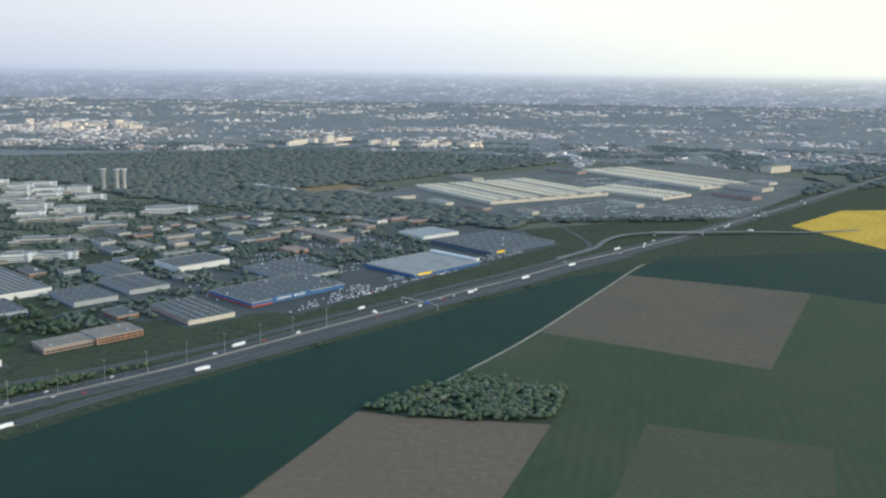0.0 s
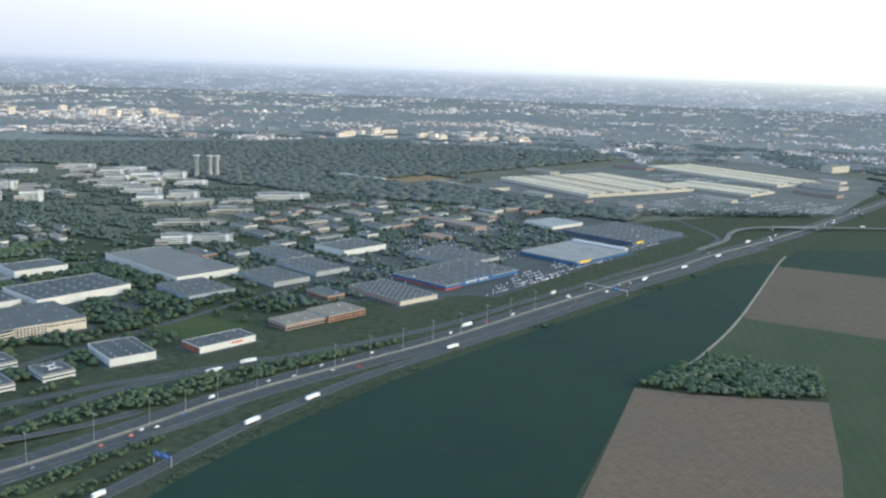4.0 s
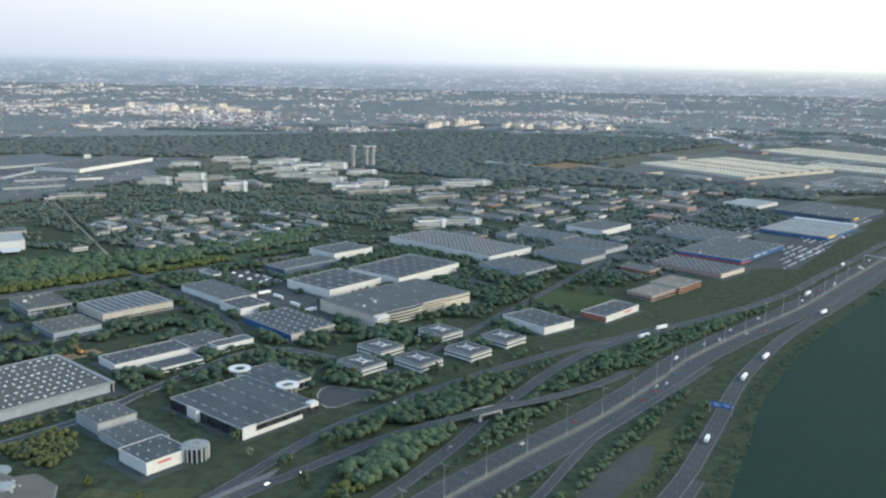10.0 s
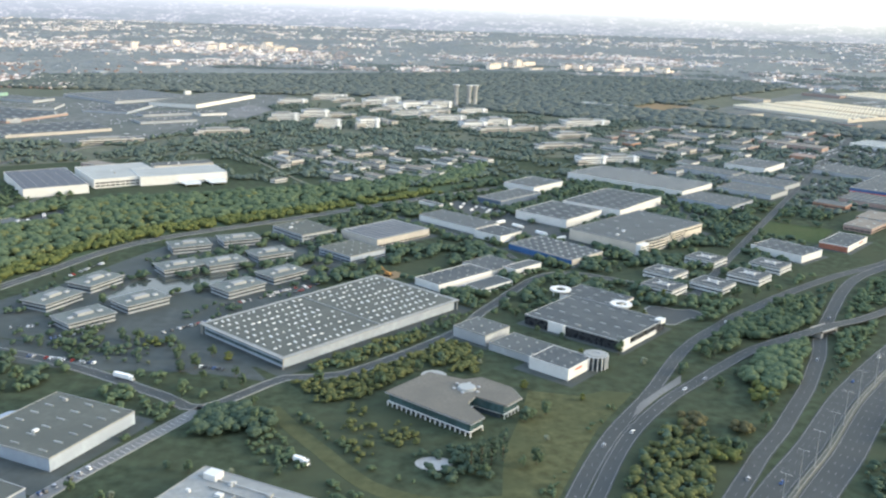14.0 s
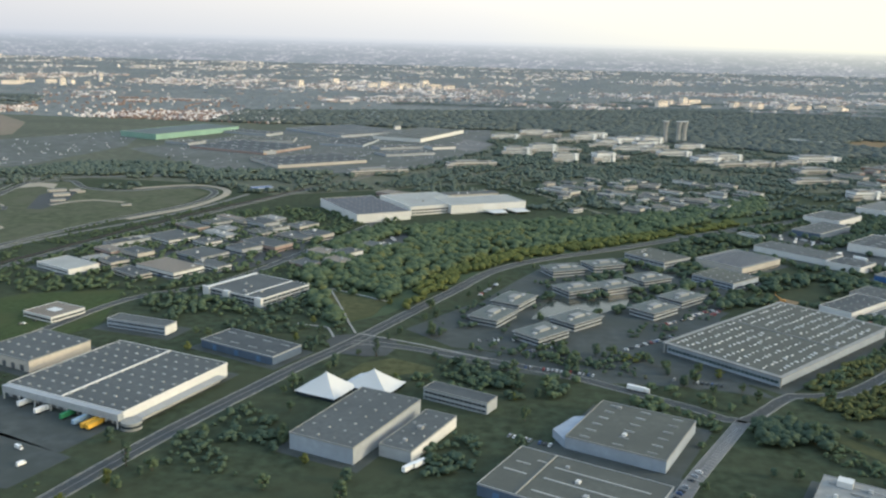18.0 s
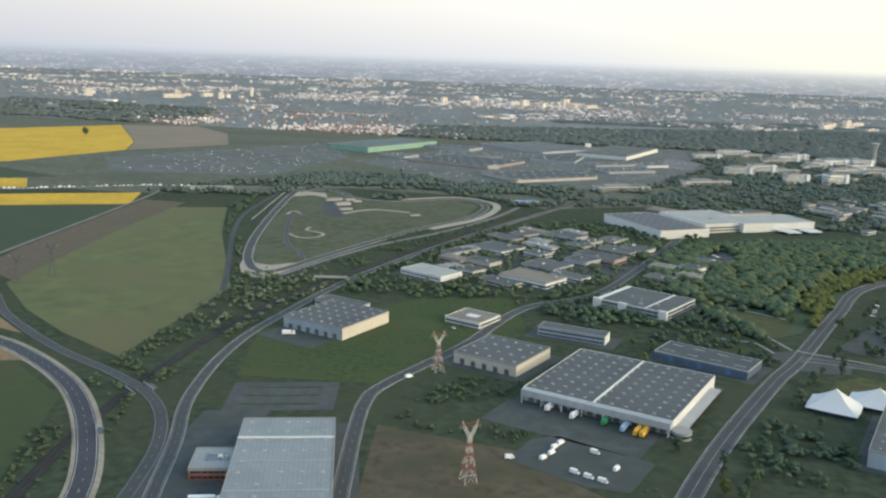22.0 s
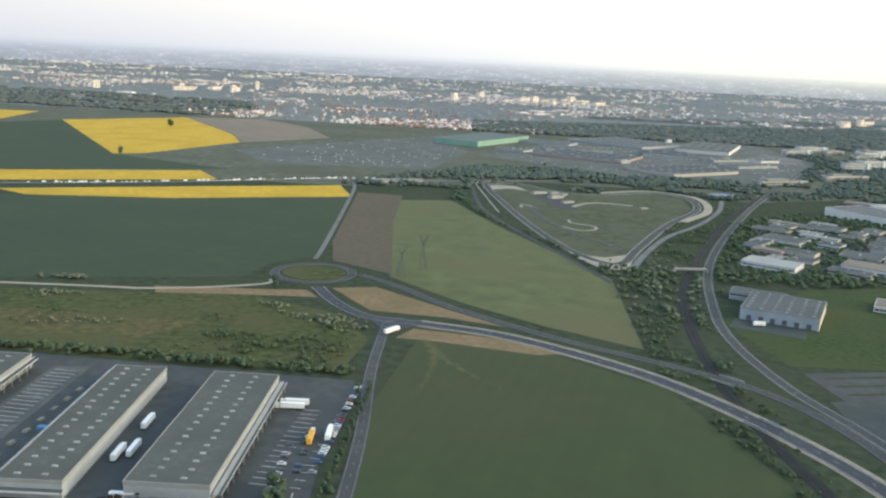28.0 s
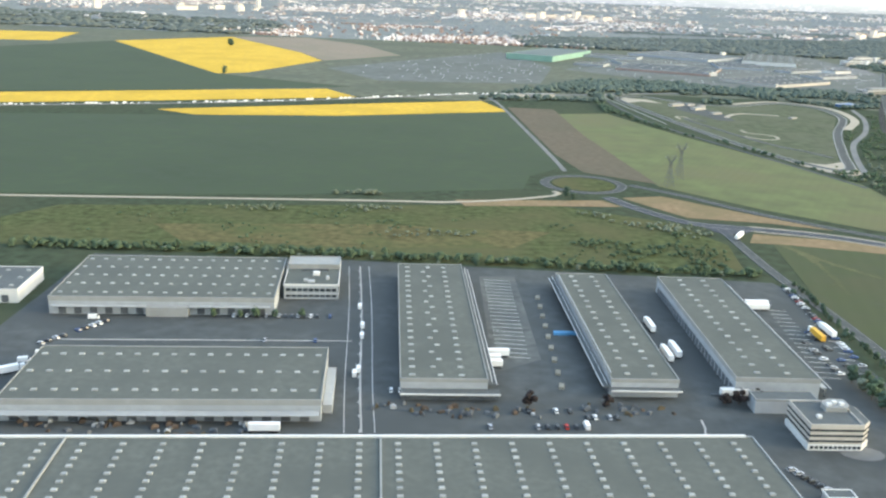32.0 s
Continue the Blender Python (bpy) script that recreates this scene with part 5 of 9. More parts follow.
gb = building("warehouse", "blue-grey warehouse with long roof lights", -1221, 325, 63, 67, -23, 8.5, WALL_BLUEGREY, ROOF_GREEN, TRIM_PALE, (3, 6, 6.5, 1.0), apron=9, plant=2)
part("low_annex", Geo().prism([(-44, -22), (-31.6, -33), (-31.6, 10), (-40, 4)], -0.3, 5.5), WALL_BLUEGREY, gb)
sp = building("warehouse", "dark warehouse with long pale roof strips", -1258, 246, 92, 56, -24, 7.5, WALL_NAVY, ROOF_GREEN, TRIM_GREY, None, docks=("s", 5), plant=4, dock_mat=DOOR_BLUE)
for k in (-19, -3, 12):
    part("roof_strip", Geo().box(-18, k, 7.1, 38, k + 1.4, 7.5), ROOF_WHITE, sp)
part("roof_strip", Geo().box(-42, -4, 7.1, -28, -2.6, 7.5).box(-40, 8, 7.1, -31, 9.2, 7.5).box(-30, 15, 7.1, -24, 16.2, 7.5), ROOF_WHITE, sp)
part("fire_wall", Geo().box(-23.3, -27.5, 7.0, -22.7, 27.5, 7.9), TRIM_PALE, sp)
sheet("yard", "asphalt yard between two warehouses", turned(-1240, 285, 100, 22, -24), 0.14, YARD, "yard")
rw = building("warehouse", "flat white-roofed building with roof machinery", -1092, 232, 88, 62, -25, 9, WALL_GREY, ROOF_LIGHT, TRIM_PALE, None, (("s", 2, 4),), plant=20, apron=7)
part("stair_head", Geo().box(-36, 20, 8.6, -28, 27, 12), TRIM_WHITE, rw)
part("duct", Geo().bar((-28, 14, 9.4), (20, 14, 9.4), 0.5).bar((-10, 14, 9.4), (-10, -18, 9.4), 0.5), TRIM_PALE, rw)
part("duct", Geo().bar((-36, -10, 9.3), (4, -10, 9.3), 0.4).bar((4, -10, 9.3), (4, 10, 9.3), 0.4).bar((-30, 22, 9.3), (36, 22, 9.3), 0.35), TRIM_GREY, rw)
part("roof_pad", Geo().box(-40, -26, 8.6, -22, -14, 8.95).box(12, -24, 8.6, 36, -6, 8.9), ROOF_GREY, rw)
part("cooling_unit", Geo().box(-16, -4, 8.6, 0, 4, 11), TRIM_PALE, rw)
for k in range(3):
    part("fan", Geo().cone(-13 + 5 * k, 0, 11, 11.5, 1.7, 1.5, 14), DOCK, rw)

# the big hall and its neighbours
bh = building("warehouse", "huge low hall with a raised roof edge and scattered roof lights", -1080, 539, 97, 187, -41, 9, WALL_BLUEGREY, ROOF_GREEN, TRIM_PALE, None, (("s", 2.2, 4.4),), band_mat=GLASS_TEAL, apron=12, cap=1.2)
rnd = random.Random(5)
for i in range(9):
    for j in range(28):
        if j != 14 and rnd.random() < 0.88:
            w, d = rnd.choice(((3.4, 1.5), (1.4, 1.4), (1.5, 3.0), (2.2, 1.4)))
            piece("skylight", skylight_mesh(w, d, 0.55, TRIM_WHITE), ROOF_OF[bh.name], -43 + 10.6 * i + rnd.uniform(-1, 1), -88 + 6.55 * j + rnd.uniform(-1, 1), 8.66)
part("fire_wall", Geo().box(-48, 3.5, 8.6, 48, 4.1, 9.2), TRIM_PALE, bh)
part("eave", Geo().ring(-51.5, -96.5, 51.5, 96.5, 8.2, 8.75, 3.0), TRIM_PALE, bh, "wide overhanging eave")
for px, py in ((-50, -95), (50, -95), (50, 95), (-50, 95)):
    part("corner_post", Geo().cone(px, py, 0, 8.2, 0.7, 0.7, 8), TRIM_PALE, bh)


def notch_office():
    """An L-shaped office on stilts: grey-brown roof, dark glass, white colonnade."""
    e = thing("office_building", "L-shaped office with grey-brown roof, dark glass and white colonnade", "office building", -984, 381, 0, -38.5)
    plan = [(-33, -27), (35, -27), (35, -14), (16, -6), (13, 6), (36, 8), (36, 24), (22, 33), (-2, 33), (-8, 22), (-33, 16)]

    def grown(k):
        return [(x * k, y * k) for x, y in plan]

    part("roof", Geo().prism(grown(1.03), 9.2, 10.0), mat("grey-brown gravel roof", (0.140, 0.130, 0.112), 0.9, 0.16, 0.5, 0.05, alt=(0.118, 0.112, 0.098), spec=0.1), e, "grey-brown gravel roof")
    part("roof_edge", Geo().prism(grown(1.045), 9.0, 9.6), TRIM_PALE, e)
    part("glazing", Geo().prism(grown(0.97), 3.4, 9.0), GLASS_TEAL, e, "dark glass storeys")
    part("slab", Geo().prism(grown(1.0), 3.0, 3.5), TRIM_WHITE, e)
    part("core", Geo().prism(grown(0.9), 0, 3.0), GLASS, e)
    me = Geo().box(-0.35, -0.35, 0, 0.35, 0.35, 3.0).mesh("column", TRIM_WHITE)
    for i in range(18):
        piece("column", me, e, -33 + 4.0 * i, -26.6, 0)
    for i in range(5):
        piece("column", me, e, 35.4, 8.5 + 3.8 * i, 0)
    for i in range(4):
        piece("column", me, e, 34.4 - 5 * i, -14 + 2 * i, 0)
    part("light_drum", Geo().cone(2, 12, 10, 11.4, 6.5, 6.0, 18), TRIM_PALE, e)
    part("drum_glass", Geo().cone(2, 12, 11.4, 11.6, 5.4, 5.2, 18), SKYLIGHT, e)
    for a in range(6):
        part("roof_unit", Geo().box(2 + 9 * math.cos(a) - 1, 12 + 8 * math.sin(a) - 0.8, 10, 2 + 9 * math.cos(a) + 1, 12 + 8 * math.sin(a) + 0.8, 10.8), TRIM_GREY, e)
    part("entrance_disc", Geo().cone(-36, 24, 4.0, 4.6, 9, 9, 24), TRIM_PALE, e)
    part("disc_post", Geo().cone(-36, 24, 0, 4.0, 0.8, 0.8, 8), CONCRETE, e)
    claim(turned(-984, 381, 86, 80, -38.5))


notch_office()
sheet("terrace", "round paved terrace", [(-995 + 11 * math.cos(a), 305 + 8 * math.sin(a)) for a in (0.45 * k for k in range(14))], 0.15, CONCRETE, "terrace")
building("warehouse", "windowless grey box building", -961, 514, 33, 31, -41, 9, WALL_GREY, ROOF_GREY, TRIM_PALE, (3, 3, 1.4, 1.2), apron=5)
building("warehouse", "low grey linking hall", -930, 484, 42, 32, -41, 6, WALL_GREY, ROOF_GREY, TRIM_PALE, (4, 3, 1.4, 1.2))
wb = building("showroom", "white box building with a dark roof and a small sign", -905, 453, 34, 33, -39.5, 9, WALL_WHITE, ROOF_DARK, TRIM_WHITE, (3, 4, 1.4, 1.2), apron=8)
part("sign", Geo().box(17.0, -8, 5.6, 17.15, 2, 6.9), SIGN_RED, wb, "red sign bars")


def drum(x, y):
    """A round stair tower with fins and a ring on its roof."""
    e = thing("round_tower", "dark glass round tower with white fins and a roof ring", "tower", x, y)
    part("wall", Geo().cone(0, 0, 0, 9.2, 8.6, 8.6, 26), GLASS, e)
    part("cornice", Geo().cone(0, 0, 9.2, 9.7, 9.0, 9.0, 26), TRIM_PALE, e)
    g = Geo()
    for i in range(26):
        a, b = 6.28319 * i / 26, 6.28319 * (i + 1) / 26
        for r0, r1, z in ((3.2, 6.2, 10.2),):
            k = len(g.v)
            g.v += [(r0 * math.cos(a), r0 * math.sin(a), z), (r1 * math.cos(a), r1 * math.sin(a), z), (r1 * math.cos(b), r1 * math.sin(b), z), (r0 * math.cos(b), r0 * math.sin(b), z)]
            g.v += [(px, py, z - 0.9) for px, py, _ in g.v[k:k + 4]]
            g.f += [(k, k + 1, k + 2, k + 3), (k + 1, k + 5, k + 6, k + 2), (k + 3, k + 7, k + 4, k)]
    part("roof_ring", g, TRIM_PALE, e)
    me = Geo().box(-0.25, -0.9, 0, 0.25, 0.9, 9.6).mesh("fin", TRIM_WHITE)
    for i in range(11):
        a = -2.6 + 0.36 * i
        piece("fin", me, e, 9.0 * math.cos(a), 9.0 * math.sin(a), 0, a + 1.5708)
    claim(turned(x, y, 20, 20, 0))


drum(-879, 459)
bl = building("showroom", "large dark-roofed showroom with white corners and ring canopies", -866, 546, 91, 72, -39.5, 8.5, WALL_BLACK, ROOF_DARK, TRIM_GREY, (7, 4, 5.5, 0.9), apron=5)
part("white_recess", Geo().box(-22, -36.6, 0, -6, -35.85, 8.6).box(-6.3, -40, 0, -5.5, -36, 8.6), TRIM_WHITE, bl)
part("corner_frame", Geo().box(45.6, -36.3, 0, 46.2, -24, 9.4).box(45.6, -24, 0, 46.1, 20, 3.4).box(40, 28, 6.0, 46.1, 36.3, 9.4), TRIM_WHITE, bl)
part("glass_front", Geo().box(-21.5, -36.2, 0.4, -6.4, -36.0, 4.2), DOCK, bl)


def ring_canopy(x, y, z, r):
    e = thing("ring_canopy", "white ring-shaped canopy on a column", "canopy", x, y)
    n, g = 30, Geo()
    for rr, zz in ((r * 0.52, z), (r, z), (r, z + 1.1), (r * 0.52, z + 1.1)):
        g.v += [(rr * math.cos(6.28319 * i / n), rr * math.sin(6.28319 * i / n), zz) for i in range(n)]
    g.f += [(j * n + i, j * n + (i + 1) % n, ((j + 1) % 4) * n + (i + 1) % n, ((j + 1) % 4) * n + i) for j in range(4) for i in range(n)]
    part("ring", g, TRIM_WHITE, e)
    for a in (0.4, 2.5, 4.6):
        part("column", Geo().cone(r * 0.75 * math.cos(a), r * 0.75 * math.sin(a), 0, z, 0.4, 0.4, 8), TRIM_WHITE, e)


building("showroom_wing", "rear showroom wing with a dark roof between ring canopies", -855, 607, 55, 36, -39.5, 8, WALL_WHITE, ROOF_DARK, TRIM_PALE, (3, 3, 5.5, 0.9), (("e", 0.6, 5.6),), category="showroom")
ring_canopy(-886, 617, 8.4, 9.5)
ring_canopy(-838, 580, 8.4, 9.5)
building("warehouse", "white warehouse with a dark roof", -982, 662, 32, 74, -44, 7, WALL_WHITE, ROOF_DARK, TRIM_WHITE, (3, 6, 1.6, 1.3), wall_x=WALL_WHITE, apron=6)
building("warehouse", "low white extension with dark roof", -950, 645, 22, 46, -44, 5, WALL_WHITE, ROOF_DARK, TRIM_WHITE, None, (("e", 1.5, 3),))
building("warehouse", "dark-roofed hall beside a white building", -945, 705, 40, 42, -44, 7, WALL_GREY, ROOF_DARK, TRIM_PALE, (4, 3, 1.6, 1.3))
building("office_building", "white curved-fronted office with recessed windows", -914, 700, 16, 40, -44, 7.5, WALL_WHITE, ROOF_GREY, TRIM_WHITE, None, (("e", 1.0, 3.0), ("s", 1.0, 3.0)), category="office building")
so = building("warehouse", "cream warehouse with rows of solar panels on the roof", -1059, 823, 60, 80, -43, 9, WALL_BEIGE, ROOF_LIGHT, TRIM_PALE, None, (("e", 1.0, 2.4),), apron=8)
me = Geo().box(-26, -2.1, 0, 26, 2.1, 0.3, 0.1).mesh("solar_panel", SOLAR)
for j in range(10):
    piece("solar_panel", me, so, 0, -34 + 7.5 * j, 8.66)
building("office_building", "grey two-storey office with roof domes", -1088, 742, 50, 48, -43, 8, WALL_BLUEGREY, ROOF_GREEN, TRIM_PALE, (4, 4, 1.8, 1.4), (("s", 1.2, 2.6), ("s", 4.4, 5.8), ("e", 1.2, 2.6)), category="office building", apron=7)
building("office_building", "grey office with a stepped front", -1150, 820, 58, 46, -46, 9, WALL_GREY, ROOF_GREEN, TRIM_PALE, (3, 2, 1.8, 1.4), (("s", 1.2, 2.6), ("s", 4.8, 6.4), ("e", 1.2, 2.6), ("e", 4.8, 6.4)), category="office building", apron=8, plant=3)
WHITES = "white warehouses of the business park"
building("warehouse", "white-walled warehouse with long roof lights", -849, 946, 74, 86, -38.5, 10, WALL_WHITE, ROOF_DARK, TRIM_WHITE, (4, 5, 7, 1.6), apron=8, group=WHITES)
building("warehouse", "white-walled warehouse with long roof lights", -768, 1023, 84, 121, -37.5, 11, WALL_WHITE, ROOF_DARK, TRIM_WHITE, (5, 7, 7, 1.6), apron=8, group=WHITES)
wc = building("warehouse", "large beige warehouse with an office front of many windows", -768, 861, 88, 147, -43, 13, WALL_CREAM, ROOF_GREY, TRIM_PALE, (3, 5, 6, 0.9), (("e", 8.6, 9.8),), apron=9, plant=3, group=WHITES)
part("corner_block", Geo().box(43.9, -73.5, -0.4, 50, -57, 11.4), WALL_WHITE, wc, "white corner block")
part("front_wall", Geo().box(43.9, -1, -0.4, 45.2, 31, 13.2), WALL_CREAM, wc, "cream front wall with windows")
pane = Geo().box(-0.1, -1.1, 0, 0.12, 1.1, 1.7).mesh("window", GLASS)
for k in range(4):
    z = 0.9 + 2.9 * k
    bow = [(44.2 + (7.5 - 0.9 * k) * math.sqrt(max(0.0, 1 - (u / 4 - 1) ** 2)), -56.5 + 55.5 * u / 8) for u in range(9)]
    part("balcony", Geo().prism([(43.5, -56.5)] + bow + [(43.5, -1)], z, z + 1.2), WALL_CREAM, wc, "bowed cream balcony band")
    part("balcony_glass", Geo().prism([(43.5, -56)] + [(x - 1.4, y) for x, y in bow[1:-1]] + [(43.5, -1.5)], z + 1.2, z + 2.9), GLASS, wc)
    for j in range(9):
        piece("window", pane, wc, 45.2, 1.0 + 3.5 * j, z + 0.5)
    for j in range(4 if k < 3 else 0):
        piece("window", pane, wc, 50.0, -71 + 4 * j, z + 0.7)
wd = building("warehouse", "long white warehouse with a checkered roof of sheds", -698, 1198, 195, 97, -41, 9, WALL_WHITE, ROOF_DARK, TRIM_WHITE, None, apron=6, group=WHITES)
g = Geo()
for i in range(23):
    for j in range(11):
        g.box(-93 + 8.2 * i, -45 + 8.3 * j, 8.6, -89.2 + 8.2 * i, -40.8 + 8.3 * j, 8.95, 0.3)
tagged(part("shed_roofing", g, ROOF_WHITE, wd, "rows of pale square roof lights"), kind="stuff")
building("warehouse", "white warehouse with roof lights", -865, 1133, 54, 72, -41, 10, WALL_WHITE, ROOF_GREY, TRIM_WHITE, (4, 2, 5, 1.0), apron=7, group=WHITES)
building("warehouse", "dark grey warehouse among parked vans", -905, 1045, 40, 90, -41, 8, WALL_NAVY, ROOF_GREY, TRIM_GREY, (3, 6, 3, 1.0), apron=14)
building("warehouse", "long low white-walled hall", -976, 891, 92, 42, -43, 8, WALL_WHITE, ROOF_GREY, TRIM_PALE, (4, 2, 3, 1.0), apron=8, group=WHITES)
building("warehouse", "white-fronted hall with rooflights", -932, 834, 40, 38, -43, 8.5, WALL_WHITE, ROOF_DARK, TRIM_WHITE, (3, 2, 3, 1.0), group=WHITES)
building("small_office", "small white office block", -1010, 985, 34, 14, -43, 6, WALL_WHITE, ROOF_GREY, TRIM_WHITE, None, (("s", 1.5, 3.0),), category="office building")
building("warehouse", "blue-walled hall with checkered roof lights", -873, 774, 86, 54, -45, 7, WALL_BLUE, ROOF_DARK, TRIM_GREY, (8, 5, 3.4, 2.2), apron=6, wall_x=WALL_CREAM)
building("warehouse", "white and dark striped hall with a sign", -615, 801, 60, 46, -48, 8, WALL_WHITE, ROOF_DARK, TRIM_WHITE, (5, 3, 4, 1.0), apron=6)
rd = building("showroom", "low white showroom with a dark red corner and red sign", -531, 850, 32, 68, -41, 7, WALL_BRICK, ROOF_DARK, TRIM_WHITE, (3, 4, 2, 1.2), apron=6, wall_x=WALL_WHITE)
part("sign", Geo().box(16.0, 4, 3.4, 16.2, 18, 5.2), SIGN_RED, rd, "red sign bars")
building("office_building", "pinkish low office with a roof well", -463, 942, 34, 66, -43, 7.2, WALL_PINK, ROOF_TAN, TRIM_PALE, (2, 3, 4, 3), (("s", 1.2, 3), ("e", 1.2, 3)), category="office building")
building("office_building", "orange-brick office with a tan roof", -429, 980, 42, 56, -41.3, 8, WALL_ORANGE, ROOF_TAN, TRIM_PALE, (2, 2, 5, 3), (("e", 1.2, 3), ("e", 4.5, 6)), category="office building")


def pod(x, y):
    """A two-storey office cube: white bands, dark ribbon windows, a splayed white frame on the roof."""
    e = thing("office_pod", "two-storey office with white bands and a splayed roof frame", "office building", x, y, 0, -42, "office pods by the motorway")
    part("core", Geo().box(-16, -14, -0.4, 16, 14, 7.2), GLASS, e, "dark ribbon glazing")
    for z in (0.9, 4.2):
        part("white_band", Geo().ring(-16.8, -14.8, 16.8, 14.8, z, z + 1.5, 0.9), TRIM_WHITE, e)
    part("parapet", Geo().ring(-16.6, -14.6, 16.6, 14.6, 6.4, 7.5, 0.8), TRIM_PALE, e)
    part("roof", Geo().box(-15.7, -13.7, 7.2, 15.7, 13.7, 7.3), ROOF_DARK, e)
    part("roof_light", Geo().ring(-5.2, -3.2, 5.2, 3.2, 7.3, 8.3, 0.9).bar((-5, -3, 7.9), (-8.5, -6.4, 7.9), 0.5).bar((5, -3, 7.9), (8.5, -6.4, 7.9), 0.5).bar((5, 3, 7.9), (8.5, 6.4, 7.9), 0.5).bar((-5, 3, 7.9), (-8.5, 6.4, 7.9), 0.5), TRIM_WHITE, e, "white roof frame with four splayed arms")
    for px, py in ((-15.5, -13.5), (15.5, -13.5), (15.5, 13.5), (-15.5, 13.5)):
        part("corner_pier", Geo().box(px - 1.2, py - 1.2, 0, px + 1.2, py + 1.2, 0.9), TRIM_WHITE, e)
    claim(turned(x, y, 40, 36, -42))


for x, y in ((-735, 662), (-785, 649), (-772, 697), (-690, 694), (-655, 736), (-717, 752)):
    pod(x, y)


LAKE_ROOF = mat("green-grey roof", (0.128, 0.142, 0.134), 0.8, 0.14, 0.3, 0.05, spec=0.12)


def water_pod(x, y, k, wings=(-27, 27)):
    """A grey-green two-storey office: two square wings in line, each with a raised lantern."""
    e = thing("lake_office", "low grey two-storey office of two wings beside the pond", "office building", x, y, 0, k, "offices round the pond")
    for i, dx in enumerate(wings):
        dy = -3 + 6 * i
        wing = part("glazing", Geo().box(dx - 19, dy - 13, -0.4, dx + 19, dy + 13, 7.0), GLASS, e)
        for z in (0.2, 3.4):
            part("wall_band", Geo().ring(dx - 19.5, dy - 13.5, dx + 19.5, dy + 13.5, z, z + 1.4, 0.6), WALL_GREY, wing)
        part("eave", Geo().box(dx - 21, dy - 15, 6.6 + 0.02 * i, dx + 21, dy + 15, 7.2 + 0.02 * i), TRIM_PALE, wing, "overhanging pale roof edge")
        part("roof", Geo().box(dx - 19.8, dy - 13.8, 7.2, dx + 19.8, dy + 13.8, 7.45), LAKE_ROOF, wing)
        part("lantern", Geo().box(dx - 7, dy - 4, 7.4, dx + 7, dy + 4, 9.4, 0.5), TRIM_PALE, wing)
        for q in (-13, 12):
            part("roof_unit", Geo().box(dx + q - 2, dy - 5, 7.4, dx + q + 2, dy - 2, 8.6), TRIM_GREY, wing)
    claim(turned(x, y, 42 + abs(wings[0]) * 2, 36, k))


for x, y, k in ((-1314, 586, 66), (-1264, 540, 50), (-1161, 631, 49), (-1189, 703, 38), (-1236, 759, 29)):
    water_pod(x, y, k)
water_pod(-1248, 669, 38, (0,))
sheet("car_park", "car park beside the pond offices", [(-1395, 520), (-1350, 600), (-1330, 610), (-1300, 500), (-1240, 470), (-1350, 480)], 0.1, YARD, "car park", block=False)
sheet("car_park", "car park beside the pond offices", [(-1215, 520), (-1160, 585), (-1120, 640), (-1105, 625), (-1160, 540)], 0.1, YARD, "car park", block=False)

# markings, strips and kerbs of the logistics yard
sheet("trailer_strip", "pale worn concrete strip with painted trailer bays", [(-2312, 184), (-2290, 187), (-2277, 60), (-2300, 40)], 0.12, mat("worn trailer strip", (0.105, 0.108, 0.100), 0.9, 0.35, 0.15, 0.03, alt=(0.075, 0.080, 0.078)), "yard")
bays = Geo()
for k in range(22):
    y = 178 - 5.6 * k
    x = -2309 + 0.5 * k
    bays.box(x, y, 0.1, x + 16, y + 0.35, 0.2)
drive = smooth([(-2352, -26), (-2360, 20), (-2374, 110), (-2388, 190)], 8)
for d in (-7.0, 5.5):
    ribbon(bays, drive, d - 0.15, d + 0.15, 0.14, 0.06)
dashes(bays, drive, -0.8, 0.14)
for k in range(16):
    bays.box(-2123, 60 + 8.2 * k, 0.05, -2117.5, 60.3 + 8.2 * k, 0.16)
    bays.box(-2143, 60 + 6.2 * k, 0.05, -2133, 60.3 + 6.2 * k, 0.16)
tagged(new("yard_marking", bays.mesh("yard_marking", PAINT_NEW)), "white bay lines painted on the yard", "road marking", kind="stuff")
for pts in ([(-2470, -51), (-2340, -32), (-2222, -15), (-2211, -8), (-2210, 6)], [(-2352, -26), (-2360, 20), (-2374, 110), (-2388, 190)], [(-2520, 46), (-2440, 58), (-2372, 68)]):
    tagged(new("yard_kerb", ribbon(Geo(), smooth(pts, 8), -0.4, 0.4, 0.22).mesh("yard_kerb", CONCRETE)), "pale concrete kerb of the yard", "kerb", kind="structure")
sheet("grass_island", "small grass island with a drive round it", [(-2146, -29), (-2137, -22), (-2120, -16), (-2113, -21), (-2113, -28), (-2119, -37), (-2131, -45), (-2142, -43), (-2147, -36)], 0.2, LAWN, "lawn")
lane = ribbon(Geo(), smooth([(-2120, 55), (-2116.5, 28), (-2113, 2)], 8), -0.25, 0.25, 0.2)
for k in range(4):
    lane = ribbon(lane, [Vector((-2115.5 + 0.9 * k, -4.5 - 1.6 * k, 0)), Vector((-2112.6 + 0.4 * k, -1.0 - 2.2 * k, 0))], -0.3, 0.3, 0.2)
tagged(new("lane_marking", lane.mesh("lane_marking", PAINT_NEW)), "white lane line and hatching on the yard drive", "road marking", kind="stuff")
board = thing("sign_board", "low white company board beside the yard drive", "sign", -2123, 4, 0, 8)
part("panel", Geo().box(-4.2, -0.2, 0.6, 4.2, 0.2, 3.4, 0.08), TRIM_WHITE, board)
for k in (-3, 3):
    part("post", Geo().box(k - 0.15, -0.12, -0.2, k + 0.15, 0.12, 0.62), STEEL, board)
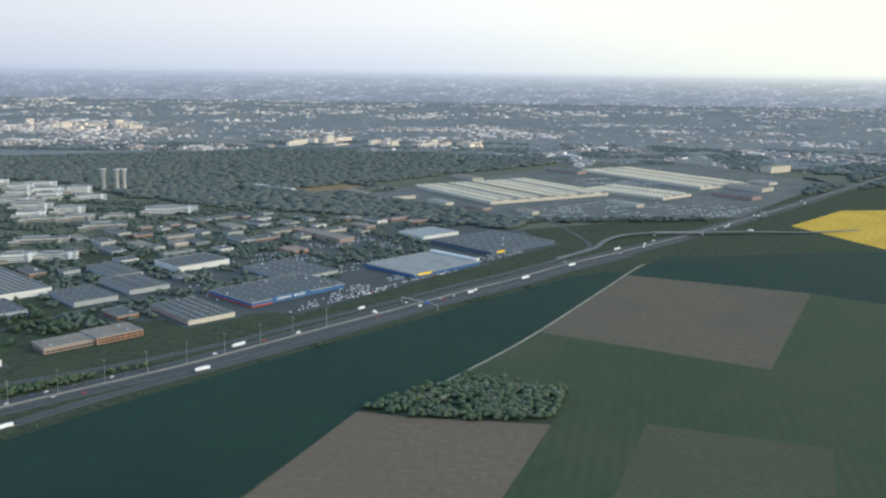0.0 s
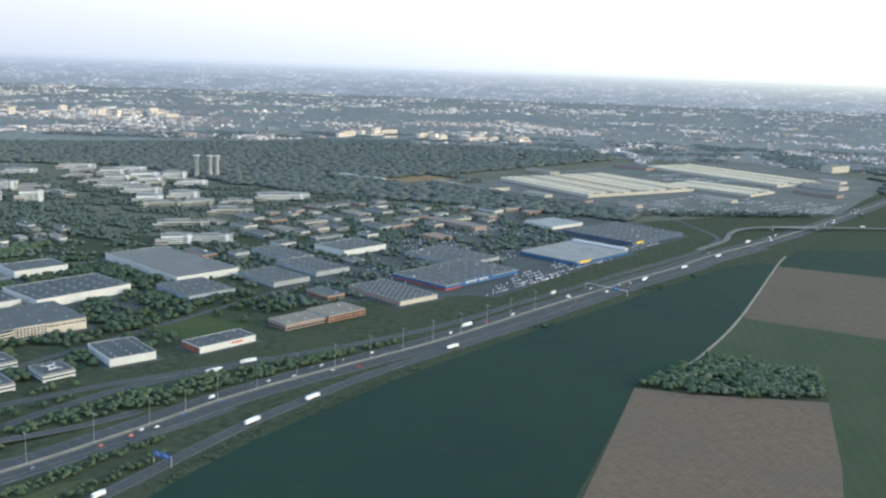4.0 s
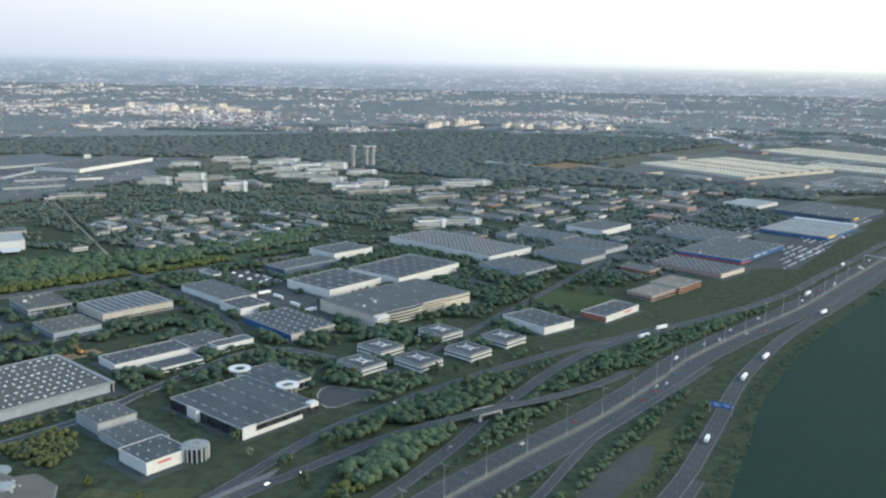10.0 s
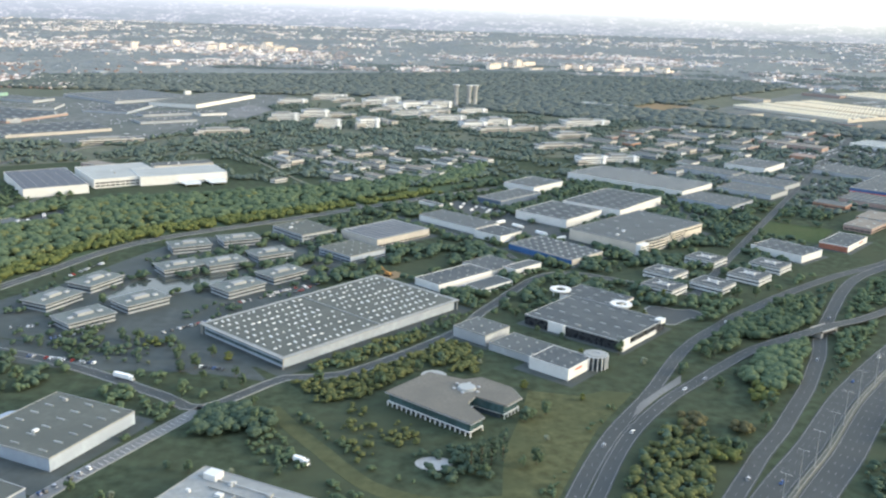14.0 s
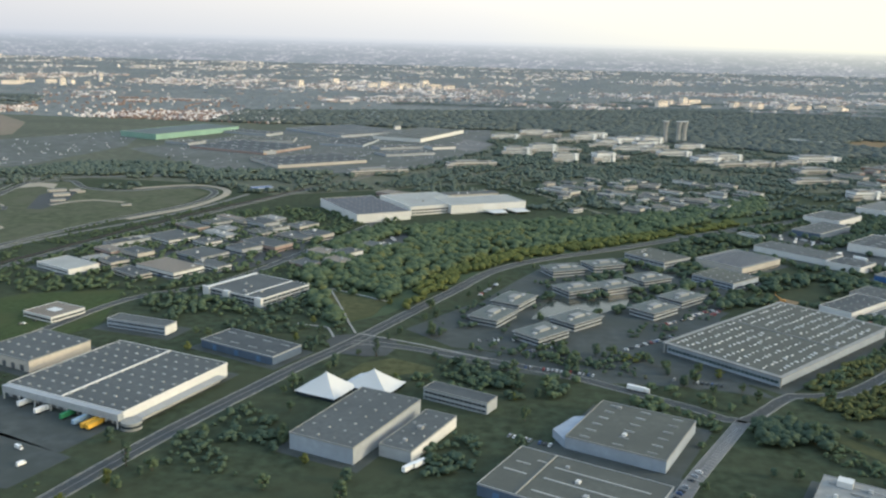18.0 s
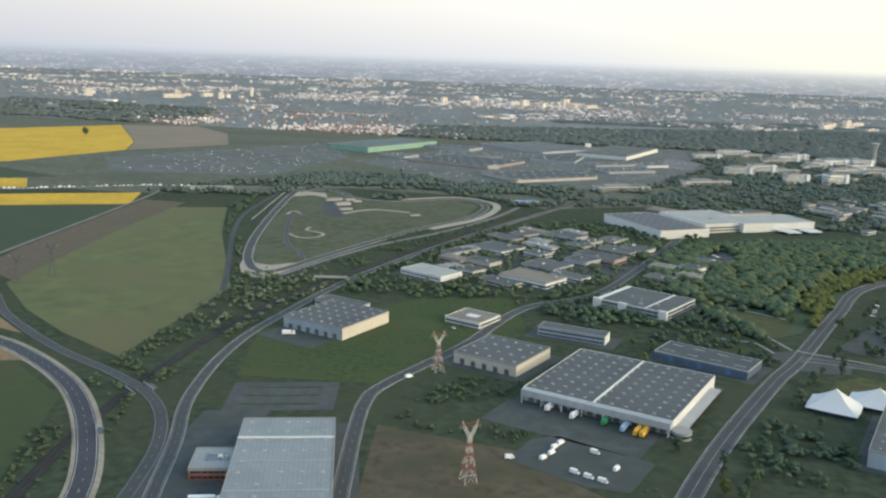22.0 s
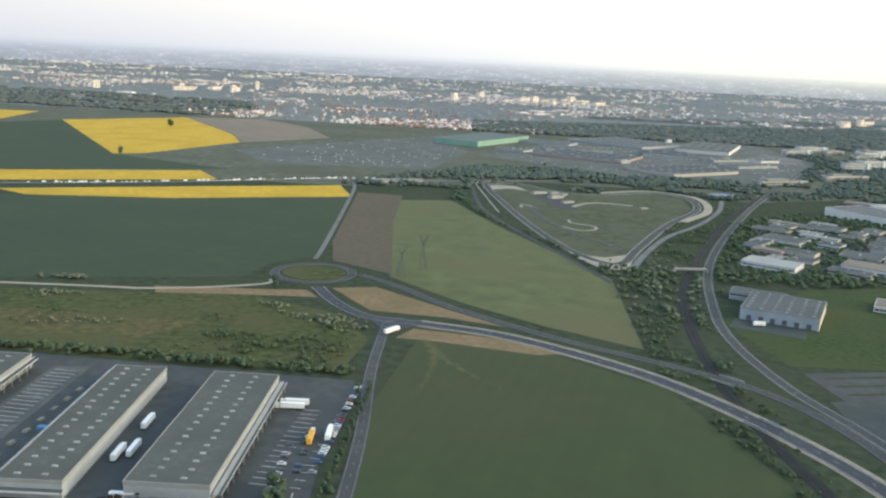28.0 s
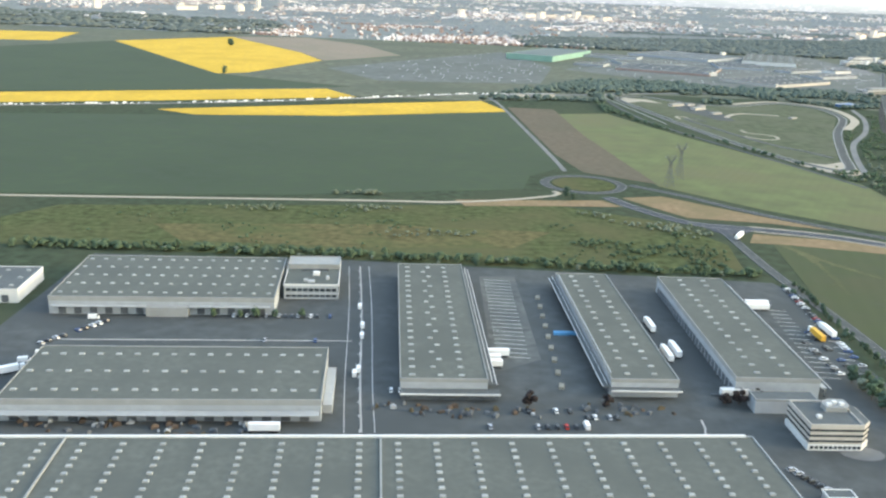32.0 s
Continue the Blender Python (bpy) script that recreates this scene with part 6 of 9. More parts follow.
part("printed_bar", Geo().box(-2.6, -0.24, 1.5, 0.4, -0.2, 2.4), WALL_NAVY, board)
part("printed_bar", Geo().box(1.2, -0.24, 1.5, 2.8, -0.2, 2.4), WALL_NAVY, board)
sheet("forecourt", "pale round forecourt of the office", [(-2150 + 9 * math.cos(a), -14 + 6 * math.sin(a)) for a in (0.45 * k for k in range(14))], 0.16, ASPHALT_OLD, "yard", block=False)
for k in range(9):
    ob = tagged(new("barrier_block", Geo().box(-1.3, -2.4, 0, 1.3, 2.4, 1.0, 0.15).mesh("barrier_block", mat("ochre barrier block", (0.24, 0.225, 0.18), 0.9) if k == 0 else MATS["ochre barrier block"])), "ochre block of a yard barrier", "barrier", "barrier blocks")
    ob.matrix_world = pose(K * (-2276.5 + 1.0 * k), K * (150 - 15.0 * k), K * 0.08, 0, 0, -4)
blue = tagged(new("blue_ramp", Geo().box(-6.5, -1.8, 0, 6.5, 1.8, 1.2, 0.2).mesh("blue_ramp", mat("blue tarpaulin", (0.10, 0.26, 0.45), 0.6))), "long blue loading ramp in the yard", "ramp")
blue.matrix_world = pose(K * -2263, K * 96, K * 0.08, 0, 0, 7)

part("sign", Geo().box(44.0, -20, 4.2, 44.3, 8, 7.4), mat("orange sign board", (0.72, 0.20, 0.03), 0.5), rw, "orange sign bars")
part("front_band", Geo().box(44.0, -30, 0.5, 44.2, 30, 3.4), GLASS, rw)
part("front_band", Geo().box(44.0, -30, 7.6, 44.25, 30, 8.9), TRIM_WHITE, rw)
slots = Geo()
for k in range(22):
    x, y = -1186 + 1.78 * k, 276 + 3.7 * k
    slots.bar((x, y, 0.24), (x - 4.2, y + 2.4, 0.24), 0.16)
tagged(new("bay_marking", slots.mesh("bay_marking", PAINT_NEW)), "white parking bay lines beside a street", "road marking", kind="stuff")


CRANE_PAINT = mat("dull orange machine paint", (0.38, 0.20, 0.06), 0.6, 0.15)


def crane(x, y, ang):
    """An orange crawler crane with a short lattice boom."""
    e = thing("crane", "dull orange mobile crane beside the big hall", "crane", x, y, 0, ang)
    for d in (-2.2, 2.2):
        part("track", Geo().box(-4, d - 0.7, 0, 4, d + 0.7, 1.4, 0.2), TYRE, e)
    part("cab", Geo().box(-3, -1.6, 1.4, 2.4, 1.6, 3.8, 0.3), CRANE_PAINT, e)
    part("boom", Geo().bar((2, 0, 3), (8, 0, 8), 0.4).bar((2, 0, 4.2), (8, 0, 8), 0.2), CRANE_PAINT, e)
    part("hook_line", Geo().bar((8, 0, 8), (8, 0, 4), 0.1), DOCK, e)


crane(-1046, 672, 150)
for k in range(3):
    hut = tagged(new("site_hut", Geo().box(-3, -1.3, 0, 3, 1.3, 2.6, 0.05).box(-3.1, -1.4, 2.6, 3.1, 1.4, 2.8).mesh("site_hut", WALL_BRICK)), "red site hut beside a building site", "hut", "red site huts")
    hut.matrix_world = pose(K * (-982 + 8 * k), K * (614 + 4 * k), 0, 0, 0, 30 + 40 * k)
sheet("building_site", "orange-brown bare building site", [(-1062, 664), (-1040, 688), (-1026, 676), (-1050, 652)], 0.09, SOIL_ORANGE, "ground")


# ---------------- the business park's middle distance ----------------
building("exhibition_hall", "white hall with a dark roof of solar panels", -1537, 1039, 137, 81, -55, 12, WALL_WHITE, SOLAR, TRIM_WHITE, (9, 6, 4, 1.2), docks=None, category="hall")
building("exhibition_hall", "white-roofed middle hall with a recessed front", -1460, 1105, 108, 96, -55, 12.6, WALL_WHITE, ROOF_WHITE, TRIM_WHITE, None, (("e", 2, 4), ("e", 6, 8)), category="hall", plant=2)
ec = building("exhibition_hall", "white-walled hall with pale tent canopies", -1378, 1118, 122, 66, 30, 13, WALL_WHITE, ROOF_WHITE, TRIM_WHITE, None, category="hall")
for k in (-6, 30):
    part("tent_canopy", Geo().prism([(k, -62), (k + 22, -62), (k + 26, -34), (k - 4, -34)], 3.2, 4.0), TENT, ec, "white tent canopy")
    for px in (k + 1, k + 20):
        part("tent_post", Geo().cone(px, -60, 0, 3.2, 0.3, 0.3, 6), STEEL, ec)
building("office_building", "low grey office behind the white hall", -1400, 1210, 90, 26, 30, 8, WALL_BEIGE, ROOF_GREY, TRIM_PALE, None, (("s", 1.5, 3),), category="office building", plant=3)
building("exhibition_hall", "long hall with pale green front and grey-green roof", -2199, 1985, 120, 285, -23, 13, WALL_GREEN, mat("grey-green roof", (0.105, 0.128, 0.122), 0.7, 0.1), WALL_GREEN, None, category="hall", cap=3)
HALLS = "exhibition halls"
for x, y, lx, ly, ang, h, wall, lights, label in (
        (-1757, 1557, 195, 130, 42, 6, WALL_BEIGE, (8, 3, 9, 2.4), "low dark-roofed hall with a beige wall"),
        (-1940, 1745, 205, 170, -20, 5.5, WALL_PINK, (7, 4, 12, 3), "low dark-roofed hall with a reddish wall"),
        (-1966, 1905, 160, 100, 10, 5, WALL_GREY, (6, 3, 14, 3), "grey flat-roofed hall with pale roof lights"),
        (-1821, 2185, 235, 225, -38, 6, WALL_GREY, (13, 9, 13, 2), "wide hall with a latticed roof of light strips"),
        (-1612, 2140, 130, 290, -16, 10, WALL_WHITE, (5, 12, 14, 2), "large pale hall with a sunlit white front"),
        (-1751, 1917, 105, 140, -5, 5, WALL_BLUEGREY, (3, 3, 10, 4), "steel and glass exhibition hall"),
        (-1590, 1740, 120, 60, 36, 5, WALL_GREY, (6, 2, 5, 2.2), "grey hall with a pale roof"),
        (-1625, 1850, 110, 50, 36, 5, WALL_GREY, (6, 2, 5, 2.2), "grey hall with a pale roof"),
        (-2040, 2050, 150, 70, -20, 6, WALL_GREY, (6, 2, 8, 3), "grey hall beside the green-fronted hall"),
        (-2110, 1790, 70, 60, -20, 5, WALL_GREY, (4, 2, 8, 2), "small grey exhibition pavilion"),
        (-1530, 1880, 60, 46, 36, 6, WALL_WHITE, None, "small white exhibition pavilion"), (-1870, 1650, 30, 18, 40, 8, WALL_GREY, None, "small grey exhibition pavilion")):
    building("exhibition_hall", label, x, y, lx, ly, ang, h, wall, (ROOF_GREY, ROOF_GREEN, ROOF_DARK)[int(abs(x)) % 3], TRIM_PALE if wall is WALL_WHITE else TRIM_GREY, lights, category="hall", group=HALLS, plant=6)
sheet("coach_park", "pale worn asphalt beside the large white hall", [(-1510, 1930), (-1493, 2105), (-1410, 2017), (-1440, 1860), (-1476, 1845)], 0.14, ASPHALT_OLD, "lot")
building("hall_sign", "small bright white roof pavilion", -1700, 2300, 18, 8, 38, 10, WALL_WHITE, ROOF_WHITE, TRIM_WHITE, category="hall")

# retail park beside the motorway
us = building("shopping_centre", "sprawling grey-roofed shopping centre with a bright blue front", -290, 1215, 100, 160, -40, 6.5, WALL_BLUE, ROOF_GREY, TRIM_GREY, (6, 8, 2.2, 1.6), apron=10, plant=14, category="shop")
part("sign_wall", Geo().box(50.1, -46, 2.4, 51.2, 18, 8.4), WALL_BLUE, us, "tall bright blue sign wall")
me = Geo().box(51.2, -1.2, 3.8, 51.35, 1.2, 7.0).mesh("sign_letter", TRIM_WHITE)
for i in range(12):
    if i != 6:
        piece("sign_letter", me, us, 0, -38 + 4.0 * i, 0)
part("red_stripe", Geo().box(-50, -80.6, 0.2, 49.8, -80.1, 1.6).box(50.05, -80, 0.2, 50.5, -48, 1.6), SIGN_RED, us)
building("shopping_centre", "long grey shop hall with rows of roof domes", -372, 1091, 104, 64, -44, 6.5, WALL_PINK, ROOF_DARK, TRIM_PALE, (12, 6, 2.2, 2.0), wall_x=WALL_CREAM, apron=8, category="shop")
building("shopping_centre", "grey-roofed shops behind the blue front", -300, 1340, 120, 90, -40, 6, WALL_GREY, ROOF_GREY, TRIM_PALE, (8, 4, 2.4, 1.8), apron=10, plant=6, category="shop")
ca = building("home_store", "large store with a blue front, yellow sign and white ridge", -100, 1408, 112, 150, -41, 6.5, WALL_BLUE, ROOF_LIGHT, TRIM_PALE, (8, 6, 4, 1.6), apron=12, category="shop", cap=2)
part("roof_ridge", Geo().box(-54, 68, 6.4, 54, 76, 9.5, 1.5), TRIM_WHITE, ca, "white raised ridge")
part("sign", Geo().box(56.0, -66, 2.8, 56.4, -38, 6.2), SIGN_YELLOW, ca, "yellow sign bars")
th = building("furniture_store", "wide grey-roofed store with blue walls and a yellow sign", 12, 1610, 150, 170, -43, 7, WALL_NAVY, ROOF_GREY, WALL_NAVY, (6, 8, 4, 2), apron=10, category="shop", plant=6)
part("sign", Geo().box(75.0, -70, 3.0, 75.4, -50, 6.8), SIGN_YELLOW, th, "yellow sign bars")
building("store", "pale steel-roofed retail store", -110, 1690, 72, 90, -45, 6.5, WALL_WHITE, ROOF_STEEL, TRIM_WHITE, (4, 4, 3, 2), category="shop", apron=8)
building("warehouse", "grey hall with a long white wall", -464, 1372, 70, 92, -39.5, 9, WALL_WHITE, ROOF_GREY, TRIM_WHITE, (4, 5, 3, 1.5), apron=8)
building("office_building", "grey offices with latticed roof", -620, 1060, 80, 66, -42, 8, WALL_BLUEGREY, ROOF_GREY, TRIM_PALE, (4, 4, 3, 1.5), (("e", 2, 4),), category="office building", apron=6)
building("office_building", "low grey flat-roofed hall", -540, 1150, 84, 60, -42, 7, WALL_GREY, ROOF_GREY, TRIM_PALE, (4, 4, 3, 1.5), apron=6)
building("office_building", "low grey hall with roof lights", -500, 1225, 96, 60, -42, 7, WALL_GREY, ROOF_GREY, TRIM_PALE, (8, 3, 3, 1.5), apron=6)
building("workshop", "long grey flat-roofed workshop hall", -560, 1300, 100, 44, -42, 8, WALL_GREY, ROOF_GREY, TRIM_PALE, (8, 2, 3, 1.5), apron=6)
building("shop", "brick-coloured row of shops", -300, 1640, 130, 34, -42, 8, WALL_PINK, ROOF_TAN, TRIM_PALE, (6, 1, 3, 1.5), category="shop")
building("shop", "small orange tile-roofed restaurant", -330, 1500, 44, 34, -42, 6, WALL_ORANGE, ROOF_TILE, TRIM_PALE, category="shop")
sheet("car_park", "grey car park of the retail park", [(-262, 1100), (-236, 1096), (-178, 1180), (-86, 1316), (28, 1486), (110, 1580), (90, 1610), (-60, 1440), (-190, 1290)], 0.11, ASPHALT, "car park")

# white office campus and blocks behind the park; x, y, length, width, turn, height
CAMPUS = ((-1311, 2299, 90, 22, 20, 12), (-1185, 2215, 60, 40, 20, 13), (-1160, 2271, 80, 24, 20, 13), (-1083, 2162, 70, 40, 25, 14), (-1017, 2185, 60, 44, 25, 15), (-1079, 1985, 90, 22, 20, 11),
          (-991, 1900, 80, 24, 20, 12), (-932, 2059, 70, 26, 25, 12), (-938, 1790, 54, 40, 20, 14), (-885, 1850, 60, 44, 22, 15), (-890, 1740, 80, 22, 22, 9), (-1388, 2150, 70, 30, 20, 12),
          (-1269, 2240, 50, 24, 20, 10), (-1126, 2100, 60, 30, 22, 12), (-1040, 2075, 56, 30, 22, 13), (-1150, 2030, 60, 20, 22, 9), (-1030, 1960, 60, 22, 20, 9), (-1010, 2030, 44, 22, 24, 10), (-1230, 2120, 60, 24, 20, 9), (-828, 1772, 56, 30, 20, 10), (-757, 1800, 60, 24, 20, 9))
BLOCKS = ((-1345, 1800, 60, 26, 15, 18), (-1290, 1870, 60, 30, 20, 19), (-1240, 1715, 50, 24, 20, 18), (-1160, 1735, 44, 30, 22, 21), (-1239, 1904, 70, 30, 25, 8), (-1137, 1820, 80, 22, -40, 8),
          (-681, 1895, 110, 40, 20, 12), (-784, 1527, 90, 26, 20, 9), (-745, 1372, 50, 26, 20, 13), (-690, 1391, 60, 22, 12, 11), (-1430, 1590, 100, 26, 25, 9), (-1591, 1432, 110, 26, 30, 8), (-1254, 1290, 60, 26, -40, 7), (-740, 1690, 80, 40, 20, 9))
for rows, group in ((CAMPUS, "white campus offices"), (BLOCKS, "office blocks behind the park")):
    for x, y, lx, ly, ang, h in rows:
        zs = [1.0 + 3.4 * k for k in range(int(h / 3.6))]
        building("office_building", "white office block with dark window rows" if h > 10 else "low pale flat-roofed office building", x, y, lx, ly, ang, h, CAMPUS_WHITE if h > 10 else WALL_BEIGE, ROOF_GREY if h < 10 else ROOF_LIGHT, TRIM_WHITE,
                 None, (), category="office building", group=group, plant=2, apron=6, rows=zs)
        top_ob = bpy.context.scene.objects[LAST_BUILT[0]]
        part("set_back_floor", Geo().box(-lx * 0.34, -ly * 0.3, h - 0.4, lx * 0.12, ly * 0.3, h + 2.6).ring(-lx * 0.36, -ly * 0.33, lx * 0.14, ly * 0.33, h + 2.3, h + 3.0, 0.5), TRIM_PALE, top_ob)
        part("stair_tower", Geo().box(lx * 0.3, -ly / 2 - 2.5, -0.4, lx * 0.3 + 6, -ly / 2 + 2, h + 1.6), CAMPUS_WHITE if h > 10 else WALL_BEIGE, top_ob)
        part("wing", Geo().box(-lx / 2 - 9, -ly / 2 - 7, -0.4, -lx / 2 + 10, -ly / 2 + 6, h * 0.62), WALL_BEIGE, top_ob, "lower front wing")
        part("wing_glazing", Geo().box(-lx / 2 - 9.2, -ly / 2 - 7.2, h * 0.22, -lx / 2 + 10.2, -ly / 2 + 5.8, h * 0.22 + 1.6), GLASS, top_ob)
VILLAS = ((-1117, 1450, 40, 14), (-1101, 1388, 36, 14), (-1031, 1449, 42, 14), (-1006, 1425, 30, 14), (-1152, 1287, 38, 16), (-1110, 1263, 40, 14), (-1074, 1259, 34, 14), (-1040, 1250, 44, 16), (-1002, 1303, 36, 14), (-982, 1271, 30, 14),
          (-934, 1358, 46, 14), (-1148, 1145, 30, 14), (-1171, 1203, 28, 14), (-1100, 1172, 34, 14), (-1014, 1207, 36, 14), (-1228, 1338, 60, 18), (-1070, 1330, 40, 14), (-960, 1430, 40, 14))
MIXED = ((-1728, 878, 46, 22), (-1690, 930, 60, 16), (-1650, 915, 46, 26), (-1727, 812, 50, 44), (-1764, 727, 34, 18), (-1730, 722, 36, 22), (-1659, 735, 44, 40), (-1668, 668, 60, 40), (-1604, 795, 56, 30),
         (-1583, 850, 44, 26), (-1532, 770, 26, 22), (-1500, 772, 24, 22), (-1536, 717, 28, 24), (-1505, 733, 24, 20), (-1622, 768, 30, 30), (-1630, 690, 40, 18), (-1520, 1190, 50, 30), (-1560, 860, 36, 24), (-1480, 820, 30, 22))
for rows, walls, label, group in ((VILLAS, (WALL_WHITE, WALL_BEIGE), "low villa-like office among trees", "villa offices"), (MIXED, (WALL_PINK, WALL_BEIGE, WALL_GREY, WALL_WHITE), "small low workshop or office", "small workshops")):
    for i, (x, y, lx, ly) in enumerate(rows):
        building("small_office", label, x, y, lx, ly, -38 + (i * 29) % 17 - 8 if group[0] == "v" else -30 + (i * 23) % 11 - 5, 5.5 + (i % 3), walls[i % len(walls)], (ROOF_GREY, ROOF_TAN, ROOF_DARK)[i % 3], TRIM_PALE,
                 None, (), category="office building", group=group, plant=1, rows=(1.4,), apron=5 if i % 2 else 0)
# more workshops crowd round the lot
wrnd = random.Random(19)
WORKS = [(-1790, 690), (-1745, 900), (-1650, 965), (-1575, 900), (-1545, 760), (-1590, 670), (-1700, 640)]
placed = 0
for k in range(500):
    x, y = wrnd.uniform(-1790, -1540), wrnd.uniform(640, 965)
    lx, ly = wrnd.uniform(24, 52), wrnd.uniform(16, 32)
    if placed < 17 and inside(WORKS, np.array([x]), np.array([y]))[0] and all(is_free(px, py) for px, py in (*turned(x, y, lx + 3, ly + 3, -34), (x, y))):
        building("workshop", wrnd.choice(("low grey flat-roofed workshop with roof units", "low beige flat-roofed workshop")), x, y, lx, ly, -34 + wrnd.choice((0, 0, 90)), wrnd.uniform(4.5, 7), wrnd.choice((WALL_GREY, WALL_BEIGE, WALL_WHITE)), wrnd.choice((ROOF_GREY, ROOF_DARK, ROOF_LIGHT, ROOF_GREEN)), TRIM_PALE, None, (), category="workshop", group="small workshops", plant=2, rows=(1.4,))
        placed += 1
# further low buildings fill the park between the streets
rnd = random.Random(11)
ZONE = [(-700, 1240), (-480, 1000), (-330, 1160), (-420, 1420), (-180, 1560), (-140, 1850), (-500, 1900), (-760, 1600)]
placed = 0
for k in range(900):
    x, y = rnd.uniform(-780, -130), rnd.uniform(880, 1920)
    lx, ly = rnd.uniform(22, 62), rnd.uniform(16, 34)
    if placed < 48 and inside(ZONE, np.array([x]), np.array([y]))[0] and all(is_free(px, py) for px, py in (*turned(x, y, lx + 10, ly + 10, -42), (x, y))):
        h = rnd.uniform(5, 8.5)
        building("commercial_building", rnd.choice(("low grey commercial building", "flat-roofed workshop among trees")), x, y, lx, ly, -42 + rnd.choice((0, 90)), h, rnd.choice((WALL_GREY, WALL_BEIGE, WALL_PINK, WALL_WHITE, WALL_ORANGE)),
                 rnd.choice((ROOF_GREY, ROOF_TAN, ROOF_GREY, ROOF_DARK)), TRIM_PALE, (3, 2, 2.5, 1.5) if k % 2 else None, (), category="shop", plant=1, rows=(1.4,), apron=6 if k % 3 else 0)
        placed += 1


# more villa offices among the trees
VILLA_ZONE = [(-1300, 1400), (-1125, 1480), (-930, 1363), (-1030, 1140), (-1230, 1100)]
placed = 0
for k in range(700):
    x, y = rnd.uniform(-1310, -920), rnd.uniform(1090, 1490)
    lx, ly = rnd.uniform(16, 30), rnd.uniform(10, 15)
    if placed < 30 and inside(VILLA_ZONE, np.array([x]), np.array([y]))[0] and all(is_free(px, py) for px, py in (*turned(x, y, lx + 6, ly + 6, -40), (x, y))):
        building("small_office", "low villa-like office among trees", x, y, lx, ly, -40 + rnd.choice((0, 90)), rnd.uniform(4, 7), rnd.choice((WALL_WHITE, WALL_BEIGE, WALL_GREY)), rnd.choice((ROOF_LIGHT, ROOF_GREY, ROOF_TAN)), TRIM_PALE,
                 category="office building", group="villa offices", rows=(1.4,))
        placed += 1


# the car works: long sheds with saw-tooth roofs
# the works' cream roofs and walls hold the warm sunlight in their colour
ROOF_CREAM = mat("sunlit cream roof sheet", (0.56, 0.50, 0.37), 0.7, 0.1, 0.2, 0.02)


def shed_works(label, x, y, lx, ly, ang, h, n):
    e = thing("factory", label, "factory", x, y, 0, ang)
    part("wall", Geo().box(-lx / 2, -ly / 2, -0.5, lx / 2, ly / 2, h), WALL_CREAM, e)
    w = ly / n
    for i in range(n):
        y0 = -ly / 2 + i * w
        g = Geo()
        k = len(g.v)
        g.v += [(-lx / 2, y0, h), (lx / 2, y0, h), (lx / 2, y0 + w * 0.44, h), (-lx / 2, y0 + w * 0.44, h), (-lx / 2, y0 + w * 0.22, h + 2.2), (lx / 2, y0 + w * 0.22, h + 2.2)]
        g.f += [(0, 1, 5, 4), (2, 3, 4, 5), (1, 2, 5), (3, 0, 4)]
        part("roof_shed", g, (ROOF_CREAM, ROOF_CREAM, ROOF_LIGHT, ROOF_CREAM, ROOF_TAN)[(i + int(lx)) % 5], e)
        teeth = Geo()
        for k in range(int(lx / 11)):
            teeth.box(-lx / 2 + 11 * k + 1, y0 + w * 0.54, h + 0.3, -lx / 2 + 11 * k + 7, y0 + w * 0.82, h + 2.4, 0.8)
        tagged(part("roof_teeth", teeth, ROOF_CREAM, e), kind="stuff")
        part("roof_gutter", Geo().box(-lx / 2, y0 + w * 0.44, h, lx / 2, y0 + w, h + 0.3), ROOF_GREY, e)
    claim(turned(x, y, lx + 20, ly + 20, ang))


shed_works("sprawling car factory with pale saw-tooth roofs", 60, 2355, 350, 370, -55, 8, 9)
shed_works("further car factory hall with saw-tooth roofs", 520, 2730, 490, 200, -54.7, 8, 6)
shed_works("small factory hall with pale roof", 395, 2370, 240, 130, -44, 7, 4)
building("warehouse", "long white shed beside a storage lot", -560, 2320, 150, 20, -36, 7, WALL_WHITE, ROOF_WHITE, TRIM_WHITE)
building("factory_block", "pale factory office block", 940, 2990, 110, 40, 40, 22, WALL_CREAM, ROOF_TAN, TRIM_PALE, category="factory")
building("factory_block", "cream factory front building", -230, 2180, 100, 50, 35, 9, WALL_CREAM, ROOF_GREY, TRIM_PALE, category="factory")

for i, (x, y, lx, ly, h) in enumerate(((-330, 2262, 90, 34, 7), (-110, 2110, 70, 26, 8), (-20, 2040, 60, 30, 6), (90, 1985, 54, 22, 9), (330, 2150, 90, 30, 7), (640, 2330, 120, 40, 9), (720, 2500, 110, 60, 11), (800, 2650, 70, 40, 8), (250, 2860, 130, 46, 9), (-60, 2640, 110, 40, 8))):
    building("factory_block", ("flat-roofed works building with a tan roof", "pale works shed on the factory yard")[i % 2], x, y, lx, ly, -52 + (i * 31) % 9, h, (WALL_BEIGE, WALL_CREAM, WALL_PINK)[i % 3], (ROOF_TAN, ROOF_LIGHT, ROOF_GREY)[i % 3], TRIM_PALE, category="factory", group="works buildings")


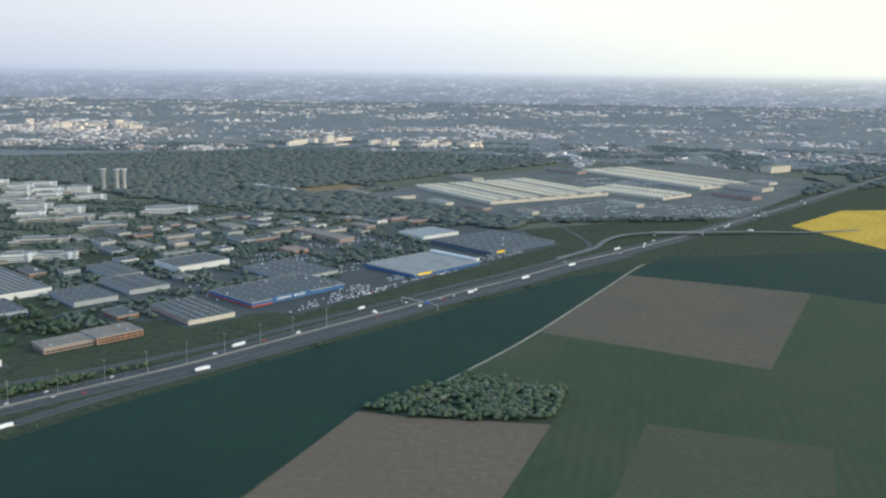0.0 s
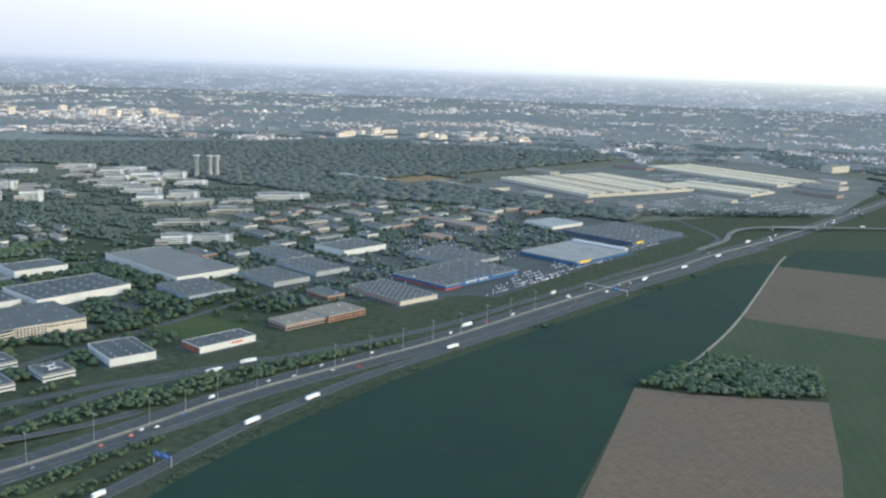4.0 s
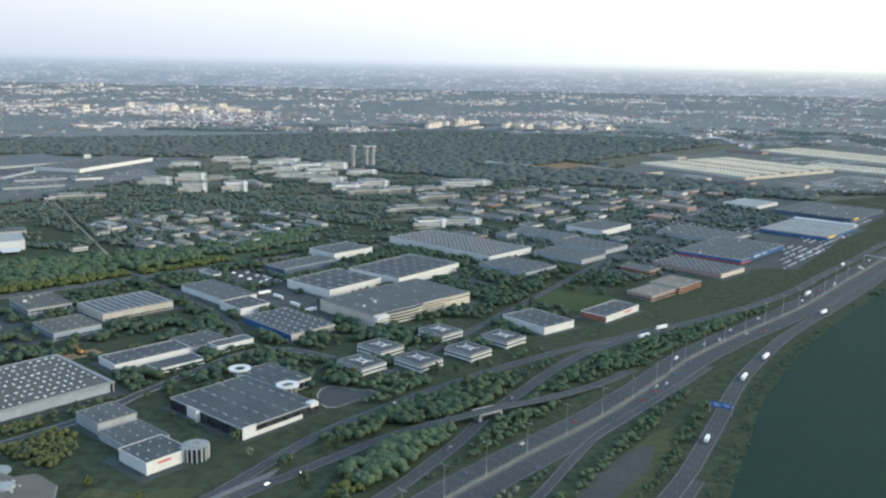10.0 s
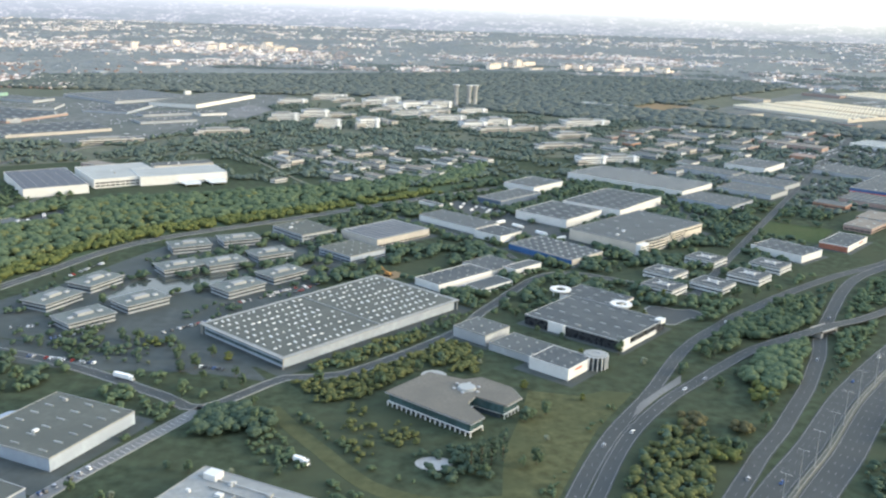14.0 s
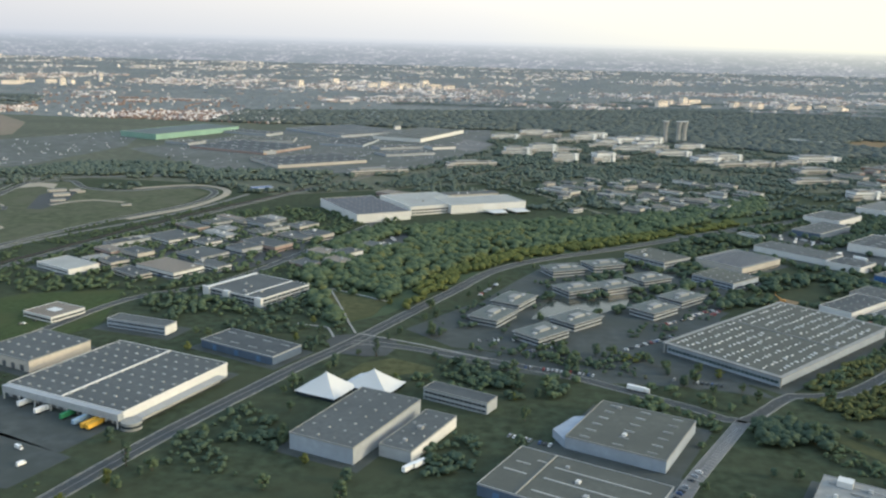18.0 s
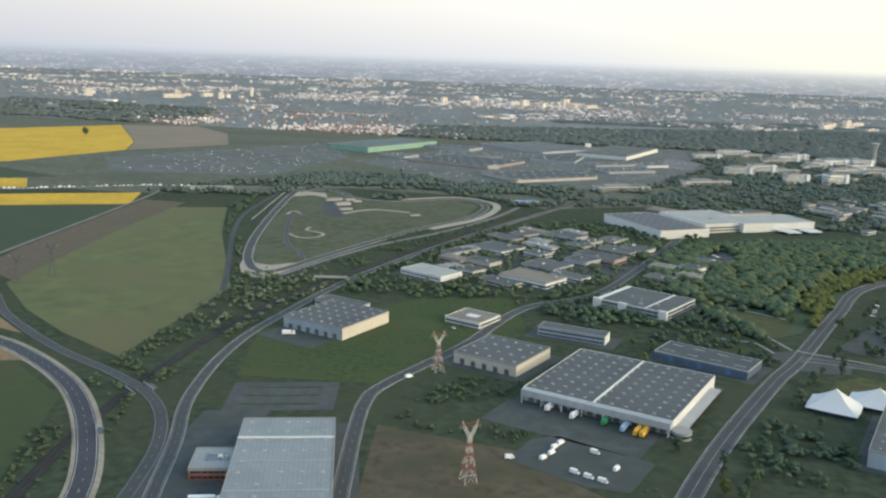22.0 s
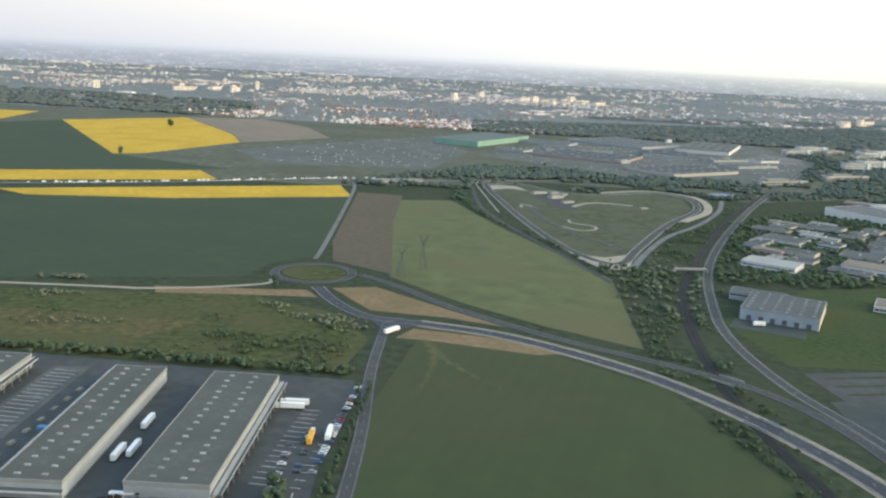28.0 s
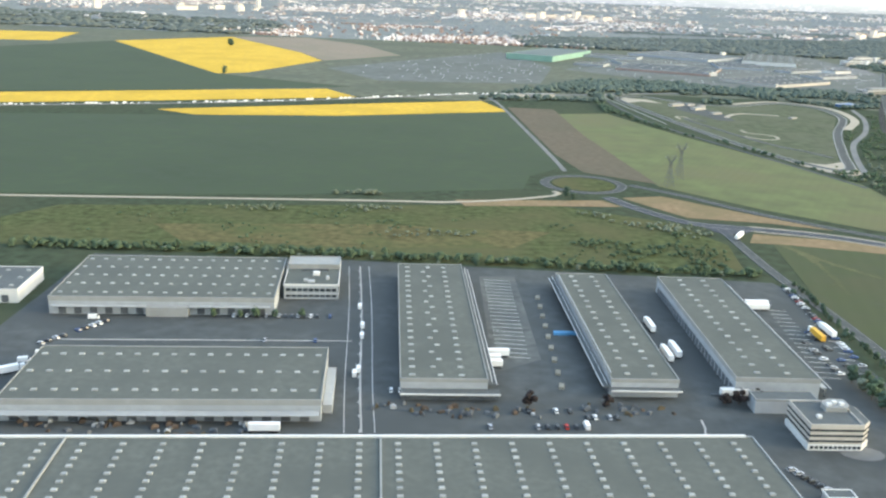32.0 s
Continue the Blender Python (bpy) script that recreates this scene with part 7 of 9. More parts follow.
def water_tower(x, y):
    """A slender flared concrete water tower."""
    e = thing("water_tower", "pale flared concrete water tower above the woods", "water tower", x, y, 0, 0, "three water towers")
    g, n = Geo(), 18
    prof = [(7.0, 0), (5.4, 11), (4.6, 24), (4.8, 36), (6.2, 46), (8.2, 52), (8.4, 54)]
    for r, z in prof:
        g.v += [(r * math.cos(6.28319 * i / n), r * math.sin(6.28319 * i / n), z) for i in range(n)]
    g.f += [(j * n + i, j * n + (i + 1) % n, (j + 1) * n + (i + 1) % n, (j + 1) * n + i) for j in range(len(prof) - 1) for i in range(n)]
    g.f.append(tuple((len(prof) - 1) * n + i for i in range(n)))
    part("shell", g, CONCRETE, e)
    part("rim", Geo().cone(0, 0, 53.5, 54.8, 8.7, 8.7, 18), TRIM_WHITE, e)
    claim(turned(x, y, 30, 30, 0))


for x, y in ((-972, 2225), (-938, 2225), (-922, 2232)):
    water_tower(x, y)


for x, y, lx, ly, h in ((-2035, 1098, 34, 12, 5), (-2008, 1062, 30, 14, 6), (-1990, 1020, 26, 10, 4), (-2012, 1110, 20, 10, 4), (-1996, 1098, 16, 8, 4), (-1880, 1010, 18, 8, 3)):
    building("pit_building", "low pale pit building of the race track", x, y, lx * 0.8, ly * 0.8, 40, h * 0.7, WALL_BEIGE, ROOF_LIGHT, TRIM_PALE, None, category="pit building")
building("workshop", "low blue-roofed workshop behind the race track", -1738, 1196, 34, 20, 35, 4.5, WALL_BLUE, mat("blue roof sheet", (0.06, 0.12, 0.26), 0.5, 0.1), TRIM_WHITE)
building("toll_building", "pale flat canopy over a road", -2262, 1122, 80, 12, 25, 6, CONCRETE, ROOF_LIGHT, TRIM_PALE, category="canopy")


def lot_rows(name, label, poly, ang, row_gap, step, fill, seed):
    """Rows of far parked cars as one mesh."""
    r, g = random.Random(seed), Geo()
    c, s = math.cos(radians(ang)), math.sin(radians(ang))
    cx, cy = sum(p[0] for p in poly) / len(poly), sum(p[1] for p in poly) / len(poly)
    for i in range(-40, 41):
        on = r.random() < 0.8
        for j in range(-110, 111):
            x, y = cx + c * j * step - s * i * row_gap, cy + s * j * step + c * i * row_gap
            if on and r.random() < fill and inside(poly, np.array([x]), np.array([y]))[0] and noise.noise(Vector((x / 70, y / 70, seed))) > -0.1:
                g.box(x - 1.0, y - 2.0, 0, x + 1.0, y + 2.0, 1.4, 0.3)
    return tagged(new(name, g.mesh(name, CAR_PAINTS[1])), label, "cars", kind="stuff")


lot_rows("parked_cars", "rows of new cars parked beside the factory", [(60, 1890), (540, 2000), (640, 2150), (300, 2230), (90, 2010)], 40, 16, 3.4, 0.5, 2)
lot_rows("parked_cars", "rows of new cars parked behind the factory", [(300, 2500), (560, 2600), (420, 2800), (250, 2650)], 40, 14, 3.4, 0.6, 4)
lot_rows("parked_cars", "cars parked on the exhibition car park", [(-2640, 1451), (-2480, 1780), (-2335, 2040), (-2220, 1688), (-2260, 1350), (-2520, 1275)], 60, 22, 4.5, 0.10, 3)
lot_rows("parked_cars", "cars parked between the exhibition halls", [(-2170, 1650), (-1900, 1410), (-1570, 1450), (-1440, 1900), (-1460, 2360), (-1700, 2290), (-2000, 2140)], 38, 26, 4.5, 0.12, 6)
lot_rows("parked_cars", "cars parked before the shops", [(-255, 1105), (-236, 1100), (-182, 1182), (-90, 1316), (22, 1486), (95, 1580), (80, 1590), (-60, 1440), (-190, 1280)], 52, 11, 3.6, 0.5, 8)
lot_rows("parked_cars", "cars parked between the shops", [(-420, 1150), (-370, 1140), (-230, 1300), (-150, 1480), (-60, 1640), (-150, 1780), (-330, 1560), (-420, 1400)], 50, 15, 3.6, 0.3, 18)

# ---------------- the town beyond ----------------
def house_stuff(name, label, material, count, seed, region, size, height, bare=-0.05):
    """Many small far houses in one mesh."""
    r, g = random.Random(seed), Geo()
    made = 0
    while made < count:
        x, y = r.uniform(*region[0]), r.uniform(*region[1])
        if noise.noise(Vector((x / 420, y / 420, 2.7))) + 0.35 * noise.noise(Vector((x / 130, y / 130, seed))) < bare or not is_free(x, y):
            if r.random() < 0.96:
                continue
        if x < -2300 and y < 4300 and made % 3 and "suburb" not in name:
            made += r.random() < 0.25
            continue
        if y < (2330 if x < -1950 else 3380 if x < 300 else 2950) or (x < -1950 and x > -3300 and 2050 < y < 2330):
            continue
        a, w, d, h = r.uniform(0, 3.14), r.uniform(*size), r.uniform(*size) * 0.6, r.uniform(*height)
        c, s, k = math.cos(a), math.sin(a), len(g.v)
        for z in (-0.5, h):
            g.v += [(x + c * u - s * v, y + s * u + c * v, z) for u, v in ((-w, -d), (w, -d), (w, d), (-w, d))]
        g.v += [(x - c * w, y - s * w, h * 1.35), (x + c * w, y + s * w, h * 1.35)] if h < 9 and w < 11 else []
        g.f += [(k, k + 1, k + 5, k + 4), (k + 1, k + 2, k + 6, k + 5), (k + 2, k + 3, k + 7, k + 6), (k + 3, k, k + 4, k + 7)]
        g.f += [(k + 4, k + 5, k + 9, k + 8), (k + 6, k + 7, k + 8, k + 9), (k + 5, k + 6, k + 9), (k + 7, k + 4, k + 8)] if h < 9 and w < 11 else [(k + 4, k + 5, k + 6, k + 7)]
        made += 1
    return tagged(new(name, g.mesh(name, material)), label, "houses", kind="stuff")


FAR_WHITE = mat("pale render", (0.68, 0.62, 0.575), 0.9, 0.3, 0.02, 0.004)
# both far roof colours kept pale and close in tone to carry haze
FAR_TAN = mat("tan roof", (0.33, 0.28, 0.26), 0.9, 0.2, 0.02, 0.004)
FAR_GREY = mat("grey roof", (0.28, 0.30, 0.32), 0.9, 0.2, 0.02, 0.004)
TOWN = ((-8200, 5200), (2600, 9600))
house_stuff("distant_houses", "distant pale suburban houses", FAR_WHITE, 3000, 1, TOWN, (5, 10), (3, 6), 0.18)
house_stuff("distant_houses", "distant tile-roofed suburban houses", FAR_TAN, 5200, 2, TOWN, (5, 9), (2, 3.2), 0.08)
house_stuff("distant_sheds", "distant grey flat roofs", FAR_GREY, 1500, 3, TOWN, (12, 30), (4, 6.5), 0.08)
house_stuff("distant_sheds", "distant white flat roofs", FAR_WHITE, 900, 4, TOWN, (12, 34), (5, 9), 0.2)
house_stuff("distant_flats", "distant pale blocks of flats", FAR_WHITE, 300, 5, TOWN, (6, 14), (9, 20), 0.28)
house_stuff("suburb_houses", "tile-roofed houses of a suburb behind the car park", ROOF_TILE, 1100, 6, ((-3250, -2050), (2330, 3200)), (4, 6), (3.5, 5))
house_stuff("suburb_houses", "pale houses of a suburb behind the car park", FAR_WHITE, 600, 7, ((-3250, -2050), (2330, 3200)), (3, 5), (4, 6))
NEAR_TOWN = ((-5200, 1600), (3050, 5200))
house_stuff("distant_houses", "tile-roofed houses at the near edge of the town", FAR_TAN, 2200, 8, NEAR_TOWN, (4, 8), (2.5, 4), 0.0)
house_stuff("distant_houses", "pale houses at the near edge of the town", FAR_WHITE, 2200, 9, NEAR_TOWN, (4, 8), (3, 6), 0.08)
house_stuff("distant_sheds", "long pale sheds at the near edge of the town", FAR_TAN, 420, 10, NEAR_TOWN, (10, 30), (4, 8), 0.05)
FLAT_CREAM = mat("pale cream render", (0.82, 0.71, 0.60), 0.85, 0.06, 0.05, 0.01)
FLATS = ((-806, 3724, 120, 18, 20, 22), (-691, 3900, 60, 20, 20, 40), (-640, 3960, 140, 18, 15, 26), (-420, 3880, 130, 18, 30, 20), (-250, 3800, 160, 18, 10, 18), (-60, 3820, 150, 18, 25, 24), (-2150, 4500, 70, 24, 20, 46), (-2210, 4560, 120, 20, 15, 30),
         (-2561, 4404, 50, 20, 20, 44), (-1955, 4700, 80, 24, 25, 50), (-1900, 4640, 150, 22, 10, 30), (-3553, 3852, 40, 20, 15, 44), (-3580, 4272, 24, 22, 10, 58), (-3794, 3837, 160, 20, 12, 24), (-4134, 3648, 50, 22, 15, 44), (-2455, 4739, 60, 22, 20, 44))
frnd = random.Random(77)
for cx, cy, n, wide in ((-420, 3820, 22, 380), (-2130, 4750, 12, 200), (-3680, 4050, 8, 260), (-1950, 4560, 8, 160)):
    for k in range(n):
        FLATS += ((cx + frnd.uniform(-wide, wide), cy + frnd.uniform(-90, 110), frnd.uniform(40, 120), frnd.uniform(14, 22), frnd.choice((10, 20, 100)), frnd.choice((9, 12, 15, 18, 26))),)
for x, y, lx, ly, ang, h in FLATS:
    lx, h = lx * 0.62, h * 0.8
    e = thing("apartment_block", "sunlit cream apartment block of many storeys", "apartment block", x, y, 0, ang + 32, "apartment blocks of the town")
    part("wall", Geo().box(-lx / 2, -ly / 2, -0.5, lx / 2, ly / 2, h), FLAT_CREAM, e)
    part("roof", Geo().box(-lx / 2 - 0.4, -ly / 2 - 0.4, h, lx / 2 + 0.4, ly / 2 + 0.4, h + 1.0), ROOF_TAN, e)
    part("stair_head", Geo().box(-4, -4, h + 1, 4, 4, h + 4), WALL_BEIGE, e)
    for k in range(int(h / 3)):
        part("glazing_band", Geo().box(-lx / 2 + 1, -ly / 2 - 0.15, 1.2 + 3 * k, lx / 2 - 1, -ly / 2, 2.5 + 3 * k), FAR_GREY, e)


# ---------------- masts, pylons, signs ----------------
def pylon(label, x, y, h, red, ang=0.0):
    """A lattice pylon: four tapering legs, cross braces, a forked head and two cross-arms."""
    e = thing("pylon", label, "pylon", x, y, 0, ang)

    def r(z):
        return 3.7 - 2.8 * min(1, z / (h * 0.62)) if z < h * 0.62 else 0.9

    levels = [0, 0.14, 0.27, 0.38, 0.47, 0.55, 0.62, 0.70]
    for i, (a, b) in enumerate(zip(levels, levels[1:])):
        z0, z1, g = a * h, b * h, Geo()
        for sx, sy in ((-1, -1), (1, -1), (1, 1), (-1, 1)):
            g.bar((sx * r(z0), sy * r(z0), z0), (sx * r(z1), sy * r(z1), z1), 0.14)
            nx, ny = -sy, sx
            g.bar((sx * r(z0), sy * r(z0), z0), (nx * r(z1), ny * r(z1), z1), 0.08)
            g.bar((nx * r(z0), ny * r(z0), z0), (sx * r(z1), sy * r(z1), z1), 0.08)
            g.bar((sx * r(z1), sy * r(z1), z1), (nx * r(z1), ny * r(z1), z1), 0.08)
        part("lattice_section", g, (MAST_WHITE if i % 2 == 0 else MAST_RED) if red else DOCK, e)
    for s in (-1, 1):
        g = Geo()
        for dx in (-0.8, 0.8):
            for dy in (-0.7, 0.7):
                g.bar((dx * 0.9, dy, 0.70 * h), (s * 3.6 + dx, dy * 0.6, 0.9 * h), 0.16)
        for k in range(4):
            f, q = k / 4, (k + 1) / 4
            g.bar((s * 3.6 * f - 0.8, 0.6, (0.7 + 0.2 * f) * h), (s * 3.6 * q + 0.8, 0.6, (0.7 + 0.2 * q) * h), 0.1)
            g.bar((s * 3.6 * f + 0.8, -0.6, (0.7 + 0.2 * f) * h), (s * 3.6 * q - 0.8, -0.6, (0.7 + 0.2 * q) * h), 0.1)
        g.bar((s * 3.6, 0, 0.9 * h), (s * 4.6, 0, h), 0.16)
        part("fork", g, MAST_WHITE if red else DOCK, e)
        part("cross_arm", Geo().bar((0, 0, 0.9 * h), (s * 6.0, 0, 0.91 * h), 0.16).bar((s * 4.2, 0, 0.96 * h), (s * 6.0, 0, 0.91 * h), 0.12).bar((0, 0.5, 0.93 * h), (s * 5.4, 0, 0.97 * h), 0.12), MAST_RED if red else DOCK, e)
        part("insulator", Geo().bar((s * 5.8, 0, 0.905 * h), (s * 5.8, 0, 0.85 * h), 0.12), STEEL, e)
    claim(turned(x, y, 10, 10, 0))


pylon("red and white lattice power pylon beside a street", -1703, 363, 31, True, 35)
pylon("red and white lattice power pylon on bare earth", -1649, 195, 36, True, 35)
pylon("grey lattice power pylon in a field", -2131, 519, 36, False, 20)
pylon("grey lattice power pylon in a field", -2146, 486, 30, False, 20)
for x, y, h in ((-1400, 2560, 45), (-760, 2700, 45), (-300, 2900, 45), (-1850, 2480, 45), (-1120, 2620, 40)):
    pylon("distant grey power pylon above the woods", x, y, h, False, 10)


def lamp_mast(x, y, h):
    e = thing("lamp_mast", "tall slender motorway lamp mast", "street lamp", x, y, 0, 51, "motorway lamp masts")
    part("pole", Geo().cone(0, 0, 0, h, 0.22, 0.1, 8), STEEL, e)
    part("arm", Geo().bar((0, -2.4, h), (0, 2.4, h), 0.12), STEEL, e)
    for s in (-1, 1):
        part("lamp_head", Geo().box(-0.35, s * 2.4 - 0.8, h - 0.15, 0.35, s * 2.4 + 0.8, h + 0.15), TRIM_PALE, e)


for i, p in enumerate(smooth(MEDIAN, 70)[3:34]):
    if p.y > 240 and i % 1 == 0:
        lamp_mast(p.x, p.y, 24)


def gantry(x, y, ang, span, blue):
    e = thing("sign_gantry", "steel gantry with large blue direction signs", "road sign", x, y, 0, ang)
    for s in (-1, 1):
        part("post", Geo().box(-0.3, s * span / 2 - 0.3, 0, 0.3, s * span / 2 + 0.3, 8), STEEL, e)
    part("beam", Geo().box(-0.4, -span / 2, 7.2, 0.4, span / 2, 8.2), STEEL, e)
    for k, w in blue:
        part("sign_board", Geo().box(-0.7, k - w / 2, 6.0, -0.45, k + w / 2, 10.2), SIGN_BLUE, e, "blue direction sign")
        part("sign_bars", Geo().box(-0.75, k - w * 0.36, 8.6, -0.7, k + w * 0.36, 9.2).box(-0.75, k - w * 0.36, 7.2, -0.7, k + w * 0.2, 7.8), TRIM_WHITE, e)


gantry(-492, 560, 64, 17, ((-4, 7.5), (4, 7)))
gantry(-86, 1150, 52, 64, ((-14, 9),))


# ---------------- vehicles ----------------
def car_model(paint, label, wheels=True):
    e = thing("car", label, "car", 0, 0)
    part("body", Geo().box(-2.1, -0.88, 0.3, 2.1, 0.88, 0.85, 0.06).box(-1.45, -0.62, 0.9, 0.65, 0.62, 1.45, 0.05), paint, e)
    part("cabin", Geo().box(-1.75, -0.82, 0.85, 0.95, 0.82, 1.36, 0.22), GLASS, e)
    if not wheels:
        part("underbody", Geo().box(-1.7, -0.82, 0, 1.7, 0.82, 0.3), TYRE, e)
        return e
    me = Geo().bar((0, -0.1, 0), (0, 0.1, 0), 0.32, 10).mesh("wheel", TYRE)
    for x in (-1.3, 1.3):
        for y in (-0.8, 0.8):
            piece("wheel", me, e, x, y, 0.32)
    return e


def van_model():
    e = thing("van", "white panel delivery van", "van", 0, 0)
    part("body", Geo().box(-2.9, -1.0, 0.35, 1.6, 1.0, 2.5, 0.08), CAR_PAINTS[0], e)
    part("nose", Geo().box(1.6, -0.98, 0.35, 2.7, 0.98, 1.4, 0.1), CAR_PAINTS[0], e)
    part("windscreen", Geo().box(1.5, -0.85, 1.4, 2.1, 0.85, 2.2, 0.2), GLASS, e)
    me = Geo().bar((0, -0.12, 0), (0, 0.12, 0), 0.36, 10).mesh("wheel", TYRE)
    for x in (-1.9, 1.7):
        for y in (-0.92, 0.92):
            piece("wheel", me, e, x, y, 0.36)
    return e


def truck_model(label, side, length=13.6, cab=True):
    e = thing("truck", label, "truck", 0, 0)
    part("trailer", Geo().box(-length / 2 - 1.5, -1.27, 1.1, length / 2 - 1.5, 1.27, 4.0, 0.04), side, e)
    part("chassis", Geo().box(-length / 2 - 1.3, -0.5, 0.7, length / 2 + 2.5, 0.5, 1.1), DOCK, e)
    if cab:
        cab_part = part("cab", Geo().box(length / 2 - 0.9, -1.22, 0.6, length / 2 + 1.4, 1.22, 3.6, 0.16), TRUCK_WHITE, e)
        part("windscreen", Geo().box(length / 2 + 1.2, -1.05, 2.0, length / 2 + 1.36, 1.05, 3.0), GLASS, cab_part)
    me = Geo().bar((0, -0.18, 0), (0, 0.18, 0), 0.5, 10).mesh("wheel", TYRE)
    for x in (-length / 2, -length / 2 + 1.3, -length / 2 + 2.6) + ((length / 2 - 1.8, length / 2 + 0.5) if cab else (length / 2 - 2.2,)):
        for y in (-1.05, 1.05):
            piece("wheel", me, e, x, y, 0.5)
    return e


cars = [car_model(p, lab) for p, lab in zip(CAR_PAINTS, ("small white car on asphalt", "silver-grey car on asphalt", "black car on the asphalt", "dark blue car on asphalt", "red car on the asphalt"))]
plain_cars = [car_model(p, c["label"], False) for p, c in zip(CAR_PAINTS, cars)]
van = van_model()
trucks = {"w": truck_model("long white articulated truck", TRUCK_WHITE), "y": truck_model("truck with an orange-yellow trailer", TRUCK_YELLOW), "g": truck_model("truck with a green trailer", TRUCK_GREEN),
          "b": truck_model("truck with a pale blue trailer", TRUCK_BLUE), "r": truck_model("small white box truck", TRUCK_WHITE, 7.5), "t": truck_model("parked white box trailer without tractor", TRUCK_WHITE, 12.5, False)}
models = [*cars, *plain_cars, van, *trucks.values()]


FAR_CARS = {}


def put(model, x, y, ang, group=""):
    if y > 640 and model in cars:
        c, s, k = math.cos(radians(ang)), math.sin(radians(ang)), len(FAR_CARS.setdefault(cars.index(model), Geo()).v)
        g, z = FAR_CARS[cars.index(model)], top(x, y)
        g.box(-2.1, -0.88, 0.25, 2.1, 0.88, 0.85, 0.06).box(-1.6, -0.75, 0.85, 0.85, 0.75, 1.42, 0.2)
        g.v[k:] = [(x + c * u - s * v, y + s * u + c * v, z + w) for u, v, w in g.v[k:]]
        return None
    if y > 60 and model in cars:
        model = plain_cars[cars.index(model)]
    ob = copy_thing(model, pose(K * x, K * y, K * top(x, y), 0, 0, ang))
    if group:
        ob["group"] = group
    return ob


rnd = random.Random(21)
# motorway traffic
lane_line = smooth(MEDIAN, 12)
for lane, way, n in ((-5, 180, 17), (-9, 180, 18), (-13, 180, 14), (5, 0, 12), (9, 0, 14), (13, 0, 14), (17.5, 0, 10)):
    for p, q in rnd.sample(list(zip(lane_line[16:], lane_line[17:])), n):
        d = q - p
        c = p + Vector((d.y, -d.x, 0)).normalized() * lane
        if c.y < 2300:
            put(rnd.choice(cars) if rnd.random() < 0.8 else van, c.x, c.y, math.degrees(math.atan2(d.y, d.x)) + way, "cars on the motorway")
for x, y, a, k in ((-517, 507, 64, "r"), (-447, 645, 60, "w"), (-408, 705, 56, "w"), (-274, 955, 231, "w"), (-487, 794, 218, "w"), (-288, 870, 50, "w"), (-160, 1127, 232, "r"),
                   (-512, 762, 220, "w"), (61, 1330, 52, "w"), (140, 1432, 50, "w"), (232, 1578, 230, "w"), (-20, 1230, 52, "r"), (520, 1774, 10, "r")):
    put(trucks[k], x, y, a, "trucks on the motorway")
for x, y, a in ((-822, 421, 50), (-803, 440, 50), (-893, 333, 63), (-817, 298, 57), (-872, 352, 58), (-705, 484, 63), (-655, 584, 60), (-750, 566, 48)):
    put(cars[int(abs(x)) % 2], x, y, a, "cars on the slip roads")
# trucks in the yards
for x, y, a, k in ((-1616, 312, 70, "r"), (-1599, 303, 70, "r"), (-1578, 301, 72, "g"), (-1566, 294, 72, "b"), (-1558, 290, 72, "y"), (-1554, 289, 72, "y"), 
                   (-1774, 134, 17, "w"), (-1839, 412, 20, "r"), (-2217, 113, 97, "w"), (-2209, 80, 97, "w"), (-2214, 74, 97, "w"), (-2150, 158, 187, "w"), (-2151, 152, 187, "w"), (-2128, 114, 97, "y"), (-2120, 121, 97, "w"),
                   (-2301, 60, 187, "w"), (-2302, 53, 187, "r"), (-2301, 47, 187, "r"), (-2392, -31, 188, "t"), (-2518, 5, 40, "w"), (-2192, 32, 187, "t"), (-1209, 409, -24, "w"), (-1352, 262, 60, "r"), (-1347, 268, 60, "r"), (-2122, 312, 62, "w"), (-1070, 300, -30, "r")):
    put(trucks[k], x, y, a, "trucks in the yards")
for x, y, a in ((-1593, 221, -24), (-1585, 217, -24), (-1577, 214, -24), (-1583, 251, -24), (-1570, 232, 66), (-1612, 235, 60), (-1608, 243, 60), (-1607, 252, 60), (-1604, 259, 60), (-1631, 230, 20), (-2510, 76, 10), (-2517, 19, 20), (-2513, 28, 20), (-2376, 116, 98), (-2370, 88, 98), (-2368, 74, 98), (-2363, 33, 98), (-2364, 28, 98), (-2166, 118, 10), (-2106.5, 12, -10), (-2103, 1, -10), (-1720, 344, 40), (-2260, -8, 98)):
    put(van, x, y, a, "parked vans")


def row(x, y, ang, n, step, turn, gap=0.25, group="parked cars"):
    """Parked cars side by side."""
    c, s = math.cos(radians(ang)), math.sin(radians(ang))
    for i in range(n):
        if rnd.random() > gap:
            put(rnd.choices(cars, (5, 4, 4, 2, 1))[0], x + c * step * i, y + s * step * i, ang + turn + rnd.uniform(-3, 3), group)


row(-2121, 196, -88, 34, 3.6, 90, 0.2)
row(-2130, 120, -83, 16, 3.4, 92, 0.4)
row(-2137, 108, -83, 13, 3.6, 92, 0.4)
row(-2183, -32, -55, 14, 3.2, 70, 0.25)
row(-2440, 92, 8, 16, 3.4, 90, 0.35)
row(-2520, 40, 62, 10, 4.2, 90, 0.2)
row(-2300, -14, 8, 10, 4, 90, 0.45)
row(-2262, 0, 8, 6, 3.2, 90, 0.4)
row(-2425, 60, 8, 12, 5, 90, 0.6)
row(-2345, 14, 8, 8, 4, 90, 0.5)
row(-2290, 2, 8, 7, 6, 90, 0.5)
row(-1715, 470, 60, 8, 3.2, 90, 0.5)
row(-1670, 668 - 22, -25, 12, 3.2, 90, 0.35)
row(-1470, 880, -65, 14, 3.2, 90, 0.3)
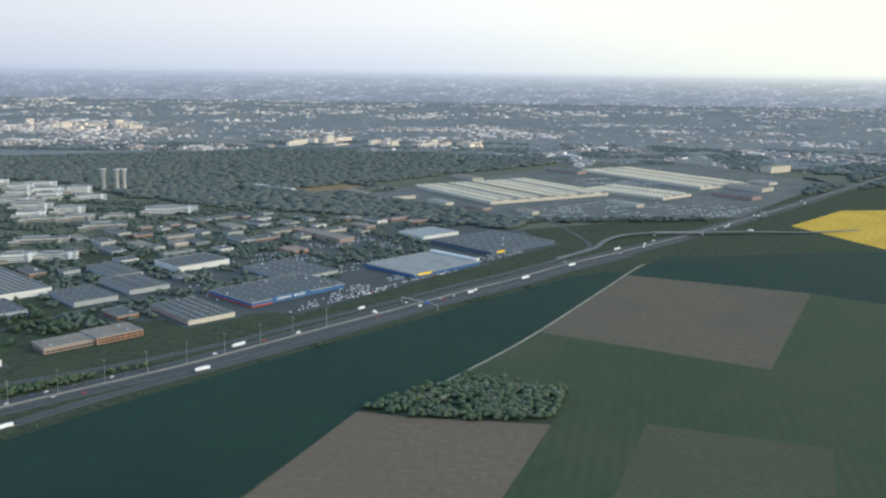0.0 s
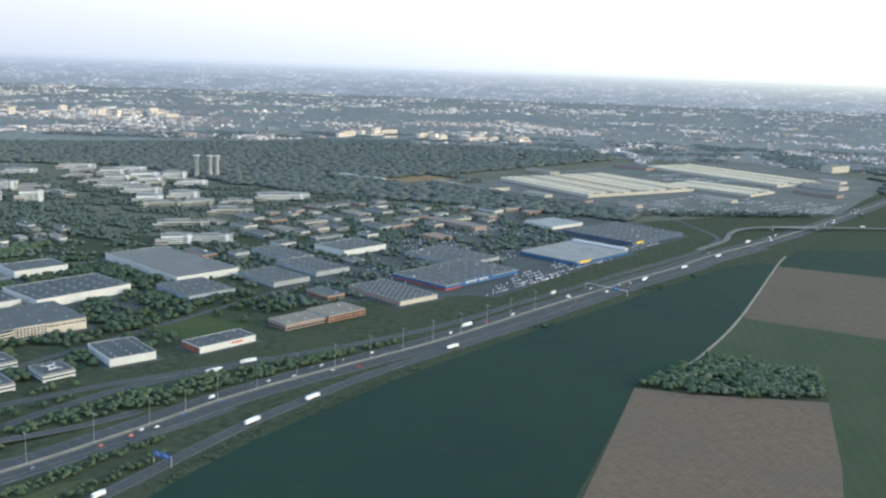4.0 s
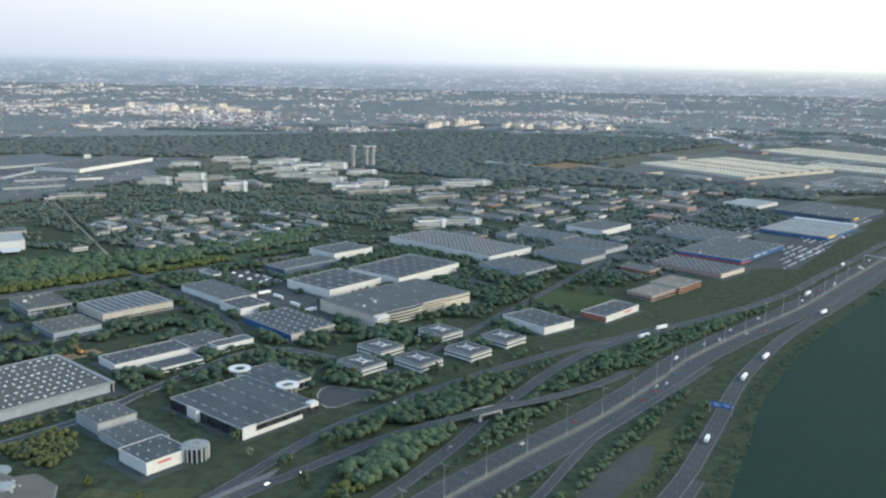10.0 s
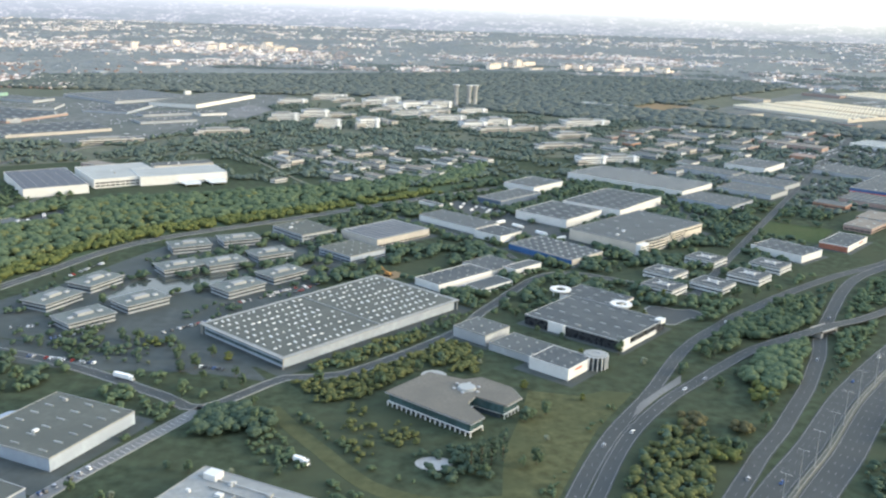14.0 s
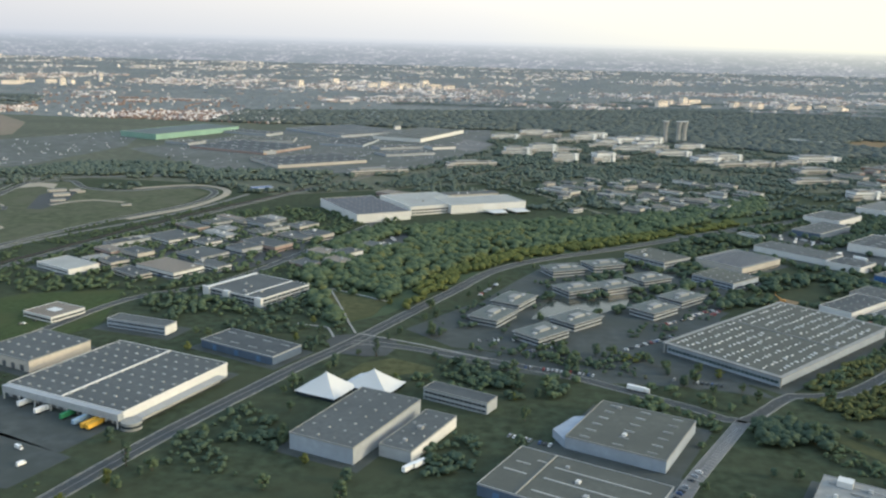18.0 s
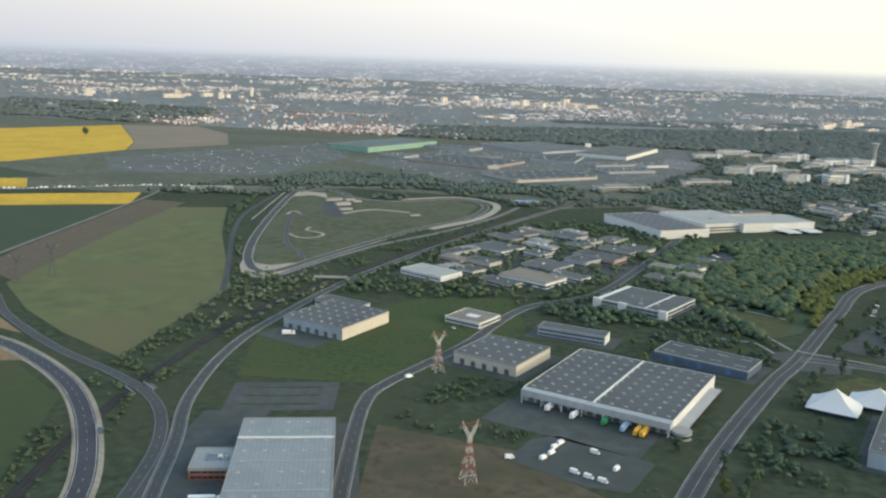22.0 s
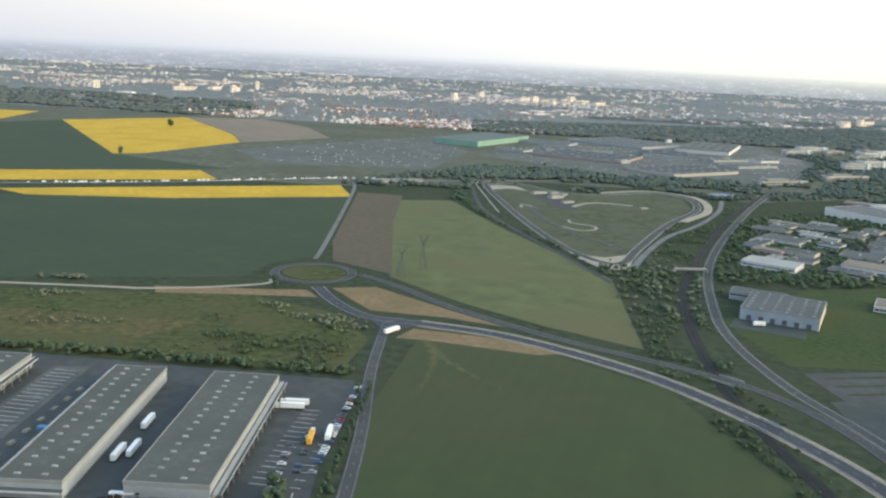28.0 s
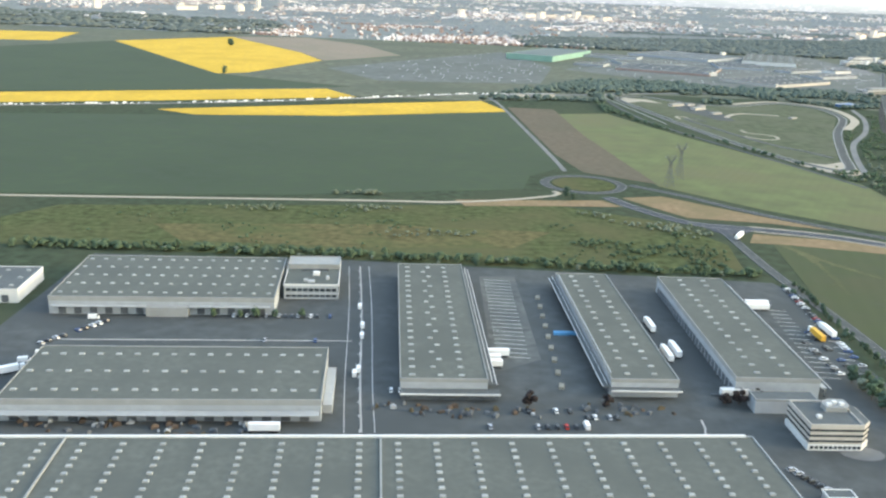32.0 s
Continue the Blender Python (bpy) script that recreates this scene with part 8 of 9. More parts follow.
row(-1480, 850, -25, 12, 3.2, 90, 0.3)
row(-1470, 838, -25, 12, 3.2, 90, 0.3)
row(-1345, 560, 60, 16, 3.2, 90, 0.35)
row(-1330, 500, 15, 12, 3.2, 90, 0.4)
row(-1190, 560, 40, 20, 3.2, 90, 0.35)
row(-1150, 600, 45, 14, 3.2, 90, 0.35)
row(-1205, 250, 62, 16, 3.2, 80, 0.5)
row(-1300, 320, -22, 10, 3.4, 90, 0.4)
for i, (x, y) in enumerate(((-985, 1000), (-972, 984), (-968, 1004), (-952, 988), (-958, 970), (-940, 955), (-936, 968))):
    put(van, x, y, (48, 44, 52)[i % 3], "vans in the yard")
for x, y, a in ((-925, 902, 48), (-905, 884, -42), (-880, 852, -44), (-860, 832, 48)):
    put(trucks["w"], x, y, a, "trucks in the yards")
row(-930, 1010, -42, 16, 3.4, 90, 0.25)
row(-945, 990, -42, 16, 3.4, 90, 0.25)
row(-200, 1180, 52, 26, 3.6, 90, 0.3)
row(-180, 1190, 52, 24, 3.6, 90, 0.4)
row(-80, 1330, 52, 20, 3.6, 90, 0.3)
row(-1340, 640, 72, 14, 3.4, 90, 0.35)
row(-1290, 480, 35, 12, 3.4, 90, 0.35)
row(-1210, 500, 45, 18, 3.4, 90, 0.35)
row(-1130, 600, 62, 16, 3.4, 90, 0.4)
row(-1290, 444, -10, 16, 3.4, 90, 0.4)
row(-1190, 440, -12, 14, 3.4, 90, 0.4)
# the queue beside the rapeseed
jam = smooth([(-3300, 620), (-2789, 852), (-2653, 923), (-2520, 1010), (-2368, 1120), (-2254, 1151)], 6.5)
for p, q in zip(jam[44:], jam[43:]):
    if rnd.random() < 0.8:
        d = q - p
        put(van if rnd.random() < 0.3 else rnd.choices(cars, (8, 3, 1, 0, 0))[0], p.x + d.y * 0.2, p.y - d.x * 0.2, math.degrees(math.atan2(d.y, d.x)), "cars queueing on the road")
for k, g in FAR_CARS.items():
    tagged(new("distant_cars", g.mesh("distant_cars", CAR_PAINTS[k])), ("white", "silver-grey", "black", "dark blue", "red")[k] + " cars on distant roads and car parks", "cars", kind="stuff")
for m in models:
    for o in list(m.children_recursive) + [m]:
        bpy.data.objects.remove(o)
# goods in the yards
for k in range(110):
    x0, y0 = rnd.choice(((-2330, -5), (-2300, -2), (-2470, -40), (-2440, -36), (-2240, 8), (-2420, -33)))
    x, y = x0 + rnd.uniform(-22, 22), y0 + rnd.uniform(-3, 7)
    w, d, h = rnd.uniform(0.8, 3.6), rnd.uniform(0.8, 2), rnd.uniform(0.4, 1.5)
    pile = tagged(new("goods_stack", Geo().box(-w / 2, -d / 2, 0, w / 2, d / 2, h, 0.1).box(-w * 0.3, -d * 0.3, h, w * 0.2, d * 0.4, h * 1.4, 0.05).mesh("goods_stack", rnd.choice((RUST, RUST, DOCK, DOCK, EARTH, TRIM_GREY, DOCK)))),
                  "stack of pallets and goods in a yard", "goods", "goods in the yard")
    pile.matrix_world = pose(K * x, K * y, K * top(x, y), 0, 0, rnd.uniform(0, 90))


# ---------------- trees ----------------
def blob(g, c, r, rnd, sub, squash=0.85):
    """A rough clump: a jittered ball."""
    base, faces = sub
    k = len(g.v)
    for v in base:
        j = r * (0.84 + 0.34 * rnd.random())
        g.v.append((c[0] + v[0] * j, c[1] + v[1] * j, c[2] + v[2] * j * squash))
    g.f += [(k + a, k + b, k + c2) for a, b, c2 in faces]


def ball(level):
    bm = bmesh.new()
    bmesh.ops.create_icosphere(bm, subdivisions=level, radius=1)
    bm.verts.ensure_lookup_table()
    out = [tuple(v.co) for v in bm.verts], [tuple(v.index for v in f.verts) for f in bm.faces]
    bm.free()
    return out


BALL1 = ball(1)
TUFT = [(1, 0, 0), (0, 1, 0), (-1, 0, 0), (0, -1, 0), (0, 0, 1)], [(0, 1, 4), (1, 2, 4), (2, 3, 4), (3, 0, 4)]


def tree_model(seed, h, leaf, label, wide=1.0, tall=False):
    """A tapered trunk with limbs and a crown of clumps and loose leaf tufts."""
    r = random.Random(seed)
    e = thing("tree", label, "tree", 0, 0)
    g = Geo().cone(0, 0, -0.4, h * 0.55, h * 0.028, h * 0.014, 7)
    crown, top = Geo(), h * (0.50 if tall else 0.42)
    rad = h * (0.20 if tall else 0.36) * wide
    for i in range(15):
        a, u = r.uniform(0, 6.28), r.uniform(-1, 1)
        s = math.sqrt(1 - u * u) * rad * r.uniform(0.35, 0.95)
        c = (s * math.cos(a), s * math.sin(a), h * 0.58 + u * top * 0.75)
        if i < 6:
            g.bar((0, 0, h * 0.3 + i * h * 0.04), (c[0] * 0.8, c[1] * 0.8, c[2]), h * 0.009)
        blob(crown, c, rad * r.uniform(0.34, 0.56), r, BALL1)
    for i in range(130):
        a, u = r.uniform(0, 6.28), r.uniform(-0.9, 1)
        s = math.sqrt(max(0, 1 - u * u)) * rad * r.uniform(0.85, 1.22)
        c = Vector((s * math.cos(a), s * math.sin(a), h * 0.58 + u * top * 1.02))
        d = Vector((r.uniform(-1, 1), r.uniform(-1, 1), r.uniform(-1, 1))) * h * 0.05
        f = Vector((r.uniform(-1, 1), r.uniform(-1, 1), r.uniform(-1, 1))) * h * 0.05
        k = len(crown.v)
        crown.v += [tuple(c), tuple(c + d), tuple(c + d + f), tuple(c + f)]
        crown.f.append((k, k + 1, k + 2, k + 3))
    part("trunk", g, BARK, e)
    part("crown", crown.mesh("crown", leaf, True), leaf, e)
    return e


KINDS = [tree_model(1, 11, LEAF, "leafy green broad-crowned tree"), tree_model(2, 13, LEAF, "tall leafy green tree", 0.9), tree_model(3, 9, LEAF_DARK, "dark green rounded tree", 1.1), tree_model(4, 8, LEAF_YELLOW, "tree with fresh yellow-green leaves", 1.1),
         tree_model(5, 6, LEAF_PALE, "small tree with pale blossom", 1.2), tree_model(6, 15, LEAF_DARK, "tall slender dark poplar", 0.8, True), tree_model(7, 7, LEAF_RED, "dark copper-leaved rounded tree", 1.2)]


def plant(kind, x, y, s, group="trees"):
    ob = copy_thing(KINDS[kind], pose(K * x, K * y, 0, 0, 0, rnd.uniform(0, 360)))
    ob.scale = (s, s, s * rnd.uniform(0.9, 1.15))
    ob["group"] = group
    return ob


def woods(name, label, poly, spacing, height, leaf, seed, keep=1.0, level=BALL1, flat=(1.0, 1.35), clump=0.0, heads=5, spread=1.0, grain=55):
    """A wood as one mass of tree crowns, with gaps where the plan is built over."""
    r, g = random.Random(seed), Geo()
    xs, ys = [p[0] for p in poly], [p[1] for p in poly]
    n = int((max(xs) - min(xs)) * (max(ys) - min(ys)) / spacing ** 2)
    pts = np.array([(r.uniform(min(xs), max(xs)), r.uniform(min(ys), max(ys))) for _ in range(n)])
    pts = pts[inside(poly, pts[:, 0], pts[:, 1])]
    for x, y in pts:
        if r.random() > keep or not is_free(x, y) or (clump and noise.noise(Vector((x / grain, y / grain, seed))) < clump):
            continue
        h = r.uniform(*height)
        w = h * r.uniform(0.40, 0.56) * spread
        if flat[0] > 0.8:
            for k in range(heads):
                a, q, u = r.uniform(0, 6.28), w * (0.8 * math.sqrt(r.random()) if k else 0), r.uniform(0.44, 0.74) if k else 0.5
                blob(g, (x + q * math.cos(a), y + q * math.sin(a), h * (u - 0.3 * (q / w) ** 2)), w * (r.uniform(0.36, 0.66) if k else 0.82), r, BALL1, 0.74)
            continue
        blob(g, (x, y, h * 0.3), w, r, level, r.uniform(*flat))
    return tagged(new(name, g.mesh(name, leaf, True)), label, "trees", kind="stuff") if g.f else None


# single trees that stand near the flight line
SINGLE = ((0, -2450, 88, 0.5), (0, -2436, 90, 0.45), (0, -2428, 91, 0.55), (2, -2418, 93, 0.5), (0, -2404, 95, 0.55), (6, -2284, 8, 1.0), (6, -2250, 12, 0.9), (6, -2190, 24, 1.1), (6, -2182, 26, 1.0), (6, -2196, 22, 0.9), (2, -2131, -23, 0.75), (2, -2119, -20, 0.9), (0, -2116, -25, 0.7),
          (5, -968, 300, 1.2), (5, -962, 306, 1.3), (5, -955, 312, 1.1), (5, -974, 296, 1.1), (2, -2812, 1262, 1.5), (2, -2990, 1880, 2.2), (2, -2245, 418, 1.0), (2, -2240, 405, 0.7))
for k, x, y, s in SINGLE:
    plant(k, x, y, s)
for i in range(30):
    a = i / 30
    plant(2 if i % 3 else 0, -2114 + 9 * a + rnd.uniform(-1.5, 1.5), 200 - 180 * a, rnd.uniform(0.34, 0.5), "hedge trees along the fence")
for i in range(11):
    plant((2, 0, 4)[i % 3], -2127.5 + 0.7 * i + (2.2 if i % 2 else -2.2), 56 - 4.4 * i, (0.95, 0.8, 1.05)[i % 3], "trees beside the yard drive")
r97, hedge_line = random.Random(97), Geo()
for p in smooth([(-2121, 196), (-2117, 170), (-2104, 60), (-2097, -12), (-2093, -60)], 60):
    for k in range(2):
        blob(hedge_line, (p.x + r97.uniform(-1.5, 1.5), p.y + r97.uniform(-1, 1), 1.0), r97.uniform(1.5, 2.3), r97, BALL1, r97.uniform(0.8, 1.1))
tagged(new("hedge", hedge_line.mesh("hedge", LEAF_DARK, True)), "clipped dark hedge between yard and field road", "hedge", kind="stuff")
for i in range(40):
    plant((0, 2, 0, 4)[i % 4], -2600 + 11.4 * i + rnd.uniform(-3, 3), 196 + 0.44 * i + rnd.uniform(-4, 5), rnd.uniform(0.4, 0.75), "hedge trees behind the warehouses")
ALLEY = [(-1528, 180), (-1497, 291), (-1450, 417), (-1424, 478), (-1364, 634), (-1304, 768)]
for side in (-15, 15):
    for p in offset(smooth(ALLEY, 19), side):
        if is_free(p.x, p.y) and rnd.random() < 0.6:
            plant(rnd.choice((0, 2, 0)), p.x, p.y, rnd.uniform(0.5, 0.9), "street trees")
near = [(-1560, 120), (-1640, 330), (-1600, 560), (-1400, 640), (-1100, 480), (-900, 600), (-650, 720), (-560, 600), (-700, 300), (-900, 150), (-1050, 190), (-1300, 180)]
count = 0
while count < 172:
    x, y = rnd.uniform(-1640, -560), rnd.uniform(120, 720)
    if inside(near, np.array([x]), np.array([y]))[0] and is_free(x, y) and noise.noise(Vector((x / 60, y / 60, 2.0))) > -0.08:
        plant(rnd.choices((0, 1, 2, 3, 4, 5), (6, 3, 5, 2, 1, 0.5))[0], x, y, rnd.uniform(0.55, 1.05), "trees of the business park")
        count += 1

woods("copse", "dense copse of pale and green trees in the fields", [(-139, 826), (-125, 870), (-55, 880), (26, 880), (83, 845), (69, 765), (9, 752), (-60, 758), (-110, 780)], 5.5, (5, 9), LEAF, 31)
woods("copse_blossom", "pale flowering shrubs of the copse", [(-110, 800), (-60, 850), (20, 850), (80, 840), (66, 770), (9, 758), (-60, 764)], 5.2, (4, 8), LEAF_PALE, 32, clump=-0.1, grain=30)
woods("wood", "belt of woodland beside the street", [(-1464, 510), (-1524, 659), (-1567, 879), (-1422, 964), (-1142, 1099), (-922, 1327), (-945, 1195), (-1130, 985), (-1352, 800), (-1440, 575)], 7.6, (6, 10), LEAF, 33, heads=4, spread=1.55)
woods("wood", "darker trees within the woodland belt", [(-1500, 620), (-1540, 860), (-1400, 930), (-1200, 1030), (-1340, 800), (-1440, 600)], 16, (7, 10), LEAF_OLIVE, 34, spread=1.3)
woods("yellow_thicket", "bright yellow-green young trees at the wood's edge", [(-1404, 575), (-1380, 635), (-1325, 768), (-1180, 905), (-1000, 1070), (-1020, 1085), (-1210, 920), (-1350, 795), (-1412, 640)], 5.5, (5, 8), LEAF_YELLOW, 35, clump=-0.45, spread=1.3)
woods("verge_trees", "dense olive trees between the link road and the collector road", [(-905, 230), (-884, 292), (-868, 331), (-838, 369), (-826, 345), (-818, 318), (-838, 287), (-858, 252), (-885, 205)], 5.6, (5, 9), LEAF_OLIVE, 38, clump=-0.5)
woods("verge_trees", "dark trees between the link road and the collector road", [(-905, 230), (-884, 292), (-868, 331), (-838, 369), (-826, 345), (-818, 318), (-838, 287), (-858, 252), (-885, 205)], 8, (4, 8), LEAF_DARK, 138, clump=-0.1)
woods("verge_bronze", "bronze young trees on the verge", [(-848, 362), (-834, 380), (-822, 366), (-834, 346)], 6, (6, 9), LEAF_BRONZE, 70)
woods("verge_bronze", "bronze young trees on the verge", [(-812, 356), (-800, 374), (-790, 366), (-800, 348)], 6, (6, 9), LEAF_BRONZE, 170)
woods("verge_yellow", "yellow-green trees on the verge", [(-832, 318), (-824, 336), (-814, 330), (-822, 312)], 5, (7, 10), LEAF_YELLOW, 71)
woods("verge_yellow", "yellow-green trees on the verge", [(-784, 404), (-770, 428), (-756, 424), (-770, 400)], 5.5, (6, 9), LEAF_YELLOW, 171)
woods("verge_yellow", "yellow-green trees beside the link road", [(-790, 494), (-776, 512), (-768, 506), (-782, 488)], 5.5, (5, 8), LEAF_YELLOW, 172)
woods("verge_trees", "dense trees before the road bridge", [(-778, 440), (-752, 480), (-722, 506), (-690, 522), (-697, 500), (-716, 470), (-738, 432), (-760, 418)], 4.3, (8, 12), LEAF, 72, clump=-0.6)
woods("verge_trees", "dense trees between the two link roads", [(-826, 446), (-800, 484), (-769, 528), (-736, 570), (-700, 602), (-672, 634), (-655, 640), (-660, 600), (-682, 560), (-710, 536), (-744, 520), (-790, 476)], 5.2, (6, 11), LEAF, 74, clump=-0.5)
woods("verge_trees", "dark undergrowth between the two link roads", [(-760, 520), (-700, 602), (-640, 660), (-590, 700), (-600, 670), (-660, 590), (-700, 545)], 7, (4, 8), LEAF_DARK, 174, clump=-0.2)
woods("verge_trees", "dense trees between collector road and motorway", [(-697, 476), (-660, 548), (-620, 625), (-570, 695), (-520, 745), (-455, 800), (-350, 885), (-345, 870), (-420, 790), (-490, 712), (-560, 640), (-612, 580), (-650, 520), (-690, 466)], 5.2, (4, 8), LEAF, 75, clump=-0.55)
woods("verge_trees", "low hedge between collector road and motorway", [(-815, 288), (-790, 330), (-760, 374), (-718, 440), (-698, 470), (-690, 462), (-716, 428), (-756, 372), (-788, 324), (-806, 288)], 4.2, (1.5, 4), LEAF_DARK, 76, clump=-0.3)
woods("verge_trees", "dark hedges in the grass between ramp and motorway", [(-752, 300), (-738, 344), (-726, 350), (-728, 300), (-736, 262), (-750, 262)], 5, (2.5, 6), LEAF_DARK, 39, clump=-0.05)
woods("verge_blossom", "pale silvery shrubs on the motorway verge", [(-716, 350), (-700, 388), (-664, 436), (-655, 436), (-676, 380), (-694, 340), (-704, 338)], 4.6, (3, 7), LEAF_PALE, 40, clump=-0.35)
woods("verge_trees", "hedge on the far side of the motorway's verge", [(-660, 440), (-610, 500), (-560, 560), (-540, 580), (-556, 556), (-606, 488), (-650, 424)], 4.5, (2, 5), LEAF_DARK, 139, clump=-0.3)
woods("verge_trees", "belt of bushes along the narrow slip road", [(-672, 345), (-636, 417), (-585, 499), (-519, 605), (-504, 607), (-560, 512), (-612, 432), (-654, 350)], 4.2, (2.5, 6), LEAF, 68, clump=-0.6)
woods("verge_trees", "belt of bushes below the slip road", [(-654, 324), (-619, 366), (-586, 416), (-535, 518), (-503, 580), (-493, 585), (-520, 520), (-562, 444), (-599, 388), (-643, 330)], 4.2, (2.5, 6), LEAF, 168, clump=-0.5)
woods("verge_trees", "dense dark trees between two ramps", [(-720, 230), (-701, 256), (-663, 283), (-615, 323), (-596, 350), (-560, 412), (-548, 420), (-600, 330), (-648, 264), (-690, 200)], 5, (4, 8), LEAF_DARK, 73, clump=-0.5)
woods("verge_blossom", "silvery shrubs between two ramps", [(-690, 250), (-655, 282), (-620, 312), (-628, 296), (-660, 262)], 8, (4, 7), LEAF_PALE, 173, clump=-0.1)
woods("verge_trees", "bushes between the slip road and the wheat", [(-560, 380), (-503, 500), (-458, 605), (-402, 690), (-350, 768), (-300, 828), (-290, 822), (-340, 756), (-390, 682), (-443, 597), (-490, 493), (-545, 370)], 4.5, (1, 3), LEAF_DARK, 41, clump=0.0)
woods("verge_trees", "scattered dark bushes along the wheat", [(-244, 902), (-168, 996), (-100, 1080), (-22, 1180), (62, 1282), (66, 1272), (-16, 1168), (-96, 1068), (-164, 986), (-238, 893)], 7, (2.5, 5), LEAF_DARK, 141, clump=0.15, spread=1.4)
woods("verge_trees", "bushes along the link road", [(-965, 190), (-943, 237), (-917, 304), (-890, 362), (-860, 412), (-838, 452), (-828, 470), (-834, 470), (-866, 412), (-896, 362), (-924, 304), (-952, 237), (-975, 190)], 4.6, (1.5, 4), LEAF, 61, clump=-0.15)
woods("verge_trees", "trees between the pond and the pod offices", [(-770, 556), (-790, 610), (-730, 640), (-672, 665), (-640, 700), (-610, 720), (-620, 708), (-680, 650), (-740, 590)], 6, (5, 9), LEAF, 177, clump=-0.35)
woods("young_wood", "dense plantation of young trees beside the big hall", [(-1096, 413), (-1062, 478), (-1010, 512), (-972, 488), (-964, 436), (-984, 436), (-1002, 450), (-1021, 424), (-1042, 389), (-1073, 379)], 3.8, (3.5, 6.5), LEAF_OLIVE, 36, clump=-0.7, heads=4)
woods("young_wood", "loose young trees on rough grass before the office", [(-1082, 340), (-1060, 385), (-1012, 362), (-1000, 332), (-1040, 300), (-1070, 310)], 6, (2, 5.5), LEAF_OLIVE, 238, clump=-0.1, grain=25, heads=4)
woods("young_wood", "dark trees round a terrace", [(-1010, 312), (-977, 326), (-961, 290), (-990, 280)], 4.2, (4, 7), LEAF_DARK, 37)
woods("young_wood", "bushes beside a grass track", [(-1096, 352), (-1082, 366), (-1050, 326), (-1020, 292), (-1000, 280), (-1003, 270), (-1030, 280), (-1065, 318)], 4.6, (2, 5), LEAF, 137, clump=-0.25)
woods("young_wood", "bushes beside a grass track", [(-1120, 340), (-1105, 358), (-1080, 320), (-1050, 280), (-1020, 258), (-1024, 246), (-1060, 262), (-1095, 300)], 4.6, (2, 5), LEAF, 237, clump=-0.2)
woods("street_trees", "trees round the tented building", [(-1362, 455), (-1304, 423), (-1284, 393), (-1304, 376), (-1357, 420)], 6.5, (3, 7), LEAF_DARK, 80, clump=-0.1)
woods("street_trees", "planted trees of an office car park", [(-1296, 482), (-1250, 474), (-1179, 470), (-1175, 442), (-1247, 433), (-1291, 450)], 8, (3, 6), LEAF_DARK, 81, clump=-0.1)
woods("yellow_bush", "bright yellow-green bush in a car park", [(-1218, 486), (-1199, 488), (-1200, 468), (-1216, 468)], 4.5, (3, 5), LEAF_YELLOW, 82)
woods("street_trees", "bushes beside a blue-grey warehouse", [(-1180, 384), (-1145, 383), (-1158, 336), (-1186, 295), (-1182, 356)], 5, (2, 5), LEAF, 83)
woods("street_trees", "dark trees on the verge of a lawn", [(-1500, 286), (-1471, 335), (-1436, 305), (-1415, 249), (-1448, 236), (-1490, 240)], 6, (3, 7), LEAF_DARK, 84, clump=-0.1)
woods("street_trees", "trees between two commercial buildings", [(-1350, 290), (-1333, 315), (-1316, 317), (-1312, 265), (-1347, 250)], 5, (3, 7), LEAF_DARK, 85)
woods("street_trees", "hedge along the tree-lined street", [(-1440, 430), (-1470, 455), (-1468, 522), (-1440, 520), (-1450, 470)], 5, (2, 5), LEAF_DARK, 86)
woods("park_trees", "trees between the offices of the business park", [(-1320, 560), (-1160, 860), (-920, 1180), (-760, 1250), (-480, 1000), (-560, 880), (-640, 740), (-800, 600), (-960, 560), (-1040, 660)], 9, (5, 10), LEAF_DARK, 42, clump=-0.12, heads=4, spread=1.15)
woods("park_trees", "trees between the offices of the business park", [(-1320, 560), (-1160, 860), (-920, 1180), (-760, 1250), (-480, 1000), (-560, 880), (-640, 740), (-800, 600), (-960, 560), (-1040, 660)], 12, (5, 10), LEAF, 43, clump=-0.15, heads=4, spread=1.15)
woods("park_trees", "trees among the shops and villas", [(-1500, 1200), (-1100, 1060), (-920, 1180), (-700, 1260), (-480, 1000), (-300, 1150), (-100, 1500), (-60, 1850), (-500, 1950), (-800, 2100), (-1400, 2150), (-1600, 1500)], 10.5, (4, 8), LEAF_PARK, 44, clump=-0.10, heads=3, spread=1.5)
woods("park_trees", "trees round the small workshops", [(-1860, 560), (-1800, 900), (-1650, 1050), (-1480, 1000), (-1440, 640), (-1560, 520), (-1700, 560)], 8.5, (4, 8), LEAF, 45, clump=0.0, heads=4)
woods("cutting_trees", "bushes along the railway cutting", [(-1930, 250), (-1960, 600), (-1900, 760), (-1780, 1080), (-1720, 1060), (-1800, 760), (-1840, 560), (-1880, 380), (-1880, 240)], 5.8, (2, 5), LEAF, 46, clump=-0.15, heads=4)
woods("cutting_blossom", "pale flowering bushes along the railway", [(-1950, 420), (-1960, 620), (-1900, 720), (-1860, 560), (-1885, 400)], 11, (3, 6), LEAF_PALE, 47)
woods("street_clump", "dark clump of trees at a junction", [(-1140, 330), (-1105, 325), (-1075, 350), (-1090, 372), (-1140, 360)], 5, (8, 12), LEAF_DARK, 60)
woods("street_trees", "bushes along the street below the big hall", [(-1090, 400), (-960, 560), (-880, 700), (-900, 715), (-985, 570), (-1105, 415)], 6, (3, 6), LEAF, 62)
woods("street_trees", "dark trees round the pond offices", [(-1400, 500), (-1330, 640), (-1250, 760), (-1130, 700), (-1120, 560), (-1200, 450), (-1300, 450)], 11, (3, 7), LEAF_DARK, 63, clump=0.05)
